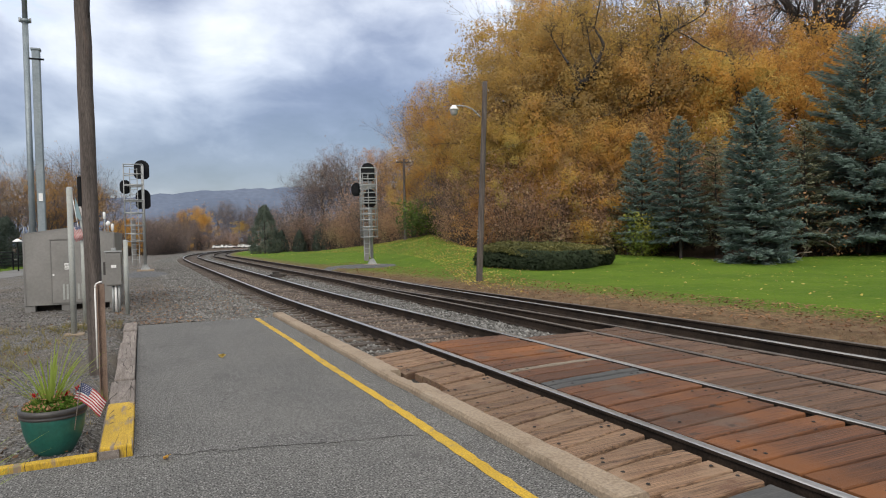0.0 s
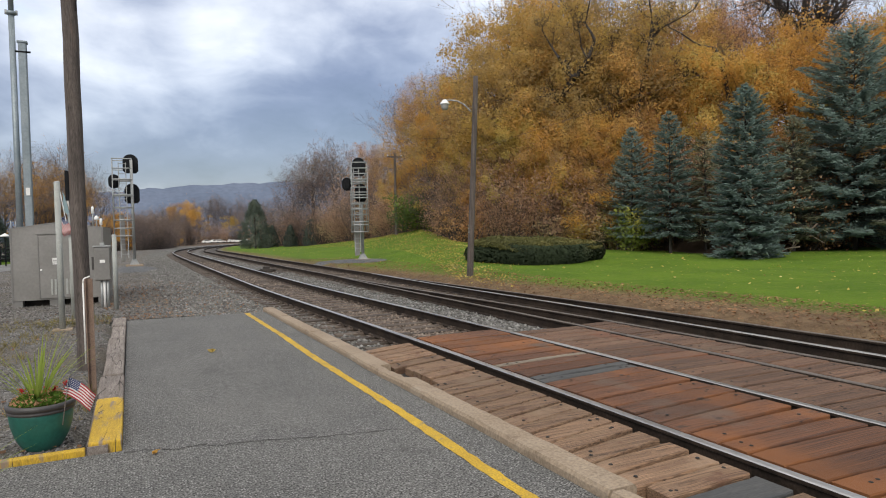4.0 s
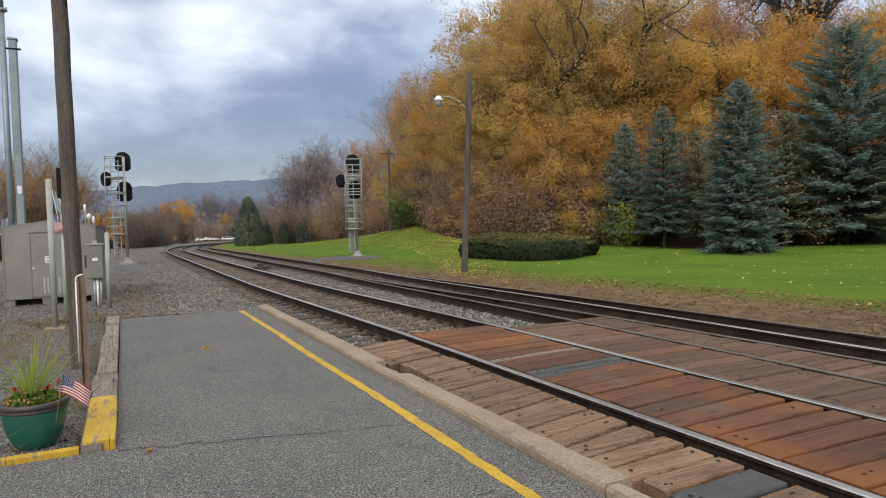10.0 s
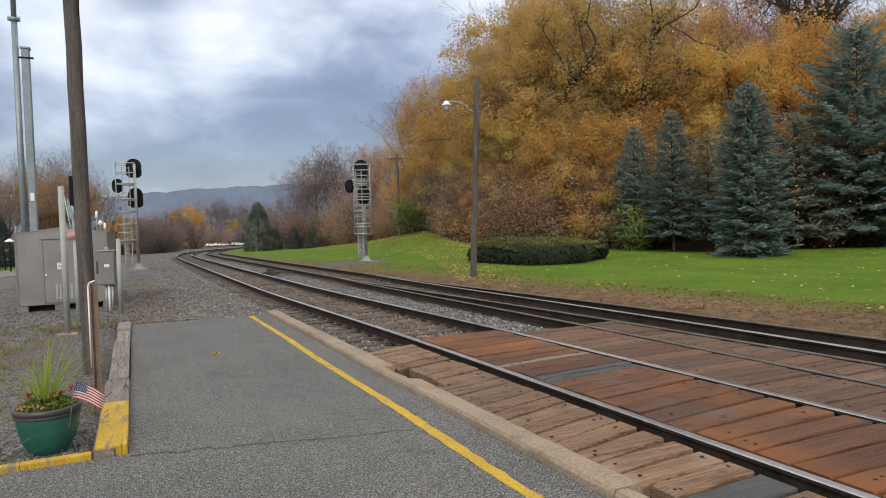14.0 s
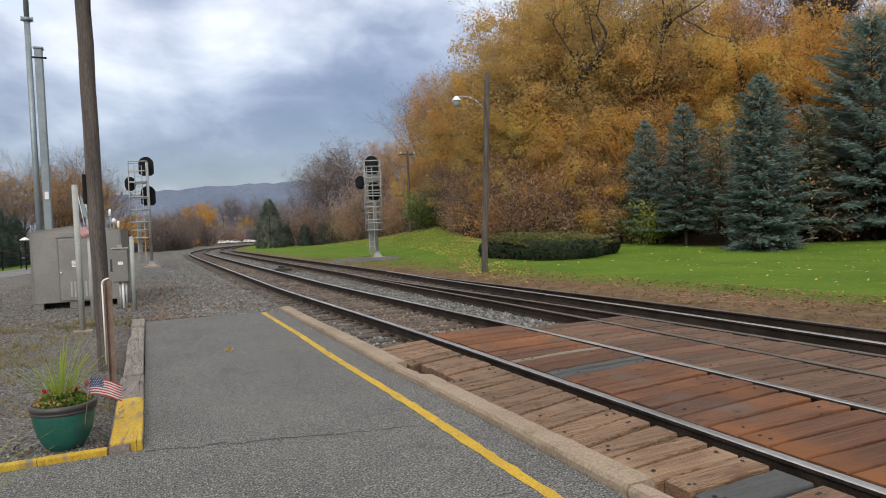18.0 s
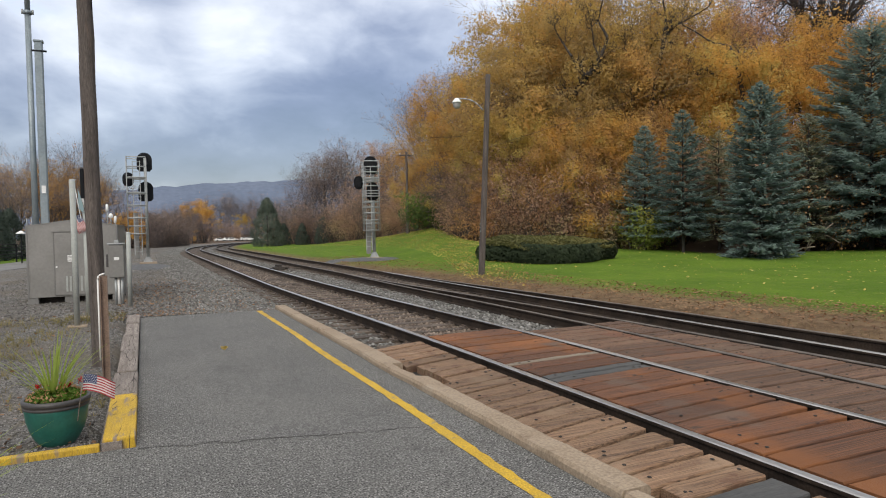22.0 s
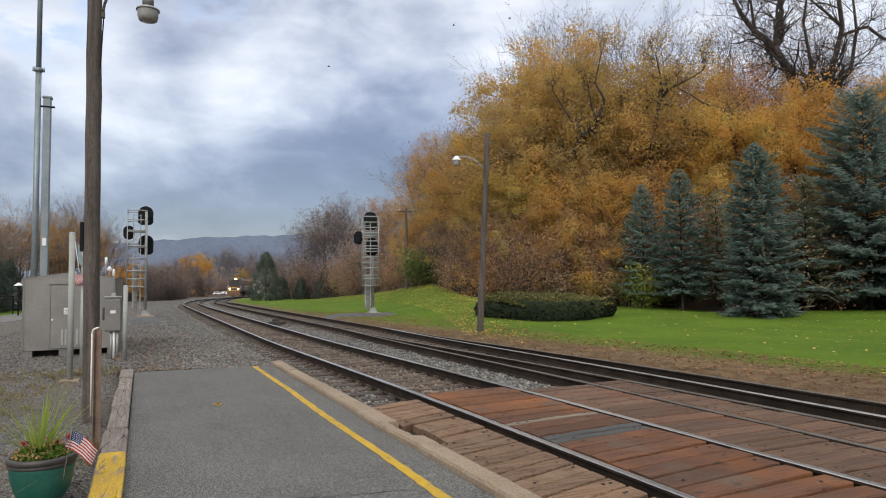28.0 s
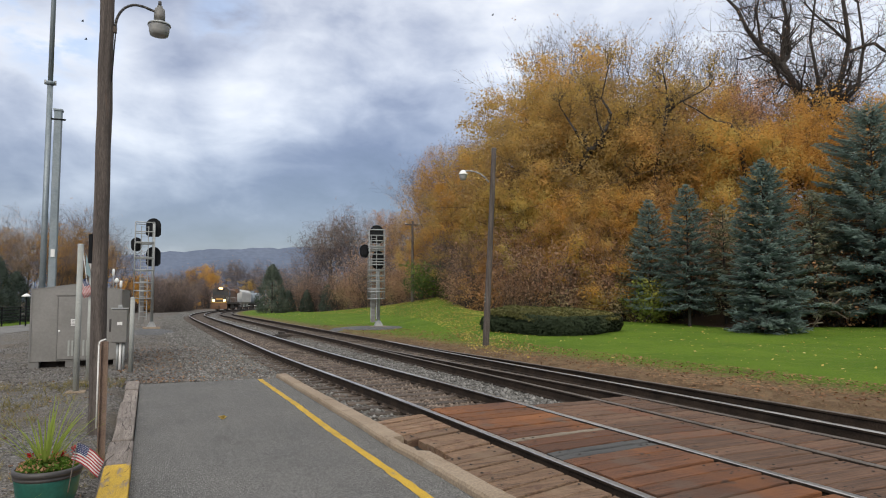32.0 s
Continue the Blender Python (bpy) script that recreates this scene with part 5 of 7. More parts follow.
build_signal((11.5, 34.8, -0.03), -14, "tall galvanised caged signal with black heads at the lawn edge", dict(
    pad=(-0.2, -0.3, 1.0, 1.0), H=5.3, mast=0.14, lad0=-0.30, lad1=0.0, duct=-0.16, duct_h=2.2, cage=[1.60, 1.98, 2.15, 2.55, 2.86, 3.15, 3.45, 3.60, 3.75, 4.02, 4.30, 4.45, 4.76, 5.05, 5.36], cage_w=(-0.42, 0.42),
    decks=[1.60, 3.45, 4.45], heads=[(0.02, -0.14, 5.18, 0.74, 1.0, False), (0.10, -0.14, 3.75, 0.62, 1.0, False), (-0.62, 0.20, 4.25, 0.54, 0.74, True)]))


def build_switch_machine():
    t = thing("switch_machine", "dark steel switch machine on long ties between the tracks", "switch machine", pose(5.60, 30.6, -0.17, 0, 0, 2))
    bm = bmesh.new()
    box(bm, -0.24, -0.26, 0.02, 0.24, 0.24, 0.16, 0.02)
    part("case", bm, M["running_gear"], t)
    bm = bmesh.new()
    box(bm, -0.14, -0.18, 0.16, 0.12, 0.14, 0.27, 0.02)
    part("cover", bm, M["running_gear"], t)
    bm = bmesh.new()
    rod(bm, (0.22, -0.12, 0.10), (0.42, -0.12, 0.10), 0.06, 0.06, 14)
    part("gear_case", bm, M["running_gear"], t)
    for y in (-0.55, 0.5):
        bm = bmesh.new()
        box(bm, -1.1, y - 0.11, -0.16, 1.1, y + 0.11, 0.015, 0.01)
        part("long_tie", bm, M["tie"], t)
    bm = bmesh.new()
    box(bm, -0.46, -0.10, 0.03, -0.26, 0.08, 0.12, 0.02)
    part("motor", bm, M["running_gear"], t)
    bm = bmesh.new()
    rod(bm, (0.3, 0.0, 0.10), (1.0, 0.0, 0.05), 0.025, 0.025, 8)
    part("throw_rod", bm, M["steel"], t)


build_switch_machine()


# ---------------------------------------------------------------- planter
def blades(rng, n, length, width, base_r, lean, droop):
    """Strap leaves that arch outwards, each a tapered strip."""
    quads = []
    for _ in range(n):
        a = rng.uniform(0, 2 * math.pi)
        L, ln = length * rng.uniform(0.6, 1.0), lean * rng.uniform(0.15, 1.0)
        p = np.array([base_r * math.cos(a) * rng.random(), base_r * math.sin(a) * rng.random(), 0.0])
        d = np.array([math.cos(a) * ln, math.sin(a) * ln, 1.0])
        d /= np.linalg.norm(d)
        side = np.array([-math.sin(a), math.cos(a), 0.0])
        k, prev = 7, None
        for j in range(k + 1):
            f = j / k
            w = width * (1 - f) ** 0.7 * (0.6 + 0.4 * min(1, f * 4)) + 0.0008
            cur = (p - side * w / 2, p + side * w / 2)
            if prev is not None:
                quads += [prev[0], prev[1], cur[1], cur[0]]
            prev = cur
            p = p + d * L / k
            d = d + np.array([math.cos(a) * 0.10 * ln, math.sin(a) * 0.10 * ln, -droop * f])
            d /= np.linalg.norm(d)
    return np.array(quads)


def scatter_quads(rng, centres, size, flatness=0.0, aspect=1.0):
    """A loose diamond-shaped leaf at each centre, turned at random."""
    c = np.asarray(centres, float)
    n = len(c)
    u = rng.normal(size=(n, 3))
    u[:, 2] *= 1 - flatness
    u /= np.linalg.norm(u, axis=1)[:, None] + 1e-9
    w = rng.normal(size=(n, 3))
    w[:, 2] *= 1 - flatness
    v = w - (w * u).sum(1)[:, None] * u
    v /= np.linalg.norm(v, axis=1)[:, None] + 1e-9
    s = size * rng.uniform(0.6, 1.25, (n, 1))
    u, v = u * s * aspect, v * s
    return np.stack([c - u, c - 0.55 * v + 0.1 * u, c + u, c + 0.55 * v + 0.1 * u], 1).reshape(-1, 3)


def build_planter(x, y, z, seed, label, reach=0.66, lean=0.95):
    t = thing("planter", label, "planter", pose(x, y, z) @ Matrix.Scale(0.95, 4))
    bm = bmesh.new()
    lathe(bm, [(0.0, 0.0), (0.118, 0.0), (0.135, 0.012), (0.168, 0.06), (0.200, 0.125), (0.224, 0.21), (0.236, 0.30), (0.238, 0.36), (0.222, 0.36), (0.215, 0.30), (0.0, 0.30)], 40)
    part("pot", bm, M["planter"], t)
    bm = bmesh.new()
    lathe(bm, [(0.234, 0.318), (0.247, 0.324), (0.249, 0.338), (0.240, 0.348), (0.252, 0.354), (0.257, 0.372), (0.253, 0.392), (0.238, 0.398), (0.222, 0.394), (0.218, 0.37)], 40)
    part("rim", bm, M["planter_rim"], t, "dark rounded rim")
    bm = bmesh.new()
    lathe(bm, [(0.222, 0.35), (0.17, 0.358), (0.09, 0.365), (0.0, 0.362)], 24)
    part("soil", bm, M["soil"], t)
    rng = np.random.default_rng(seed)
    b = blades(random.Random(seed), 50, reach, 0.021, 0.05, lean, 0.14) + np.array([-0.02, 0.0, 0.36])
    child("spike_grass", quad_mesh("spike_grass", b, M["blade"]), t, "arching yellow-green spike leaves")
    n = 900
    a, r = rng.uniform(0, 2 * np.pi, n), 0.22 * np.sqrt(rng.uniform(0.02, 1, n))
    c = np.stack([r * np.cos(a), r * np.sin(a), 0.38 + rng.uniform(0, 0.13, n) * (1.15 - r / 0.22)], 1)
    child("bedding_leaves", quad_mesh("bedding_leaves", scatter_quads(rng, c, 0.026, 0.4), M["geranium"]), t)
    c = c[rng.choice(n, 340)] + np.array([0, 0, 0.02])
    tagged(child("dry_growth", quad_mesh("dry_growth", scatter_quads(rng, c, 0.016), M["oak"]), t), kind="stuff")
    for k in range(5):
        q = rng.uniform(0, 2 * np.pi)
        rr = rng.uniform(0.05, 0.20)
        cc = np.array([rr * math.cos(q), rr * math.sin(q), 0.47 + rng.uniform(0, 0.06)]) + rng.normal(0, 0.012, (26, 3))
        child("flower_head", quad_mesh("flower_head", scatter_quads(rng, cc, 0.014), M["petal"]), t, "faded red geranium head")
    return t


def build_small_flag():
    f = thing("stick_flag", "small striped flag on a stick in the planter", "flag", pose(-0.498, 5.80, 0.215, 0, 8, 0))
    bm = bmesh.new()
    rod(bm, (0, 0, -0.08), (0, 0, 0.30), 0.004, 0.004, 6)
    part("stick", bm, M["grey_wood"], f)
    flag(f, pose(0.003, 0.0, 0.285, 0, 14, 0), 0.225, 0.13, -8, 0.35)
    return f


build_planter(-0.668, 6.0, YARD_Z - 0.005, 2, "green glazed planter with spike grass and faded geraniums")
STICK_FLAG = build_small_flag()
build_planter(-0.88, 3.42, PLAT_Z, 9, "green glazed planter with arching spike grass on the platform", 0.70, 1.0)


# ---------------------------------------------------------------- trees
def grow(rng, height, trunk_r, first, limbs, twigs, spread, up, levels=3, lean=(0, 0), crook=0.12, fine=0.62):
    """Grows trunk, limbs and twigs. Returns tube rows by thickness and the twig ends."""
    thick, thin, ends = [], [], []

    def stem(p, d, length, r, level):
        k = 7 if level == 0 else 5 if level == 1 else 4
        nodes = []
        for j in range(k):
            d = d + rng.normal(0, crook * (0.5 if level == 0 else 1.0), 3)
            if level > 0:
                d[2] += up * 0.10
            d /= np.linalg.norm(d)
            q = p + d * length / k
            r1 = r * (1 - 0.16 if level == 0 else 1 - 0.2)
            (thick if r > 0.035 else thin).append((*p, r, *q, r1))
            nodes.append((q, d.copy(), r1, (j + 1) / k))
            p, r = q, r1
        if level >= levels:
            for q, _, _, f in nodes[1:]:
                ends.append(q)
            return
        count = limbs if level == 0 else twigs
        for c in range(count):
            f = first + (1 - first) * (c + rng.uniform(0.1, 0.9)) / count if level == 0 else rng.uniform(0.3, 1.0)
            i = min(k - 1, max(0, int(f * k - 0.3)))
            q, dd, rr, _ = nodes[i]
            a = c * 2.4 + rng.uniform(-0.5, 0.5)
            side = np.cross(dd, [math.cos(a), math.sin(a), 0.31])
            side /= np.linalg.norm(side) + 1e-9
            opened = spread * (1.15 - 0.55 * f) if level == 0 else spread * rng.uniform(0.7, 1.1)
            nd = dd * math.cos(opened) + side * math.sin(opened)
            ln = length * (fine * (1.2 - 0.55 * f) if level == 0 else rng.uniform(0.45, 0.65))
            stem(q, nd, ln, max(0.008, rr * (0.62 if level == 0 else 0.55)), level + 1)
        if level > 0:
            ends.append(nodes[-1][0])

    d0 = np.array([lean[0], lean[1], 1.0])
    stem(np.array([0.0, 0.0, -0.3]), d0 / np.linalg.norm(d0), height * 0.72, trunk_r, 0)
    return thick, thin, np.array(ends)


def tree_meshes(seed, height, trunk_r, limbs, twigs, leaves, leaf_size, leaf_mat_, bark, spread=0.95, up=0.5, first=0.3, clump=0.55, levels=3, crook=0.12, fine=0.62, keep=1.0, hang=0.0, lumpy=True):
    rng = np.random.default_rng(seed)
    thick, thin, ends = grow(rng, height, trunk_r, first, limbs, twigs, spread, up, levels, crook=crook, fine=fine)
    wood = [tube_mesh("trunk", thick, bark, 6)]
    twig = tube_mesh("branchwork", thin, bark, 3) if thin else None
    crown = None
    if leaves:
        if keep < 1:
            ends = ends[rng.random(len(ends)) < keep]
        n_cl = max(30, leaves // 105) if lumpy else leaves
        mid = ends[rng.integers(0, len(ends), n_cl)]
        r_cl = clump * rng.uniform(0.7, 1.5, n_cl)
        pick = rng.integers(0, n_cl, leaves)
        u = rng.normal(0, 1, (leaves, 3))
        u /= np.linalg.norm(u, axis=1)[:, None]
        c = mid[pick] + u * (r_cl[pick] * rng.uniform(0.25, 1.0, leaves) ** 0.5)[:, None] * np.array([1.15, 1.15, 0.8])
        c[:, 2] -= hang * rng.random(leaves)
        radial = c * np.array([1.0, 1.0, 0.0])
        out = (u if lumpy else rng.normal(0, 0.4, (leaves, 3))) + 0.55 * unit(radial) + np.array([0, 0, 0.55]) + rng.normal(0, 0.15, (leaves, 3))
        crown = quad_mesh("crown", leaf_shell(rng, c, out, leaf_size, 0.34), leaf_mat_, 4, out)
    return wood[0], twig, crown


def make_tree(name, label, meshes, m, group=""):
    t = thing(name, label, "tree", m, group)
    trunk, twig, crown = meshes
    child("trunk", trunk, t)
    if twig:
        child("branchwork", twig, t)
    if crown:
        child("crown", crown, t)
    return t


def polar(az, d):
    return d * math.sin(radians(az)), d * math.cos(radians(az))


def stand(az, d, turn=0.0, size=1.0, sink=0.1, tall=None):
    x, y = polar(az, d)
    return Matrix.Translation((x, y, float(ground_height(x, y)) - sink)) @ Matrix.Rotation(radians(turn), 4, "Z") @ Matrix.Diagonal((size, size, tall or size, 1))


# woods on the hillside
WOODS = "trees of the hillside wood"
MAPLES = [tree_meshes(31, 13.5, 0.24, 11, 7, 27000, 0.096, M["maple"], M["bark"], 1.0, 0.4, 0.16, 0.80, hang=0.7),
          tree_meshes(32, 14.5, 0.26, 12, 7, 28000, 0.094, M["maple_gold"], M["bark"], 0.95, 0.5, 0.18, 0.80, hang=0.7),
          tree_meshes(33, 12.0, 0.20, 10, 7, 25000, 0.094, M["maple"], M["bark"], 1.05, 0.35, 0.14, 0.74, hang=0.6),
          tree_meshes(34, 13.0, 0.22, 11, 7, 18000, 0.092, M["maple_gold"], M["bark"], 0.9, 0.6, 0.25, 0.70, keep=0.75)]
RUSSETS = [tree_meshes(41, 13.0, 0.20, 12, 7, 11000, 0.080, M["oak"], M["bark_grey"], 0.85, 0.7, 0.25, 0.45, lumpy=False),
           tree_meshes(42, 12.0, 0.22, 12, 7, 5200, 0.070, M["purple"], M["bark_grey"], 0.8, 0.8, 0.22, 0.4, lumpy=False)]
BARES = [tree_meshes(51, 14.0, 0.22, 12, 8, 700, 0.065, M["oak"], M["bark_grey"], 0.75, 0.9, 0.28, 0.2, fine=0.58, lumpy=False),
         tree_meshes(52, 13.0, 0.20, 13, 8, 900, 0.065, M["purple"], M["bark_grey"], 0.8, 0.8, 0.25, 0.25, fine=0.58, lumpy=False)]


def recolour(meshes, ma):
    crown = meshes[2].copy()
    crown.materials[0] = ma
    return meshes[0], meshes[1], crown


RUSSETS.append(recolour(RUSSETS[0], M["maple"]))
MAPLES += [recolour(MAPLES[0], M["maple_olive"]), recolour(MAPLES[1], M["maple_olive"]), recolour(MAPLES[2], M["maple_brown"]), recolour(MAPLES[1], M["maple_brown"])]


def oak_meshes(seed, limbs, leaves, low=9.0, rate=0.8, reach=1.0, leaf=None):
    """A great bare tree: crooked main limbs given as polylines, with branches and twigs grown along them."""
    rng = np.random.default_rng(seed)
    thick, thin, ends = [], [], []

    def shoot(p, d, length, r, level):
        for j in range(4):
            d = d + rng.normal(0, 0.28, 3) + np.array([0, 0, 0.10])
            d /= np.linalg.norm(d)
            q = p + d * length / 4
            (thick if r > 0.05 else thin).append((*p, r, *q, r * 0.8))
            p, r = q, r * 0.8
            if level < 3:
                for _ in range(2 if level < 2 else 1):
                    s = d + rng.normal(0, 0.85, 3)
                    shoot(p, s / np.linalg.norm(s), length * rng.uniform(0.42, 0.62), max(0.012, r * 0.62), level + 1)
        ends.append(p)

    for pts, r0, r1 in limbs:
        n = 0
        for (xa, za), (xb, zb) in zip(pts, pts[1:]):
            for k in range(3):
                f0, f1 = k / 3, (k + 1) / 3
                pa = np.array([xa + (xb - xa) * f0, 0.25 * math.sin(n * 1.3 + seed), za + (zb - za) * f0])
                n += 1
                pb = np.array([xa + (xb - xa) * f1, 0.25 * math.sin(n * 1.3 + seed), za + (zb - za) * f1])
                g = n / (3 * (len(pts) - 1))
                ra, rb = r0 + (r1 - r0) * (g - 1 / (3 * (len(pts) - 1))), r0 + (r1 - r0) * g
                thick.append((*pa, ra, *pb, rb))
                if zb > low and rng.random() < rate:
                    d = np.array([rng.normal(0, 0.8), rng.normal(0, 0.8), 0.5])
                    shoot(pb, d / np.linalg.norm(d), reach * rng.uniform(2.2, 4.2), rb * 0.42, 1)
        end = np.array([pts[-1][0], 0.0, pts[-1][1]])
        for _ in range(3):
            d = np.array([rng.normal(0, 0.6), rng.normal(0, 0.6), 0.9])
            shoot(end, d / np.linalg.norm(d), reach * rng.uniform(2.5, 4.0), r1 * 0.8, 1)
    e = np.array(ends)
    off = rng.normal(0, 0.3, (leaves, 3))
    c = e[rng.integers(0, len(e), leaves)] + off
    out = unit(off) + np.array([0, 0, 0.5])
    return tube_mesh("trunk", thick, M["bark"], 8), tube_mesh("branchwork", thin, M["bark"], 4), quad_mesh("crown", leaf_shell(rng, c, out, 0.075), leaf or M["oak"], 4, out)


OAK_A = oak_meshes(3, [([(0.0, -0.5), (-0.2, 6.0), (-0.6, 11.1), (-1.3, 13.5), (-2.2, 15.7)], 0.38, 0.26), ([(-2.2, 15.7), (-3.8, 17.6), (-4.6, 19.0), (-5.3, 21.0), (-6.6, 22.6)], 0.22, 0.10), ([(-2.2, 15.7), (-1.6, 18.5), (-2.0, 21.5), (-1.0, 25.0)], 0.19, 0.07), ([(-3.6, 17.4), (-3.9, 20.5), (-3.2, 23.5)], 0.12, 0.06), ([(-0.9, 12.0), (-2.8, 12.4)], 0.10, 0.06), ([(-1.3, 13.5), (0.6, 12.8), (1.6, 11.4)], 0.12, 0.09)], 900)
OAK_B = oak_meshes(8, [([(0.0, -0.5), (0.0, 8.0), (-0.3, 11.5)], 0.37, 0.30), ([(-0.3, 11.5), (-0.9, 12.8), (-1.3, 15.5), (-1.6, 18.0), (-1.0, 21.5)], 0.17, 0.07), ([(-0.3, 11.5), (0.3, 14.2), (1.0, 17.0), (0.7, 21.0), (1.3, 25.0)], 0.24, 0.09), ([(-0.2, 11.8), (1.4, 13.4), (1.9, 16.5), (1.7, 20.0)], 0.17, 0.07), ([(1.0, 16.4), (2.6, 16.6), (4.0, 15.2), (6.0, 14.6)], 0.14, 0.07), ([(1.0, 17.0), (-0.6, 19.0), (-1.8, 20.8)], 0.12, 0.06)], 900)

ORANGE_L = "autumn maple with dense orange and gold leaves"
OLIVE_L = "tall maple with olive-gold turning leaves"
BROWN_L = "tall maple with tan-brown autumn leaves"
GOLD_L = "tall maple thick with golden-yellow autumn leaves"
RUSSET_L = "half-bare tree with russet brown leaves"
PURPLE_L = "thin tree with dull purple-brown leaves"
BARE_L = "nearly bare grey tree with fine branches"
rng_w = random.Random(77)
# (heading, distance, kind, size)
for az, d, kind, size in (
    (29.0, 53, "m4", 0.62), (30.4, 52, "m6", 0.84), (31.6, 58, "m5", 1.0), (32.4, 52, "m5", 0.95), (33.6, 60, "m3", 1.15), (34.0, 52, "m4", 1.02),
    (35.6, 58, "m7", 1.17), (37.2, 51, "m6", 1.02), (38.6, 60, "m4", 1.18), (40.2, 52, "m1", 0.98), (41.8, 57, "m0", 1.02), (43.4, 50, "m6", 0.95),
    (45.0, 56, "m7", 0.96), (46.8, 50, "m0", 0.82), (48.4, 56, "r0", 0.92), (50.0, 47, "m2", 0.82), (51.6, 54, "m0", 0.80), (53.6, 50, "m0", 0.85),
    (55.6, 57, "m1", 0.86), (57.6, 52, "m0", 0.92), (59.8, 57, "m2", 0.95), (62.5, 54, "m1", 0.95), (66, 56, "m0", 1.0), (71, 56, "m2", 1.0),
    (27.4, 50, "m3", 0.36), (28.9, 48, "m2", 0.42), (30.7, 47.5, "m5", 0.56), (32.6, 48, "m3", 0.66), (34.6, 47, "m6", 0.66), (36.4, 48, "m5", 0.62), (38.2, 46, "m0", 0.62), (40.2, 47, "m6", 0.66), (42.4, 46, "m0", 0.64), (45.6, 47, "m0", 0.62), (33.4, 45.8, "m0", 0.46), (36.6, 45.4, "m7", 0.5), (41.2, 45.2, "m2", 0.48), (48.8, 45, "m3", 0.5), (52.4, 46, "m0", 0.5), (25.4, 60, "r2", 0.42), (23.6, 66, "r2", 0.5), (24.4, 66, "m2", 0.58), (23.0, 69, "m6", 0.54), (26.0, 62, "m6", 0.60), (22.0, 73, "m0", 0.46), (27.4, 60, "m0", 0.62),
    (31.2, 67, "b1", 1.08), (34.0, 66, "b0", 1.42), (36.2, 67, "b1", 1.52), (38.4, 66, "b0", 1.48), (41.0, 66, "b0", 1.45), (44.0, 66, "b1", 1.32), (46.8, 64, "b0", 1.25), (49.5, 66, "b1", 1.25), (53.5, 66, "b0", 1.2), (57.5, 66, "b1", 1.2), (62, 66, "b0", 1.2),
    (25.6, 66, "b1", 0.95), (24.9, 68, "r2", 0.86), (23.4, 71, "r2", 0.80), (20.8, 82, "r1", 0.74), (22.4, 80, "b0", 0.92), (26.6, 71, "r2", 0.80), (19.4, 88, "b1", 0.74),
    (18.0, 92, "r1", 0.72), (16.9, 97, "b0", 0.92), (16.1, 98, "r1", 1.02), (15.0, 100, "r1", 1.06), (13.9, 101, "r1", 1.0), (12.9, 103, "r1", 0.88), (14.4, 112, "b1", 1.1), (16.4, 110, "b0", 1.1), (18.4, 104, "r0", 0.88), (12.0, 112, "r1", 0.62), (19.8, 84, "r0", 0.5), (21.8, 75, "r2", 0.62),
):
    pick = {"m": MAPLES, "r": RUSSETS, "b": BARES}[kind[0]][int(kind[1])]
    label = {"m0": ORANGE_L, "m2": ORANGE_L, "m1": GOLD_L, "m3": GOLD_L, "m4": OLIVE_L, "m5": OLIVE_L, "m6": BROWN_L, "m7": BROWN_L, "r0": RUSSET_L, "r1": PURPLE_L, "r2": "half-bare tree with orange-brown leaves", "b0": BARE_L, "b1": BARE_L}[kind]
    make_tree({"m": "maple_tree", "r": "russet_tree", "b": "bare_tree"}[kind[0]], label, pick, stand(az, d, rng_w.uniform(0, 360), size, 0.2), WOODS)
for az, meshes in ((54.2, OAK_A), (55.6, OAK_B)):
    make_tree("oak_tree", "large dark oak, almost bare, with crooked limbs", meshes, stand(az, 58, -az, 1.0, 0.2), WOODS)
# old maples whose dark limbs show between the leaves; heights are above the eye
for az, d, lines, leaves in (
    (36.9, 46.5, [([(-0.3, -1.0), (-0.5, 4.0), (-0.56, 8.1), (-0.85, 8.9), (0.05, 10.2)], 0.27, 0.20), ([(0.05, 10.2), (-0.7, 11.2), (-0.98, 11.8), (-2.0, 13.6)], 0.19, 0.03), ([(0.05, 10.2), (0.75, 10.9), (1.12, 11.7), (1.5, 12.7), (0.9, 14.0), (1.4, 16.0)], 0.21, 0.03), ([(1.0, 11.4), (0.6, 12.4), (0.5, 13.3)], 0.07, 0.03)], 2600),
    (42.8, 46.8, [([(-0.9, -1.0), (-0.8, 5.0), (-0.5, 7.9), (-0.42, 8.8), (0.0, 10.4), (0.37, 12.3)], 0.21, 0.14), ([(0.37, 12.3), (0.6, 12.8), (1.4, 13.3), (3.2, 14.2)], 0.10, 0.03), ([(0.37, 12.3), (0.5, 13.9), (0.2, 15.6)], 0.11, 0.03), ([(-0.2, 9.6), (-1.4, 10.6), (-2.2, 12.0)], 0.08, 0.03)], 2400),
    (48.9, 46.0, [([(0.8, -1.0), (0.6, 5.0), (0.0, 9.0)], 0.19, 0.14), ([(0.0, 9.0), (-1.45, 9.5), (-2.0, 9.9), (-2.6, 9.6)], 0.12, 0.03), ([(0.0, 9.0), (-0.05, 10.0), (-0.62, 11.2), (-1.9, 11.8), (-3.4, 13.0)], 0.13, 0.03)], 1600),
    (39.7, 46.5, [([(0.4, -1.0), (0.0, 4.1), (-0.6, 4.9), (0.1, 5.7), (0.66, 6.9), (0.9, 8.4)], 0.19, 0.03), ([(-0.6, 4.9), (-1.5, 5.6), (-1.9, 6.6)], 0.10, 0.03)], 2200),
):
    x, y = polar(az, d)
    rise = 1.77 - float(ground_height(x, y))
    limbs = [([(px, pz + rise) for px, pz in pts], r0, r1) for pts, r0, r1 in lines]
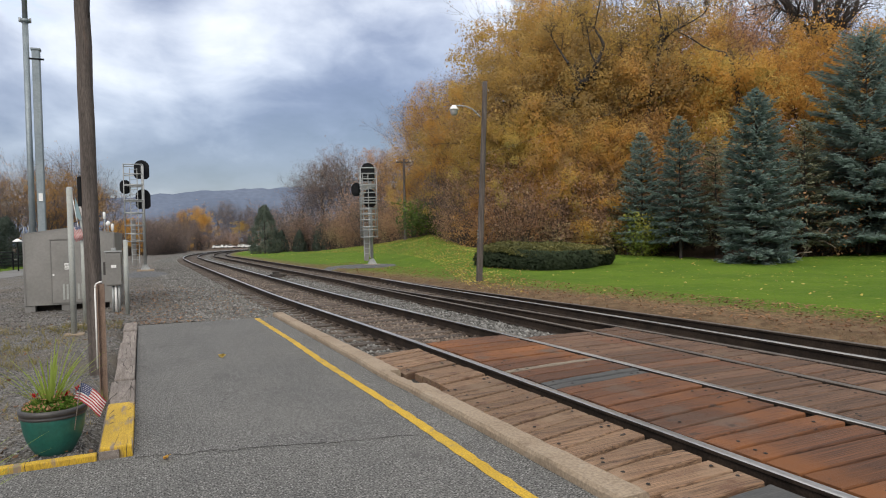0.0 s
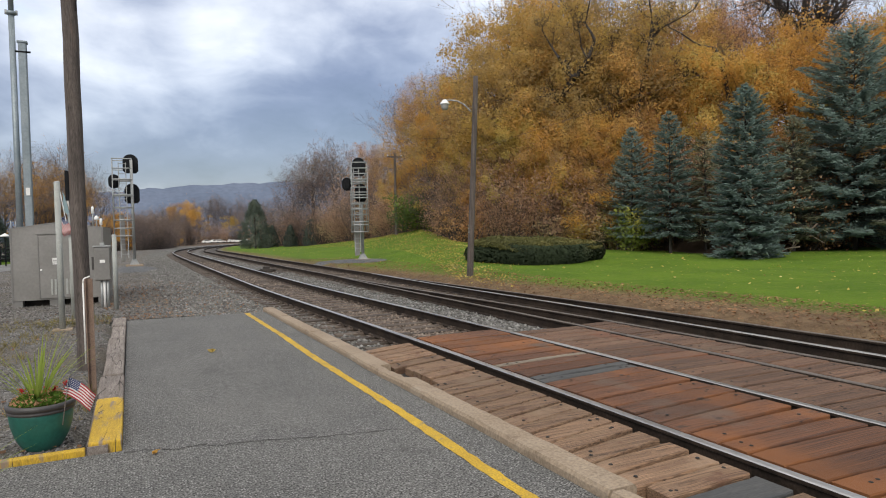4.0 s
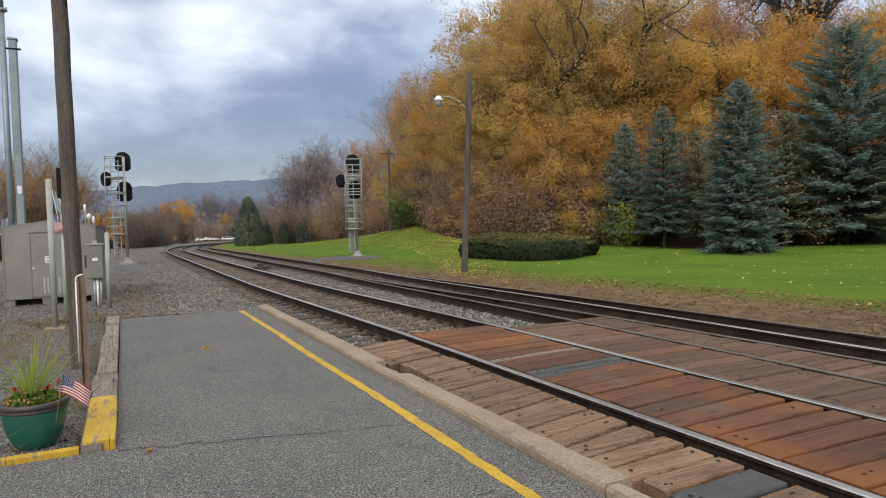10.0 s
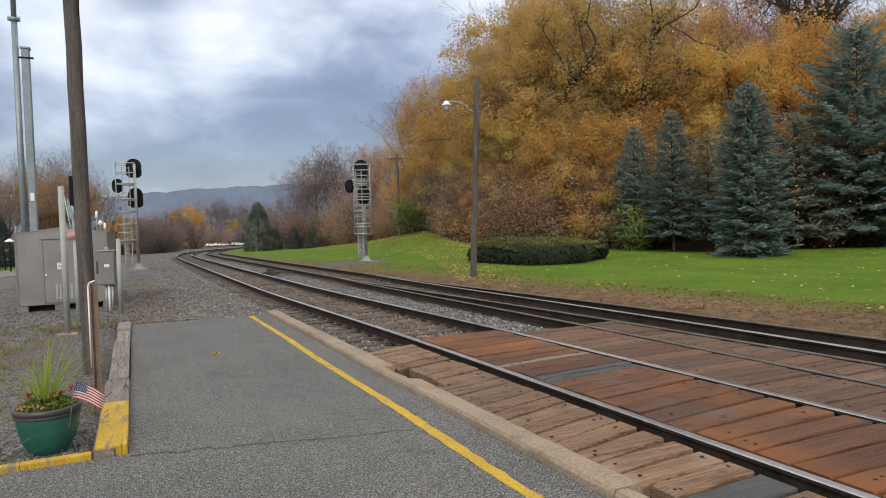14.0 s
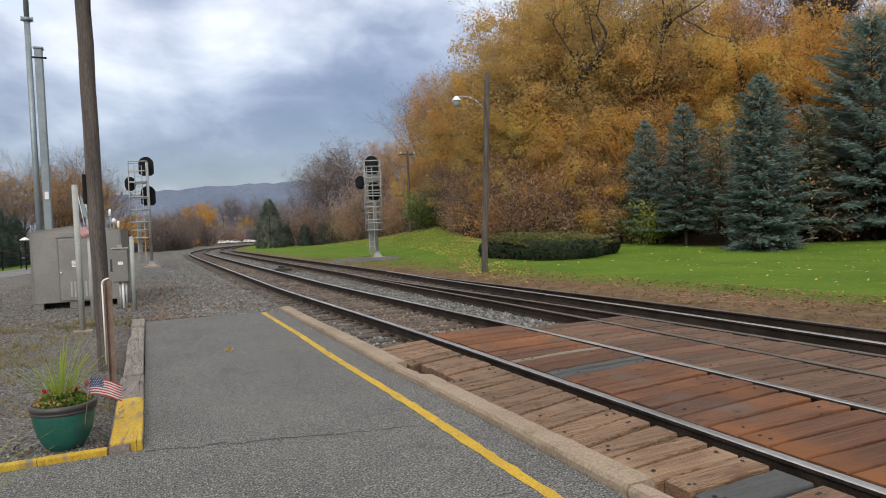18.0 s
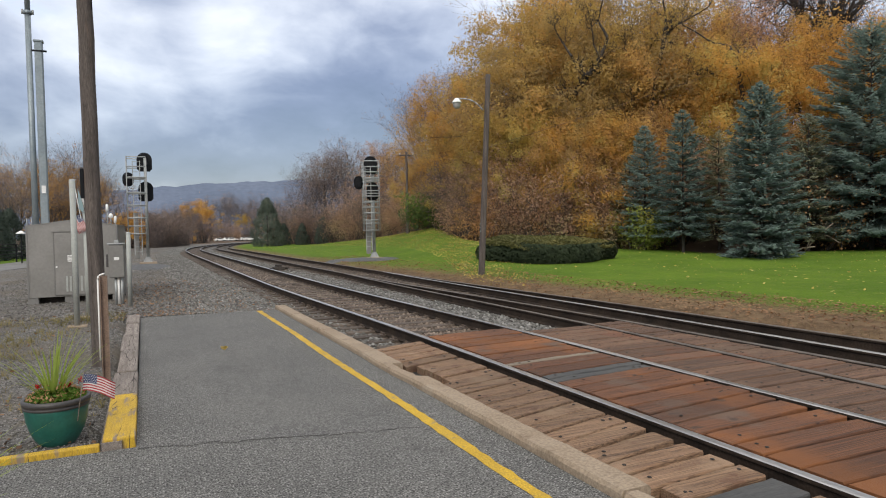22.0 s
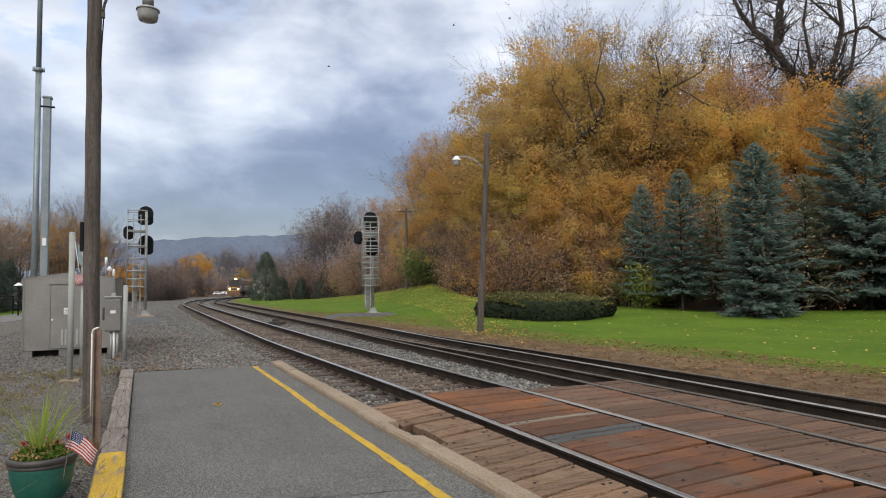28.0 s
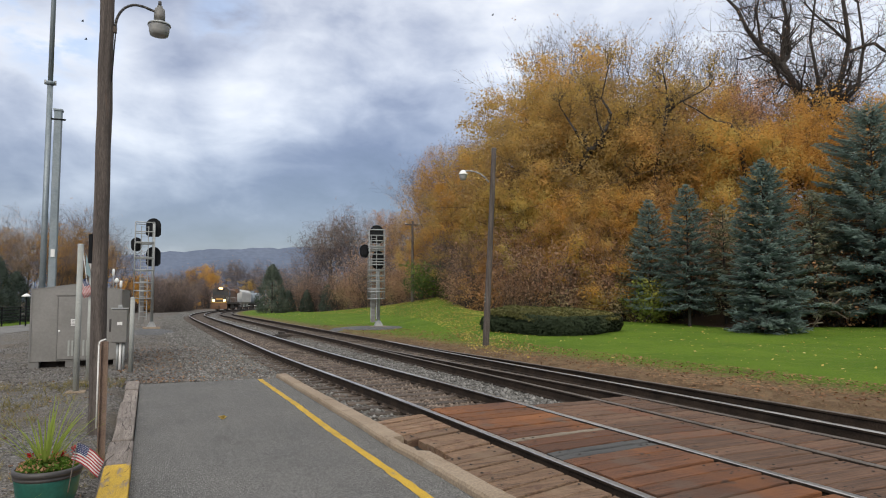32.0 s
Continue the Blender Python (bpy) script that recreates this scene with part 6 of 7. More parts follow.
    limbs[0][0][0] = (limbs[0][0][0][0], -0.4)
    make_tree("maple_tree", "old maple with dark crooked limbs and thinning gold leaves", oak_meshes(int(az), limbs, leaves, 7.0, 0.3, 0.42, M["maple_gold"]), stand(az, d, -az, 1.0, 0.2), WOODS)


# ---------------------------------------------------------------- spruces
def spruce_meshes(seed, height, radius, ma, tier=0.34, per=15, skirt=0.06, dense=1.0, taper=0.42, mixed=0.3):
    """Tiers of boughs that droop and turn up at their tips, each a flat spray of twigs."""
    rng = np.random.default_rng(seed)
    segs = [(0, 0, -0.2, 0.03 * height ** 0.6, 0, 0, height * 0.6, 0.05), (0, 0, height * 0.6, 0.05, 0, 0, height, 0.01)]
    c, ax, out_, sz = [], [], [], []
    layers = int(height * (1 - skirt) / tier)
    lump = rng.uniform(0, 6.28, 6)
    for k in range(layers):
        f = k / (layers - 1)
        z0 = height * (skirt + (1 - skirt) * f)
        R = radius * min((1 - f) ** taper, 2.9 * (1 - f)) * min(1.0, 0.78 + 2.2 * f) + 0.06
        n = max(5, int(per * (1 - 0.5 * f)))
        for j in range(n):
            if rng.random() < 0.06:
                continue
            a = 2 * math.pi * (j + rng.uniform(-0.4, 0.4)) / n + k * 0.7
            L = R * rng.uniform(0.74, 1.10) * (1 + 0.09 * math.sin(2 * a + lump[k % 6]) + 0.06 * math.sin(5 * a + k * 0.8))
            droop = -0.30 + 0.75 * f + rng.uniform(-0.10, 0.10)
            o = np.array([math.cos(a), math.sin(a), 0.0])
            side = np.array([-math.sin(a), math.cos(a), 0.0])
            z = z0 + rng.uniform(-mixed, mixed) * tier
            segs.append((0, 0, z, 0.02, *(o * L + np.array([0, 0, z + (droop + 0.16) * L])), 0.006))
            m = int(L * 15 * dense) + 6
            u = 0.22 + 0.78 * (np.arange(m) + rng.random(m)) / m
            p = o * (L * u)[:, None]
            p[:, 2] = z + (droop * u + 0.16 * u ** 3) * L
            tw = 0.17 * L * (1.1 - 0.7 * u) + 0.11
            for sgn in (-1, 1, 0):
                d = o * rng.uniform(0.5, 1.0, (m, 1)) + sgn * side * rng.uniform(0.4, 1.0, (m, 1)) + rng.normal(0, 0.16, (m, 3))
                c.append(p + rng.normal(0, 0.035, (m, 3)))
                ax.append(unit(d))
                out_.append(np.tile(o, (m, 1)))
                sz.append(tw * rng.uniform(0.7, 1.15, m))
    c, ax, out_, sz = np.concatenate(c), np.concatenate(ax), np.concatenate(out_), np.concatenate(sz)[:, None]
    fill = int(110 * layers * dense)
    ff = rng.random(fill) ** 1.2
    fr = (radius * (1 - ff) ** taper + 0.05) * rng.uniform(0.08, 0.6, fill) ** 0.6
    fa = rng.uniform(0, 2 * np.pi, fill)
    fo = np.stack([np.cos(fa), np.sin(fa), 0 * fa], 1)
    fc = fo * fr[:, None]
    fc[:, 2] = height * (skirt + (1 - skirt) * ff) - 0.12 * fr
    c, out_ = np.concatenate([c, fc]), np.concatenate([out_, fo])
    ax = np.concatenate([ax, unit(fo + rng.normal(0, 0.5, (fill, 3)))])
    sz = np.concatenate([sz, rng.uniform(0.16, 0.30, (fill, 1))])
    nrm = unit(0.55 * out_ + np.array([0, 0, 0.8]) + rng.normal(0, 0.22, c.shape))
    v = unit(np.cross(nrm, ax))
    w = 0.030 + 0.016 * rng.random((len(c), 1))
    quads = np.stack([c - v * w * 0.4, c + ax * sz * 0.5 - v * w, c + ax * sz, c + ax * sz * 0.5 + v * w], 1)
    quads = quads[:, ::-1] if float((np.cross(ax, v) * nrm).sum()) < 0 else quads
    return tube_mesh("trunk", segs, M["bark"], 5), None, quad_mesh("needles", quads.reshape(-1, 3), ma, 4, nrm)


def make_spruce(label, meshes, m):
    """A spruce of two parts at a pose."""
    t = thing("spruce_tree", label, "conifer", m, "spruces along the lawn")
    child("trunk", meshes[0], t)
    child("needles", meshes[2], t)


BLUE = "blue-green spruce with layered drooping boughs at the lawn edge"
DARK = "thin dark spruce shaded among its neighbours"
SPRUCE_A = spruce_meshes(1, 7.95, 2.0, M["spruce"], 0.33, 19, 0.03, 1.25, 0.44)
SPRUCE_B = spruce_meshes(2, 12.1, 4.2, M["spruce"], 0.30, 15, 0.10, 0.95, 0.46, 2.0)
SPRUCE_C = spruce_meshes(3, 7.8, 1.72, M["spruce"], 0.36, 14, 0.17, 0.95, 0.50)
SPRUCE_D = spruce_meshes(4, 6.5, 1.75, M["spruce_dark"], 0.40, 11, 0.14, 0.75, 0.55)
make_spruce(BLUE, SPRUCE_A, stand(50.3, 33.5, 20))
make_spruce(BLUE, SPRUCE_B, stand(57.6, 42.5, 70))
make_spruce(BLUE, SPRUCE_C, stand(44.6, 38.5, 110))
make_spruce(DARK, SPRUCE_D, stand(47.3, 39.5, 150))
make_spruce("green spruce with thin olive lower boughs over a bare trunk", SPRUCE_C, stand(41.6, 40.5, 200, 0.93))
make_spruce(DARK, SPRUCE_D, stand(53.6, 40.5, 250, 1.12))
make_spruce(DARK, SPRUCE_D, stand(40.4, 41.8, 290, 0.86))
make_spruce(DARK, SPRUCE_D, stand(61.5, 40.0, 20, 1.3))


def build_fallen_branches():
    """Pale dead branches lying under the spruces."""
    for a, b, r in (((53.2, 40.0, -0.1), (55.2, 39.0, 1.5), 0.035), ((52.6, 38.6, 0.05), (54.0, 38.2, 0.35), 0.03), ((54.4, 39.4, 0.9), (55.6, 38.8, 0.5), 0.018)):
        bm = bmesh.new()
        (xa, ya), (xb, yb) = polar(*a[:2]), polar(*b[:2])
        p, q = Vector((xa, ya, float(ground_height(xa, ya)) + a[2])), Vector((xb, yb, float(ground_height(xb, yb)) + b[2]))
        bend_rod(bm, [p, p.lerp(q, 0.4) + Vector((0, 0, 0.10)), q], r, 6)
        rod(bm, p.lerp(q, 0.6) + Vector((0, 0, 0.05)), p.lerp(q, 0.8) + Vector((0, 0, 0.4)), r * 0.6, r * 0.3, 5)
        t = thing("fallen_branch", "pale dead branch lying under the spruces", "branch")
        part("branch", bm, M["plank_white"], t)


build_fallen_branches()


# ---------------------------------------------------------------- hedge
def build_hedge():
    t = thing("hedge", "broad clipped dark-green hedge with an olive-brown top, on the lawn", "hedge", pose(16.5, 24.9, 0.0, 0, 0, 14))
    rng = np.random.default_rng(8)
    n = 17000
    a, b, H = 3.0, 2.4, 0.98
    th = rng.uniform(0, 2 * np.pi, n)

    def rim(q, k):
        p = 3.2
        r = (np.abs(np.cos(q) / a) ** p + np.abs(np.sin(q) / b) ** p) ** (-1 / p)
        return r * k

    wob = 1 + 0.05 * np.sin(3 * th + 1) + 0.03 * np.sin(7 * th)
    z = rng.uniform(0.02, 1.0, n) * (H + 0.075 * rim(th, 1.0) * np.sin(th)).clip(0.7)
    k = (0.88 + 0.13 * np.sin(np.pi * np.clip(z / H * 0.9 + 0.08, 0, 1))) * (1 - 0.18 * smooth(0.85 * H, H, z)) * wob
    r = rim(th, k) * rng.uniform(0.94, 1.02, n)
    side = np.stack([r * np.cos(th), r * np.sin(th), z + 0.0], 1)
    out = np.stack([np.cos(th), np.sin(th), 0.45 + 0 * th], 1) + rng.normal(0, 0.3, (n, 3))
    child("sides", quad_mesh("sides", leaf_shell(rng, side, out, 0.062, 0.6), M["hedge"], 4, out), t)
    th2 = rng.uniform(0, 2 * np.pi, n)
    r2 = rim(th2, 0.98) * np.sqrt(rng.random(n))
    x2, y2 = r2 * np.cos(th2), r2 * np.sin(th2)
    z2 = H + 0.075 * y2 + 0.05 * np.sin(x2 * 1.7) * np.cos(y2 * 2.1) + rng.normal(0, 0.035, n) - 0.16 * smooth(0.7, 1.0, r2 / rim(th2, 1.0))
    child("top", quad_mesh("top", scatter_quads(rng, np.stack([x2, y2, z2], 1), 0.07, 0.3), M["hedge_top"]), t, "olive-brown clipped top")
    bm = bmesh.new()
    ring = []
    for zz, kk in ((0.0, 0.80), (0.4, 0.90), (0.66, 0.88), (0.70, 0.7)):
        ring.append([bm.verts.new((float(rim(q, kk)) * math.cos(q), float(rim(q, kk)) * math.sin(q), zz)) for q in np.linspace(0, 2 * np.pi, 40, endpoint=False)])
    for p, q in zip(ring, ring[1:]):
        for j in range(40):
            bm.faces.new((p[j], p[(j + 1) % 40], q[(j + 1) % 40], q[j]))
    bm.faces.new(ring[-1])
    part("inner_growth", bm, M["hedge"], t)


build_hedge()


# ---------------------------------------------------------------- undergrowth
def shrub_meshes(seed, h, r, n, ma, size=0.09, stems=16):
    rng = np.random.default_rng(seed)
    segs, ends = [], []
    for _ in range(stems):
        a, l = rng.uniform(0, 2 * np.pi), rng.uniform(0.3, 1.0)
        p = np.array([rng.normal(0, 0.2 * r), rng.normal(0, 0.2 * r), -0.1])
        d = np.array([math.cos(a) * l * r / h, math.sin(a) * l * r / h, 1.0])
        rr = 0.028
        for k in range(6):
            q = p + d / np.linalg.norm(d) * h / 5 + rng.normal(0, 0.05 * h, 3)
            segs.append((*p, rr, *q, rr * 0.75))
            if k > 0:
                for _ in range(3):
                    e = q + rng.normal(0, 0.14 * h, 3) + np.array([0, 0, 0.05 * h])
                    segs.append((*q, rr * 0.5, *e, 0.004))
                    ends.append(e)
            p, rr = q, rr * 0.75
    ends = np.array(ends)
    off = rng.normal(0, 0.11 * h, (n, 3))
    c = ends[rng.integers(0, len(ends), n)] + off
    c[:, 2] = np.abs(c[:, 2])
    out = unit(off) + 0.6 * unit(c * np.array([1, 1, 0.3])) + np.array([0, 0, 0.4])
    return tube_mesh("stem", segs, M["bark_grey"], 3), quad_mesh("foliage", leaf_shell(rng, c, out, size), ma, 4, out)


SHRUBS = [shrub_meshes(1, 2.6, 1.9, 3000, M["brush"], 0.062), shrub_meshes(2, 3.2, 2.0, 2400, M["brush"], 0.062, 24), shrub_meshes(3, 2.4, 2.2, 3000, M["oak"], 0.062), shrub_meshes(4, 2.2, 1.9, 4600, M["green_brush"], 0.075), shrub_meshes(5, 3.0, 1.8, 1600, M["purple"], 0.058, 30)]
rng_s = random.Random(5)


def make_shrub(k, m, label=None):
    t = thing("shrub", label or ("tangled brown brush with dry leaves", "tall brown brush with bare stems", "russet brush at the wood's edge", "olive-green bush at the wood's edge", "thin purplish brush with bare stems")[k], "shrub", m, "brush along the wood's edge")
    child("stem", SHRUBS[k][0], t)
    child("foliage", SHRUBS[k][1], t)


for j in range(62):
    az = 17.5 + 46 * (j + rng_s.random()) / 62
    for row in range(2):
        d = float(np.interp(az, EDGE_AZ, EDGE_D)) + 1.0 + row * 3.4 + rng_s.uniform(-0.8, 1.6)
        if az > 42:
            d = max(d, 43.0 + row * 3)
        k = rng_s.choice((0, 0, 1, 1, 2, 1, 0, 4) if az > 25 else (0, 0, 1, 1, 2, 4))
        make_shrub(k, stand(az + rng_s.uniform(-0.4, 0.4), d, rng_s.uniform(0, 360), rng_s.uniform(0.8, 1.35), 0.05))
make_shrub(3, stand(41.3, 40.6, 50, 0.85, 0.05), "thin yellow-green bush beside the spruces")
make_shrub(3, stand(23.3, 58.5, 10, 1.55, 0.05, 1.05), "rounded bright olive-green bush on the lawn crest")
for j in range(26):
    az = 9.8 + 9 * (j + rng_s.random()) / 26
    d = float(np.interp(az, EDGE_AZ, EDGE_D)) + rng_s.uniform(0, 5)
    make_shrub(rng_s.choice((0, 1, 4, 4)), stand(az, d, rng_s.uniform(0, 360), rng_s.uniform(1.0, 1.7), 0.05))


# ---------------------------------------------------------------- cedar and far woods
def cedar_meshes(seed, height, radius, n=15000):
    """A dense egg-shaped evergreen of short sprays in ragged tufts."""
    rng = np.random.default_rng(seed)
    tufts = 420
    f = rng.random(tufts) ** 1.15
    a = rng.uniform(0, 2 * np.pi, tufts)
    r = radius * (1 - f) ** 0.62 * np.minimum(1.0, 0.70 + 1.6 * f) * rng.uniform(0.72, 1.04, tufts)
    mid = np.stack([r * np.cos(a), r * np.sin(a), height * (0.03 + 0.93 * f)], 1)
    pick = rng.integers(0, tufts, n)
    u = unit(rng.normal(size=(n, 3)))
    c = mid[pick] + u * np.array([0.38, 0.38, 0.46]) * rng.uniform(0.3, 1.0, (n, 1))
    c[:, 2] = np.maximum(c[:, 2], 0.05)
    out = 0.8 * u + np.stack([np.cos(a), np.sin(a), 0 * a], 1)[pick] + np.array([0, 0, 0.55])
    segs = [(0, 0, -0.3, 0.16, 0, 0, height * 0.5, 0.08), (0, 0, height * 0.5, 0.08, 0, 0, height * 0.97, 0.01)]
    return tube_mesh("trunk", segs, M["bark"], 6), None, quad_mesh("needles", leaf_shell(rng, c, out, 0.085, 0.5), M["cedar"], 4, out)


CEDAR = cedar_meshes(12, 6.7, 2.55)
t = thing("cedar_tree", "dark green bushy cedar beside the tracks", "conifer", stand(9.55, 92, 30, 1.0))
child("trunk", CEDAR[0], t)
child("needles", CEDAR[2], t)
for az, d, s in ((10.9, 100, 0.5), (12.4, 99, 0.5), (16.6, 92, 0.5), (14.2, 96, 0.62), (15.4, 95, 0.5), (17.8, 88, 0.5)):
    t = thing("cedar_tree", "low dark evergreen at the wood's foot", "conifer", stand(az, d, az * 50, s))
    child("trunk", CEDAR[0], t)
    child("needles", CEDAR[2], t)
FAR = "far trees beyond the curve"
for az, d, kind, size in (
    (-0.6, 215, "b1", 0.62), (0.5, 225, "r1", 0.6), (1.3, 210, "b0", 0.72), (2.1, 230, "b1", 0.75), (2.8, 215, "b0", 0.85), (3.5, 235, "r1", 0.8), (4.3, 225, "b1", 0.95),
    (5.1, 325, "b0", 1.45), (5.9, 330, "b1", 1.5), (6.6, 325, "b0", 1.5), (7.3, 330, "b1", 1.5), (8.1, 325, "r1", 1.4), (8.9, 320, "b0", 1.5), (9.8, 300, "r1", 1.3), (10.8, 280, "b1", 1.3), (7.0, 345, "b0", 1.6), (7.9, 350, "b1", 1.6), (6.2, 350, "b0", 1.5),
    (4.5, 205, "m0", 0.92), (7.6, 322, "m3", 0.9), (6.3, 322, "r1", 0.9), (8.7, 315, "r1", 1.1), (1.8, 190, "r1", 0.5), (0.0, 190, "b1", 0.5), (3.1, 195, "b1", 0.6),
):
    pick = {"m": MAPLES, "r": RUSSETS, "b": BARES}[kind[0]][int(kind[1])]
    label = {"m0": ORANGE_L, "m2": ORANGE_L, "m3": GOLD_L, "r0": RUSSET_L, "r1": PURPLE_L, "b0": BARE_L, "b1": BARE_L}[kind]
    make_tree({"m": "maple_tree", "r": "russet_tree", "b": "bare_tree"}[kind[0]], label, pick, stand(az, d, rng_w.uniform(0, 360), size, 0.2), FAR)
for j in range(34):
    az = -2.0 + 11.0 * (j + rng_s.random()) / 34
    make_shrub(rng_s.choice((1, 1, 4, 4)), stand(az, rng_s.uniform(205, 230) + (95 if az > 4.6 else 0), rng_s.uniform(0, 360), rng_s.uniform(1.3, 2.0), 0.05))
for j in range(40):
    az = -1.6 + 4.9 * (j + rng_s.random()) / 40
    make_shrub(4, stand(az, rng_s.uniform(112, 150) + 14 * max(0, az - 1.5), rng_s.uniform(0, 360), rng_s.uniform(0.9, 1.5), 0.05))
for az, d, kind, size in ((-0.9, 128, "b1", 0.45), (0.2, 140, "b0", 0.48), (1.0, 132, "b1", 0.50), (1.7, 146, "r1", 0.48), (2.4, 150, "b0", 0.58), (3.0, 160, "b1", 0.66), (3.6, 172, "b0", 0.72), (4.1, 180, "r1", 0.62)):
    pick = {"r": RUSSETS, "b": BARES}[kind[0]][int(kind[1])]
    make_tree({"r": "russet_tree", "b": "bare_tree"}[kind[0]], {"r1": PURPLE_L, "b0": BARE_L, "b1": BARE_L}[kind], pick, stand(az, d, rng_w.uniform(0, 360), size, 0.2), FAR)
# beyond the hut, across the road
LEFT = "trees across the road"
for az, d, kind, size in ((-10.3, 74, "b1", 0.62), (-9.3, 66, "r1", 0.55), (-8.2, 74, "b0", 0.70), (-6.9, 72, "r1", 0.58), (-5.8, 78, "b1", 0.86), (-4.9, 74, "r1", 0.55), (-5.2, 80, "m0", 0.42), (-3.9, 80, "b0", 0.80), (-2.9, 82, "b1", 0.74), (-2.0, 90, "b0", 0.62), (-12, 70, "b0", 0.7), (-14, 74, "r1", 0.6), (-1.4, 98, "m0", 0.40), (-9.8, 72, "r2", 0.58), (-8.6, 70, "r1", 0.64), (-7.6, 72, "r2", 0.55), (-6.3, 76, "r2", 0.66), (-4.4, 78, "r2", 0.62), (-3.3, 82, "r1", 0.66)):
    pick = {"m": MAPLES, "r": RUSSETS, "b": BARES}[kind[0]][int(kind[1])]
    label = {"m0": ORANGE_L, "r1": PURPLE_L, "r2": "half-bare tree with orange-brown leaves", "b0": BARE_L, "b1": BARE_L}[kind]
    make_tree({"m": "maple_tree", "r": "russet_tree", "b": "bare_tree"}[kind[0]], label, pick, stand(az, d, rng_w.uniform(0, 360), size, 0.2), LEFT)
for az, d, s in ((-10.2, 58, 0.76), (-8.9, 61, 0.60), (-12.5, 56, 0.95)):
    t = thing("evergreen_tree", "dark bushy evergreen across the road", "conifer", stand(az, d, az * 40, s))
    child("trunk", CEDAR[0], t)
    child("needles", CEDAR[2], t)


# ---------------------------------------------------------------- road, fence, far lamp and cars
def build_roadside():
    bm = bmesh.new()
    pts = [(-3.2, 60.0), (-6.0, 44.0), (-9.5, 30.0), (-13.5, 22.0)]
    w = 2.6
    L = [bm.verts.new((x - w, y + 2.0, -0.052)) for x, y in pts]
    R = [bm.verts.new((x + w * 0.35, y, -0.052)) for x, y in pts]
    for k in range(3):
        bm.faces.new((L[k], R[k], R[k + 1], L[k + 1]))
    tagged(part("road", bm, M["asphalt_far"]), "pale worn access road beside the yard", "road", kind="structure")
    f = thing("fence", "dark slatted metal railing along the road", "fence", pose(0, 0, 0))
    a, b = Vector((-6.4, 56.0, 0)), Vector((-14.0, 33.0, 0))
    d = (b - a).normalized()
    n = int((b - a).length / 2.2)
    for k in range(n + 1):
        p = a + d * 2.2 * k
        bm = bmesh.new()
        box(bm, p.x - 0.04, p.y - 0.04, -0.1, p.x + 0.04, p.y + 0.04, 1.15)
        part("post", bm, M["black"], f)
    for z in (0.28, 0.5, 0.72, 0.94, 1.12):
        bm = bmesh.new()
        rod(bm, (a.x, a.y, z), (b.x, b.y, z), 0.03, 0.03, 6)
        part("slat", bm, M["black"], f)
    t = thing("park_lamp", "white-hooded lamp on a dark post across the road", "lamp post", pose(-7.0, 48.5, -0.1))
    bm = bmesh.new()
    rod(bm, (0, 0, 0), (0, 0, 1.9), 0.04, 0.03, 8)
    part("pole", bm, M["black"], t)
    bm = bmesh.new()
    lathe(bm, [(0.0, 0.20), (0.09, 0.16), (0.27, 0.04), (0.28, 0.0), (0.0, 0.02)], 16, (0, 0, 1.9))
    part("hood", bm, M["white"], t)


build_roadside()


def build_car(x, y, turn, label):
    z = float(ground_height(x, y))
    t = thing("car", label, "car", pose(x, y, z, 0, 0, turn), "cars parked beyond the curve")
    bm = bmesh.new()
    prism(bm, [(-2.2, 0.35), (-2.25, 0.7), (-2.1, 0.95), (-1.1, 1.05), (1.0, 1.05), (2.1, 0.85), (2.2, 0.4)], -0.88, 0.88, "y")
    part("body", bm, M["white"], t)
    bm = bmesh.new()
    prism(bm, [(-1.9, 1.0), (-1.5, 1.5), (0.1, 1.55), (1.0, 1.02)], -0.78, 0.78, "y")
    part("cabin", bm, M["white"], t)
    for yy in (-0.79, 0.786):
        bm = bmesh.new()
        prism(bm, [(-1.65, 1.08), (-1.4, 1.42), (0.05, 1.46), (0.75, 1.08)], yy, yy + 0.006, "y")
        part("side_window", bm, M["black"], t)
    for xx in (-1.35, 1.35):
        for yy in (-0.9, 0.72):
            bm = bmesh.new()
            rod(bm, (xx, yy, 0.33), (xx, yy + 0.18, 0.33), 0.33, 0.33, 14)
            part("wheel", bm, M["black"], t)


for az, d, turn in ((5.75, 300, 10), (6.35, 303, 25), (6.75, 300, 5), (7.7, 302, 15), (8.1, 300, 0)):
    cx, cy = polar(az, d)
    build_car(cx, cy, turn, "white parked car far beyond the curve")


def build_cable():
    t = thing("overhead_cable", "thin pale service cable strung from the street lamp pole", "cable")
    a, b = Vector((10.57, 19.54, 4.25)), Vector((38.0, 30.4, 12.8))
    pts = []
    for k in range(25):
        f = k / 24
        p = a.lerp(b, f)
        p.z -= 0.5 * f * (1 - f)
        pts.append(p)
    bm = bmesh.new()
    bend_rod(bm, pts, 0.006, 5)
    part("wire", bm, M["bark_grey"], t)


build_cable()


def build_marker():
    x, y, _ = line_point(150, 7.0)
    t = thing("marker_post", "short white marker post beside the track", "post", pose(x, y, float(ground_height(x, y))))
    bm = bmesh.new()
    rod(bm, (0, 0, -0.1), (0, 0, 1.0), 0.09, 0.09, 10)
    part("stem", bm, M["white"], t)
    bm = bmesh.new()
    rod(bm, (0, -0.2, 1.1), (0, 0.2, 1.1), 0.22, 0.22, 10)
    part("head", bm, M["white"], t)


build_marker()


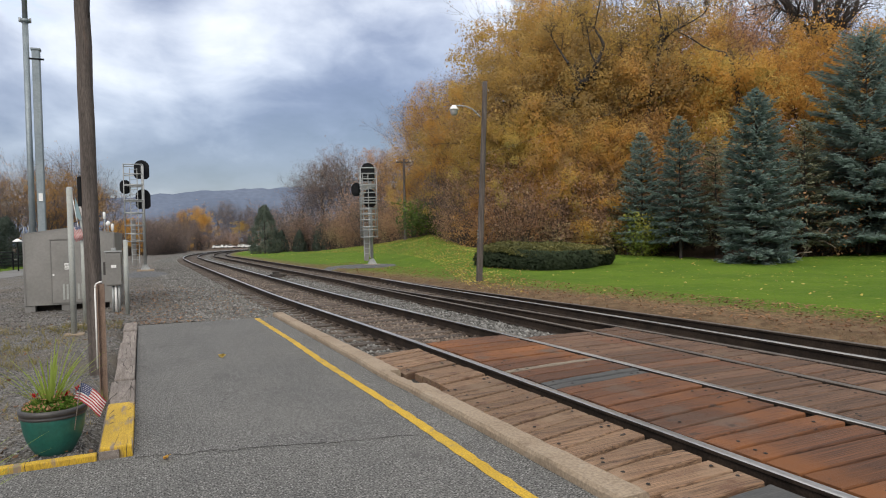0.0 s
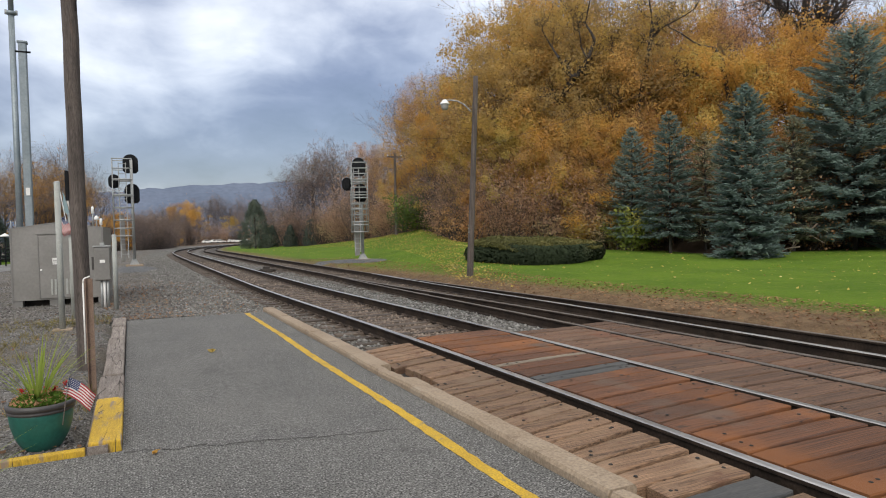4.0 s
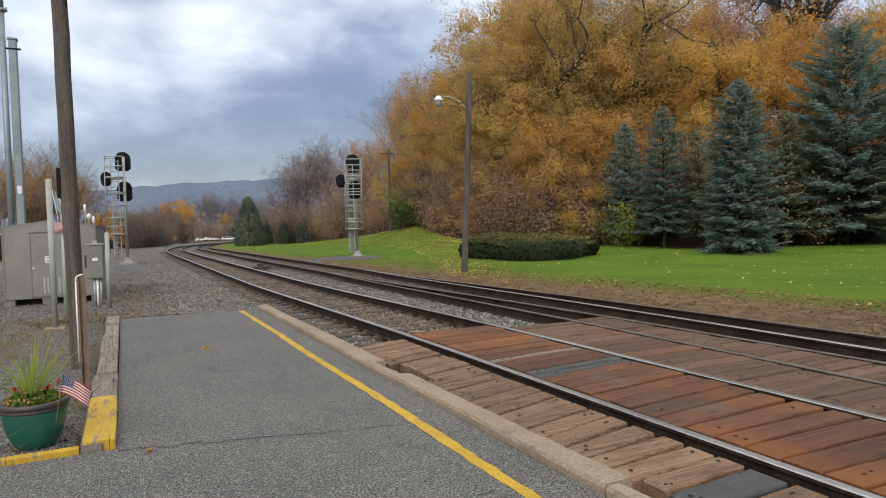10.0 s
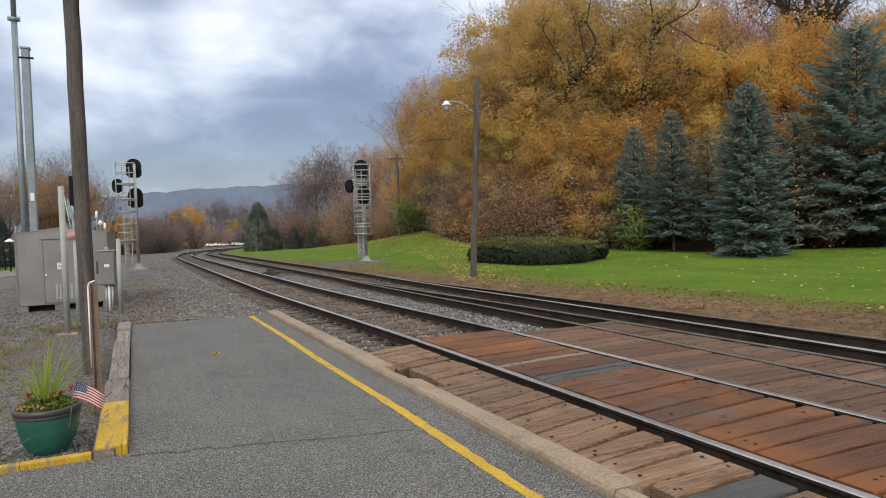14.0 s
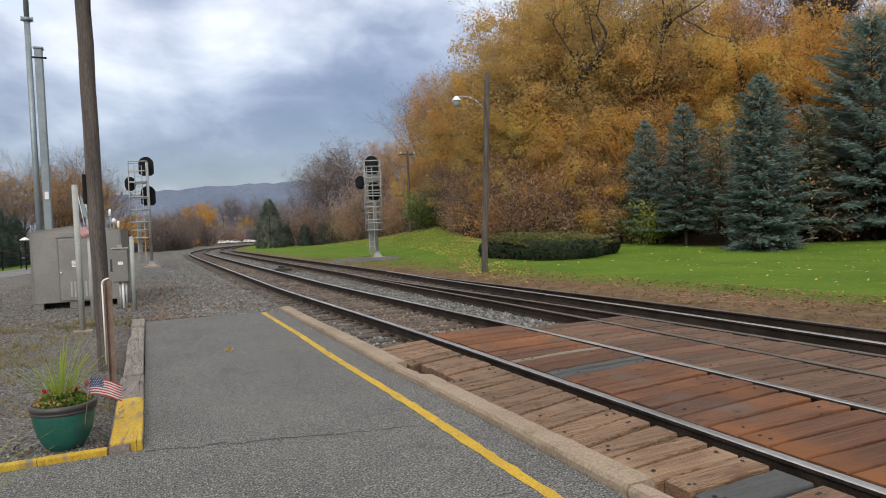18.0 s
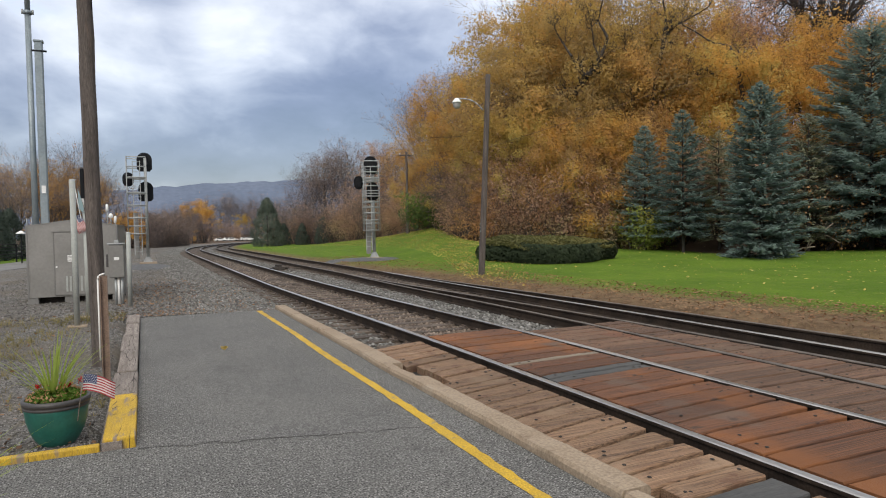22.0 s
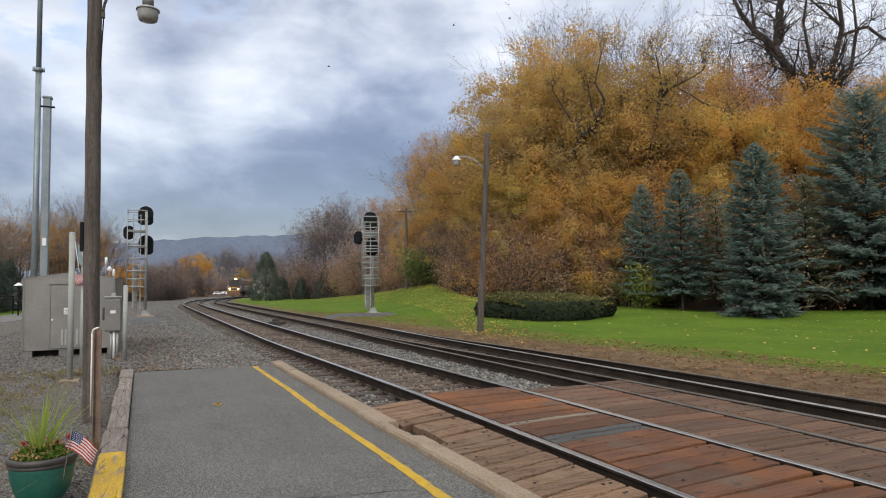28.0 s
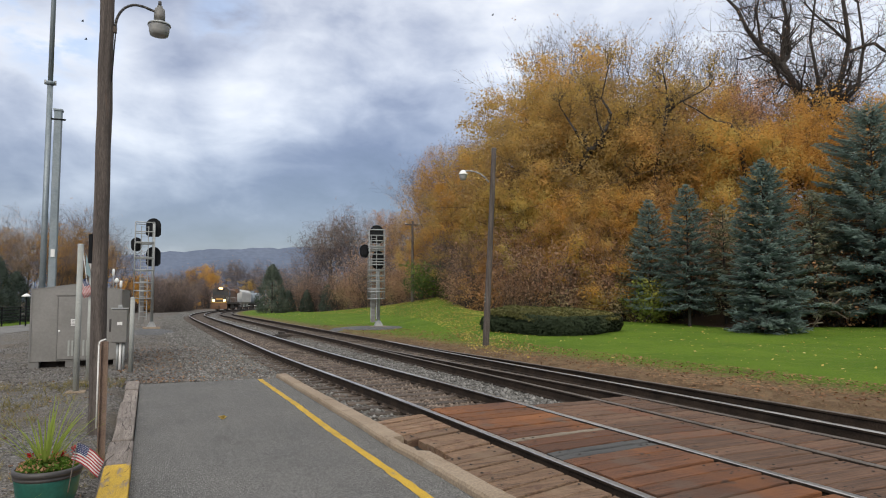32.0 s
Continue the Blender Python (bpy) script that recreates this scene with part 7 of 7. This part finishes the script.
# ---------------------------------------------------------------- stones and leaves on the ground
def stones(name, label, n, size, place, ma, seed):
    """Loose four-cornered stones, each a squashed octahedron cut to eight faces."""
    rng = np.random.default_rng(seed)
    x, y, z = place(rng, n)
    base = np.array([[1, 0, 0], [0, 1, 0], [-1, 0, 0], [0, -1, 0], [0, 0, 1], [0, 0, -1]], float)
    v = base[None] * rng.uniform(0.5, 1.25, (n, 6, 1)) * size * rng.uniform(0.6, 1.5, (n, 1, 1))
    v[:, :, 2] *= 0.7
    a = rng.uniform(0, 2 * np.pi, n)
    ca, sa = np.cos(a)[:, None], np.sin(a)[:, None]
    vx, vy = v[:, :, 0] * ca - v[:, :, 1] * sa, v[:, :, 0] * sa + v[:, :, 1] * ca
    vz = v[:, :, 2] + vx * rng.normal(0, 0.35, (n, 1))
    v = np.stack([vx + x[:, None], vy + y[:, None], vz + z[:, None] + size * 0.25], -1).reshape(-1, 3)
    f = np.array([[0, 1, 4], [1, 2, 4], [2, 3, 4], [3, 0, 4], [1, 0, 5], [2, 1, 5], [3, 2, 5], [0, 3, 5]])
    loops = (f[None] + (np.arange(n) * 6)[:, None, None]).reshape(-1)
    me = bpy.data.meshes.new(name)
    me.vertices.add(len(v))
    me.vertices.foreach_set("co", v.astype(np.float32).ravel())
    me.loops.add(len(loops))
    me.loops.foreach_set("vertex_index", loops.astype(np.int32))
    me.polygons.add(n * 8)
    me.polygons.foreach_set("loop_start", np.arange(0, n * 24, 3, dtype=np.int32))
    me.materials.append(ma)
    me.update(calc_edges=True)
    tagged(new(name, me), label, "gravel", kind="stuff")


def stone_mat(name, stops):
    m = bpy.data.materials.new(name)
    m.use_nodes = True
    N = Nodes(m.node_tree)
    r = N.add("ShaderNodeNewGeometry").outputs["Random Per Island"]
    co = N.add("ShaderNodeTexCoord").outputs["Object"]
    col = N.mix(N.math("MULTIPLY", N.span(N.noise(co, 30.0, 3.0), 0.4, 0.7), 0.35), N.ramp(r, stops), (0.12, 0.10, 0.085))
    b = N.add("ShaderNodeBsdfPrincipled", Base_Color=col, Roughness=0.9)
    N.tree.links.new(b.outputs[0], N.add("ShaderNodeOutputMaterial").inputs["Surface"])
    return m


M["stones_grey"] = stone_mat("grey_ballast", [(0.0, (0.058, 0.056, 0.052)), (0.4, (0.118, 0.116, 0.108)), (0.8, (0.18, 0.178, 0.168)), (1.0, (0.30, 0.296, 0.28))])
M["stones_brown"] = stone_mat("brown_fouled_ballast", [(0.0, (0.06, 0.045, 0.035)), (0.5, (0.15, 0.112, 0.086)), (1.0, (0.28, 0.225, 0.18))])
M["stones_yard"] = stone_mat("mixed_yard_gravel", [(0.0, (0.056, 0.052, 0.048)), (0.4, (0.110, 0.104, 0.097)), (0.8, (0.172, 0.165, 0.156)), (1.0, (0.30, 0.29, 0.275))])


def in_line(o0, o1, s0, s1):
    def place(rng, n):
        s = s0 + (s1 - s0) * rng.random(n) ** 1.5
        o = rng.uniform(o0, o1, n)
        base = 0.30 * (1 - smooth(7, 21, s))
        ahead = s > BEND_Y
        a = np.where(ahead, (s - BEND_Y) / BEND_R, 0)
        x = np.where(ahead, T1_X + BEND_R - (BEND_R - o) * np.cos(a), T1_X + o + base)
        y = np.where(ahead, BEND_Y + (BEND_R - o) * np.sin(a), s)
        return x, y, ground_height(x, y)

    return place


def in_box(x0, x1, y0, y1, clear=None):
    def place(rng, n):
        x, y = rng.uniform(x0, x1, n), y0 + (y1 - y0) * rng.random(n) ** 1.6
        return x, y, ground_height(x, y)

    return place


stones("ballast_stones", "loose grey crushed stone between the tracks", 9000, 0.038, in_line(0.95, 2.3, 8.7, 50), M["stones_grey"], 1)
stones("ballast_stones", "loose grey crushed stone beside the platform", 1500, 0.034, in_line(-1.65, -0.95, 8.8, 30), M["stones_grey"], 2)
stones("ballast_stones", "grey crushed stone shoulder beyond the platform end", 13000, 0.036, in_line(-3.4, -1.40, 14.3, 62), M["stones_grey"], 3)
stones("fouled_ballast", "brown oily stone between the rails", 9000, 0.034, in_line(-0.70, 0.70, 9.0, 45), M["stones_brown"], 4)
stones("fouled_ballast", "brown oily stone between the far rails", 5000, 0.034, in_line(2.5, 4.9, 9.0, 40), M["stones_brown"], 5)
stones("yard_gravel", "mixed grey gravel of the yard", 11000, 0.012, in_box(-3.2, -0.41, 5.75, 14.5), M["stones_yard"], 6)
stones("yard_gravel", "mixed grey gravel beyond the platform", 9000, 0.026, in_box(-4.5, 2.4, 14.3, 34), M["stones_yard"], 7)


def fallen(name, label, n, size, place, ma, seed, flat=0.75):
    rng = np.random.default_rng(seed)
    x, y, z = place(rng, n)
    c = np.stack([x, y, z + 0.012 + 0.015 * rng.random(n)], 1)
    tagged(new(name, quad_mesh(name, scatter_quads(rng, c, size, flat), ma)), label, "leaves", kind="stuff")


fallen("fallen_leaves", "scattered yellow fallen leaves on the lawn", 2600, 0.05, in_line(6.8, 30, 3, 90), M["fallen"], 11, 0.9)


def crest(rng, n):
    az = rng.triangular(12, 24, 33, n)
    d = np.interp(az, EDGE_AZ, EDGE_D) - 26 * rng.random(n) ** 1.1
    x, y = d * np.sin(np.radians(az)), d * np.cos(np.radians(az))
    return x, y, ground_height(x, y)


fallen("fallen_leaves", "yellow leaves strewn over the lawn crest", 9000, 0.045, crest, M["fallen"], 12)
fallen("leaf_litter", "brown leaf litter beside the ballast", 17000, 0.034, in_line(4.9, 8.0, 2, 40), M["litter"], 13, 0.93)
fallen("leaf_litter", "brown leaves caught in the yard gravel", 500, 0.03, in_box(-3.4, -0.4, 5.8, 17), M["litter"], 14, 0.85)

fallen("leaf_litter", "brown leaves and debris in the gravel at the platform end", 2600, 0.03, in_box(-0.6, 3.0, 14.3, 26), M["litter"], 15, 0.85)


def weeds(name, label, n, place, seed):
    """Short tufts of dry weed in the gravel."""
    rng = np.random.default_rng(seed)
    x, y, z = place(rng, n)
    q = []
    r = random.Random(seed)
    for k in range(n):
        b = blades(r, 7, r.uniform(0.07, 0.19), 0.006, 0.03, 1.2, 0.12)
        q.append(b + np.array([x[k], y[k], z[k]]))
    tagged(new(name, quad_mesh(name, np.concatenate(q), M["weed"])), label, "weeds", kind="stuff")


M["weed"] = leaf_mat("dry_olive_weeds", [(0.0, (0.11, 0.10, 0.04)), (0.5, (0.19, 0.165, 0.06)), (1.0, (0.28, 0.23, 0.10))], 0.3)


def weed_spots(rng, n):
    mid = np.stack([rng.uniform(-3.0, -0.7, 14), rng.uniform(7.0, 15.5, 14)], 1)
    p = mid[rng.integers(0, 14, n)] + rng.normal(0, 0.35, (n, 2))
    p[:, 0] = np.minimum(p[:, 0], -0.42)
    return p[:, 0], p[:, 1], ground_height(p[:, 0], p[:, 1])


weeds("gravel_weeds", "dry olive weeds growing through the yard gravel", 800, weed_spots, 5)


def build_single_leaves():
    out = []
    for x, y, ma, s in ((1.0, 9.62, "fallen", 0.055), (0.12, 5.335, "maple", 0.03)):
        rng = np.random.default_rng(int(y * 10))
        c = np.array([[0.0, 0.0, 0.02]]) + rng.normal(0, s * 0.35, (5, 3)) * np.array([1, 1, 0.25])
        ob = new("fallen_leaf", quad_mesh("fallen_leaf", scatter_quads(rng, c, s, 0.75), M[ma]))
        ob.location = (x, y, PLAT_Z)
        out.append(tagged(ob, "single dry leaf lying on the asphalt", "leaf") or ob)
    return out


SINGLE_LEAVES = build_single_leaves()

# ---------------------------------------------------------------- train
M["loco_brown"] = mat("rusty_brown_locomotive_paint", (0.13, 0.065, 0.033), (0.20, 0.10, 0.048), 0.6, 0.6, grain=0.2, dirt=(0.05, 0.035, 0.028), dscale=0.8, dcut=0.55)
M["loco_face"] = mat("sooty_black_locomotive_paint", (0.030, 0.026, 0.024), (0.055, 0.043, 0.034), 0.6, 0.5, grain=0.2, dirt=(0.12, 0.065, 0.032), dscale=0.9, dcut=0.55)
M["loco_gold"] = mat("dull_gold_stripe", (0.45, 0.28, 0.06), (0.52, 0.34, 0.08), 1, 0.5)
M["windscreen"] = mat("sky_grey_windscreen", (0.05, 0.055, 0.06), (0.07, 0.075, 0.08), 1, 0.08)
M["headlamp"] = mat("lit_headlamp", (1.0, 0.8, 0.5), (1.0, 0.8, 0.5), 1, 0.3, glow=((1.0, 0.58, 0.22), 9.0))
M["hopper"] = mat("pale_grey_hopper_paint", (0.52, 0.52, 0.50), (0.60, 0.60, 0.58), 0.5, 0.6, grain=0.1, dirt=(0.34, 0.31, 0.28), dscale=0.5, dcut=0.56)
M["tanker"] = mat("blue_grey_tank_paint", (0.20, 0.24, 0.28), (0.26, 0.30, 0.34), 0.5, 0.5, grain=0.1)


def add_bogie(t, y, axles):
    bm = bmesh.new()
    n = len(axles)
    for x in (-0.98, 0.94):
        box(bm, x, y + axles[0] - 0.55, 0.42, x + 0.04, y + axles[-1] + 0.55, 0.72, 0.01)
    box(bm, -0.95, y - 0.25, 0.5, 0.95, y + 0.25, 0.75, 0.02)
    bog = part("bogie", bm, M["running_gear"], t)
    for a in axles:
        for x in (-0.82, 0.68):
            bm = bmesh.new()
            rod(bm, (x, y + a, 0.5), (x + 0.14, y + a, 0.5), 0.5, 0.5, 20)
            part("wheel", bm, M["steel"], bog)


def build_loco(name, label, paint, hood, lit):
    """A six-axle road locomotive, its front towards -y, its rail height at z = 0."""
    t = thing(name, label, "locomotive")
    L = 22.0
    bm = bmesh.new()
    box(bm, -1.5, 0.6, 1.25, 1.5, L - 0.3, 1.62, 0.03)
    part("frame", bm, M["running_gear"], t)
    bm = bmesh.new()
    prism(bm, [(-1.50, 0.35), (1.50, 0.35), (1.50, 1.60), (-1.50, 1.60)], 0.45, 0.75, "y")
    part("pilot", bm, M["loco_brown"], t)
    bm = bmesh.new()
    box(bm, -1.50, 0.38, 1.52, 1.50, 0.45, 1.66)
    part("step_stripe", bm, M["loco_gold"], t)
    bm = bmesh.new()
    prism(bm, [(-0.95, 1.62), (0.95, 1.62), (0.95, 2.55), (0.72, 2.85), (-0.72, 2.85), (-0.95, 2.55)], 1.15, 3.0, "y")
    part("nose", bm, paint, t)
    bm = bmesh.new()
    box(bm, -0.60, 1.12, 2.12, 0.60, 1.146, 2.34)
    part("nose_band", bm, M["loco_gold"], t)
    bm = bmesh.new()
    prism(bm, [(-1.52, 1.62), (1.52, 1.62), (1.52, 3.95), (1.1, 4.45), (-1.1, 4.45), (-1.52, 3.95)], 2.9, 5.6, "y")
    cab = part("cab", bm, paint, t)
    for x0, x1 in ((-1.38, -0.78), (-0.70, -0.06), (0.06, 0.70), (0.78, 1.38)):
        bm = bmesh.new()
        box(bm, x0, 2.86, 3.05, x1, 2.885, 3.72, 0.01)
        part("windscreen", bm, M["windscreen"], cab)
    for x in (-1.545, 1.525):
        bm = bmesh.new()
        box(bm, x, 3.2, 2.95, x + 0.02, 4.9, 3.6)
        part("side_window", bm, M["windscreen"], cab)
    bm = bmesh.new()
    prism(bm, [(-1.0, 1.62), (1.0, 1.62), (1.0, 4.1), (0.75, 4.35), (-0.75, 4.35), (-1.0, 4.1)], 5.6, 18.0, "y")
    part("engine_hood", bm, hood, t, "dirty brown engine hood")
    bm = bmesh.new()
    prism(bm, [(-1.0, 1.62), (1.0, 1.62), (1.0, 3.6), (1.5, 3.75), (1.5, 4.5), (-1.5, 4.5), (-1.5, 3.75), (-1.0, 3.6)], 18.0, 21.4, "y")
    part("radiator", bm, hood, t)
    bm = bmesh.new()
    box(bm, -1.3, 7.8, 0.35, 1.3, 13.8, 1.25, 0.15)
    part("fuel_tank", bm, M["running_gear"], t)
    for x in (-1.46, 1.46):
        bm = bmesh.new()
        bend_rod(bm, [(x, 0.7, 2.6), (x, 2.8, 2.6)], 0.022, 6)
        bend_rod(bm, [(x, 5.8, 2.6), (x, L - 0.6, 2.6)], 0.022, 6)
        for y in [0.7 + 1.9 * k for k in range(12)]:
            if not 2.8 < y < 5.7:
                rod(bm, (x, y, 1.62), (x, y, 2.6), 0.02, 0.02, 6)
        part("handrail", bm, M["white"], t)
    add_bogie(t, 4.4, (-2.05, 0.0, 2.05))
    add_bogie(t, 17.4, (-2.05, 0.0, 2.05))
    bm = bmesh.new()
    box(bm, -0.12, 0.0, 0.72, 0.12, 0.6, 1.0, 0.02)
    part("coupler", bm, M["steel"], t)
    for x in (-0.35, 0.35):
        bm = bmesh.new()
        box(bm, x - 0.32, 2.84, 3.86, x + 0.32, 2.9, 4.12, 0.01)
        part("number_board", bm, M["black"], cab)
    glow = M["headlamp"] if lit else M["windscreen"]
    for x, z, y, r in ((-0.17, 4.32, 2.80, 0.16), (0.17, 4.32, 2.80, 0.16), (-0.98, 1.95, 0.60, 0.20), (0.98, 1.95, 0.60, 0.20)):
        bm = bmesh.new()
        rod(bm, (x, y + 0.2, z), (x, y, z), r, r, 16)
        part("headlamp", bm, glow, t, "bright warm lit headlamp" if lit else "")
    return t


def build_hopper(name, label, ma):
    t = thing(name, label, "freight car")
    L = 17.0
    bm = bmesh.new()
    out = []
    for k in range(13):
        a = math.pi * k / 12
        out.append((1.55 * math.cos(a), 3.75 + 0.85 * math.sin(a)))
    prism(bm, out + [(-1.55, 1.7), (-1.0, 1.3), (1.0, 1.3), (1.55, 1.7)], 1.2, L - 1.2, "y")
    body = part("body", bm, ma, t)
    for k in range(9):
        y = 1.6 + k * (L - 3.2) / 8
        for x in (-1.58, 1.552):
            bm = bmesh.new()
            box(bm, x, y - 0.05, 1.7, x + 0.03, y + 0.05, 3.8)
            part("rib", bm, ma, body)
    for k in range(3):
        y = 3.6 + k * 4.9
        bm = bmesh.new()
        prism(bm, [(y - 2.0, 1.4), (y + 2.0, 1.4), (y + 0.4, 0.5), (y - 0.4, 0.5)], -0.9, 0.9, "x")
        part("discharge_chute", bm, ma, t)
    bm = bmesh.new()
    box(bm, -1.4, 0.3, 1.0, 1.4, 1.3, 1.2, 0.02)
    box(bm, -1.4, L - 1.3, 1.0, 1.4, L - 0.3, 1.2, 0.02)
    part("end_sill", bm, M["running_gear"], t)
    bm = bmesh.new()
    box(bm, -0.35, 1.5, 4.58, 0.35, L - 1.5, 4.68, 0.01)
    part("roof_walk", bm, M["galv"], t)
    add_bogie(t, 2.0, (-0.85, 0.85))
    add_bogie(t, L - 2.0, (-0.85, 0.85))
    bm = bmesh.new()
    box(bm, -0.12, -0.3, 0.72, 0.12, 0.4, 1.0, 0.02)
    part("coupler", bm, M["steel"], t)
    return t


def build_tanker(name, label):
    t = thing(name, label, "freight car")
    L = 15.0
    bm = bmesh.new()
    rod(bm, (0, 0.9, 2.75), (0, L - 0.9, 2.75), 1.5, 1.5, 28)
    body = part("tank", bm, M["tanker"], t)
    bm = bmesh.new()
    rod(bm, (0, L / 2, 4.2), (0, L / 2, 4.6), 0.4, 0.4, 14)
    part("dome", bm, M["tanker"], t)
    bm = bmesh.new()
    box(bm, -0.5, 0.2, 0.95, 0.5, L - 0.2, 1.25, 0.02)
    part("sill", bm, M["running_gear"], t)
    bm = bmesh.new()
    for x in (-1.4, 1.4):
        rod(bm, (x, 1.0, 2.4), (x, L - 1.0, 2.4), 0.03, 0.03, 6)
    part("handrail", bm, M["running_gear"], t)
    add_bogie(t, 1.9, (-0.85, 0.85))
    add_bogie(t, L - 1.9, (-0.85, 0.85))
    return t


TRAIN = [(build_loco("locomotive", "black freight locomotive with a rusty brown hood and lit headlamps", M["loco_face"], M["loco_brown"], True), 22.0, 4.4, 17.4),
         (build_hopper("hopper_car", "pale grey covered hopper freight car", M["hopper"]), 17.0, 2.0, 15.0),
         (build_tanker("tank_car", "blue-grey railway tank car"), 15.0, 1.9, 13.1),
         (build_tanker("tank_car", "blue-grey railway tank car"), 15.0, 1.9, 13.1),
         (build_hopper("hopper_car", "pale grey covered hopper freight car", M["hopper"]), 17.0, 2.0, 15.0)]


def build_bird():
    t = thing("bird", "small dark bird flying high under the clouds", "bird", group="birds overhead")
    bm = bmesh.new()
    lathe(bm, [(0.0, -0.20), (0.035, -0.14), (0.06, 0.0), (0.045, 0.12), (0.0, 0.20)], 10)
    bmesh.ops.rotate(bm, verts=bm.verts[:], matrix=Matrix.Rotation(math.pi / 2, 3, "X"))
    part("body", bm, M["black"], t)
    for sx in (-1, 1):
        bm = bmesh.new()
        prism(bm, [(0.03 * sx, -0.08), (0.22 * sx, -0.04), (0.42 * sx, 0.06), (0.24 * sx, 0.10), (0.03 * sx, 0.10)], -0.006, 0.006, "z")
        bmesh.ops.rotate(bm, verts=bm.verts[:], matrix=Matrix.Rotation(-0.25 * sx, 3, "Y"))
        part("wing", bm, M["black"], t)
    return t


BIRDS = [build_bird() for _ in range(5)]
# seconds and places of each bird's flight
FLIGHTS = [[(31.5, -13.92, 88.91, 31.41), (32.0, -8.29, 89.62, 35.72)], [(31.5, -13.55, 88.96, 28.96), (32.0, -7.86, 89.66, 33.52)],
           [(28.0, 22.98, 87.03, 31.64), (29.0, 33.37, 83.58, 30.44)], [(28.0, 39.2, 81.03, 37.74), (29.0, 40.2, 80.52, 38.6)], [(28.0, 46.06, 77.33, 38.41), (29.0, 49.0, 75.5, 39.4)]]
# seconds, metres of the leading coupler along the first track
RUN = [(0, 420), (4, 389), (8, 357), (12, 325), (16, 292.5), (20, 259), (24, 219), (26, 193.5), (27, 179.0), (27.5, 171.5), (28, 164.5), (28.5, 158.5), (29, 153), (29.5, 148.5), (30, 144.5), (30.5, 141), (31, 138), (31.5, 135.2), (32, 133)]


def motions():
    for bird, ((t0, *a), (t1, *b)) in zip(BIRDS, FLIGHTS):
        a, b = Vector(a), Vector(b)
        v = (b - a) / (t1 - t0)
        turn = math.degrees(math.atan2(-v.x, v.y))
        walk(bird, [(t, pose(*(a + Vector((v.x, v.y, v.z if t > t0 else 0.0)) * (t - t0)), 0, 0, turn)) for t in (0.0, t0 - 1.5, t0, t1, 32.5)])
    # the small leaf is blown across the platform onto the planks
    blown = [(0.0, 0.12, 5.335, 0.0, 0), (10.7, 0.12, 5.335, 0.0, 0), (11.0, 0.13, 5.345, 0.0, 20), (11.5, 0.584, 5.542, 0.01, 80), (11.7, 0.90, 5.80, 0.02, 130), (11.9, 1.26, 6.02, 0.01, 190), (12.3, 1.95, 6.35, 0.04, 250), (12.9, 2.95, 6.8, 0.03, 320), (13.4, 3.60, 7.0, -0.05, 360), (32.0, 3.60, 7.0, -0.05, 360)]
    walk(SINGLE_LEAVES[1], [(t, pose(x, y, PLAT_Z + z, 0, 0, a)) for t, x, y, z, a in blown])
    # the flag stirs in the wind
    droop = [(0, 35), (1, 31), (2, 34), (3, 34), (5, 31), (6, 32), (7, 40), (8, 44), (9, 40), (10, 27), (11, 27), (12, 28), (13, 21), (14, 23), (17, 17), (18, 14), (20, 21), (21, 16), (23, 19), (24, 44), (25, 47), (28, 33), (30, 31), (32, 31)]
    for ob in STICK_FLAG.children:
        if not ob.name.startswith("stick"):
            walk(ob, [(t, pose(0.003, 0.0, 0.285, 0, a - 20, 0) @ pose(0, 0, 0, 0, 0, -8 + 0.4 * (30 - a))) for t, a in droop])
    back = 0.0
    for car, length, b0, b1 in TRAIN:
        rows = []
        for t, s in RUN:
            xa, ya, _ = line_point(s + back + b0, 0.0)
            xb, yb, _ = line_point(s + back + b1, 0.0)
            za, zb = float(line_z(s + back + b0)), float(line_z(s + back + b1))
            dx, dy = (xb - xa) / (b1 - b0), (yb - ya) / (b1 - b0)
            turn = math.degrees(math.atan2(-dx, dy))
            pitch = math.degrees(math.asin(max(-1, min(1, (zb - za) / (b1 - b0)))))
            p = Vector((xa - dx * b0, ya - dy * b0, za - (zb - za) / (b1 - b0) * b0))
            rows.append((t, pose(p.x, p.y, p.z, pitch, 0, turn)))
        walk(car, rows)
        back += length + 0.9


motions()
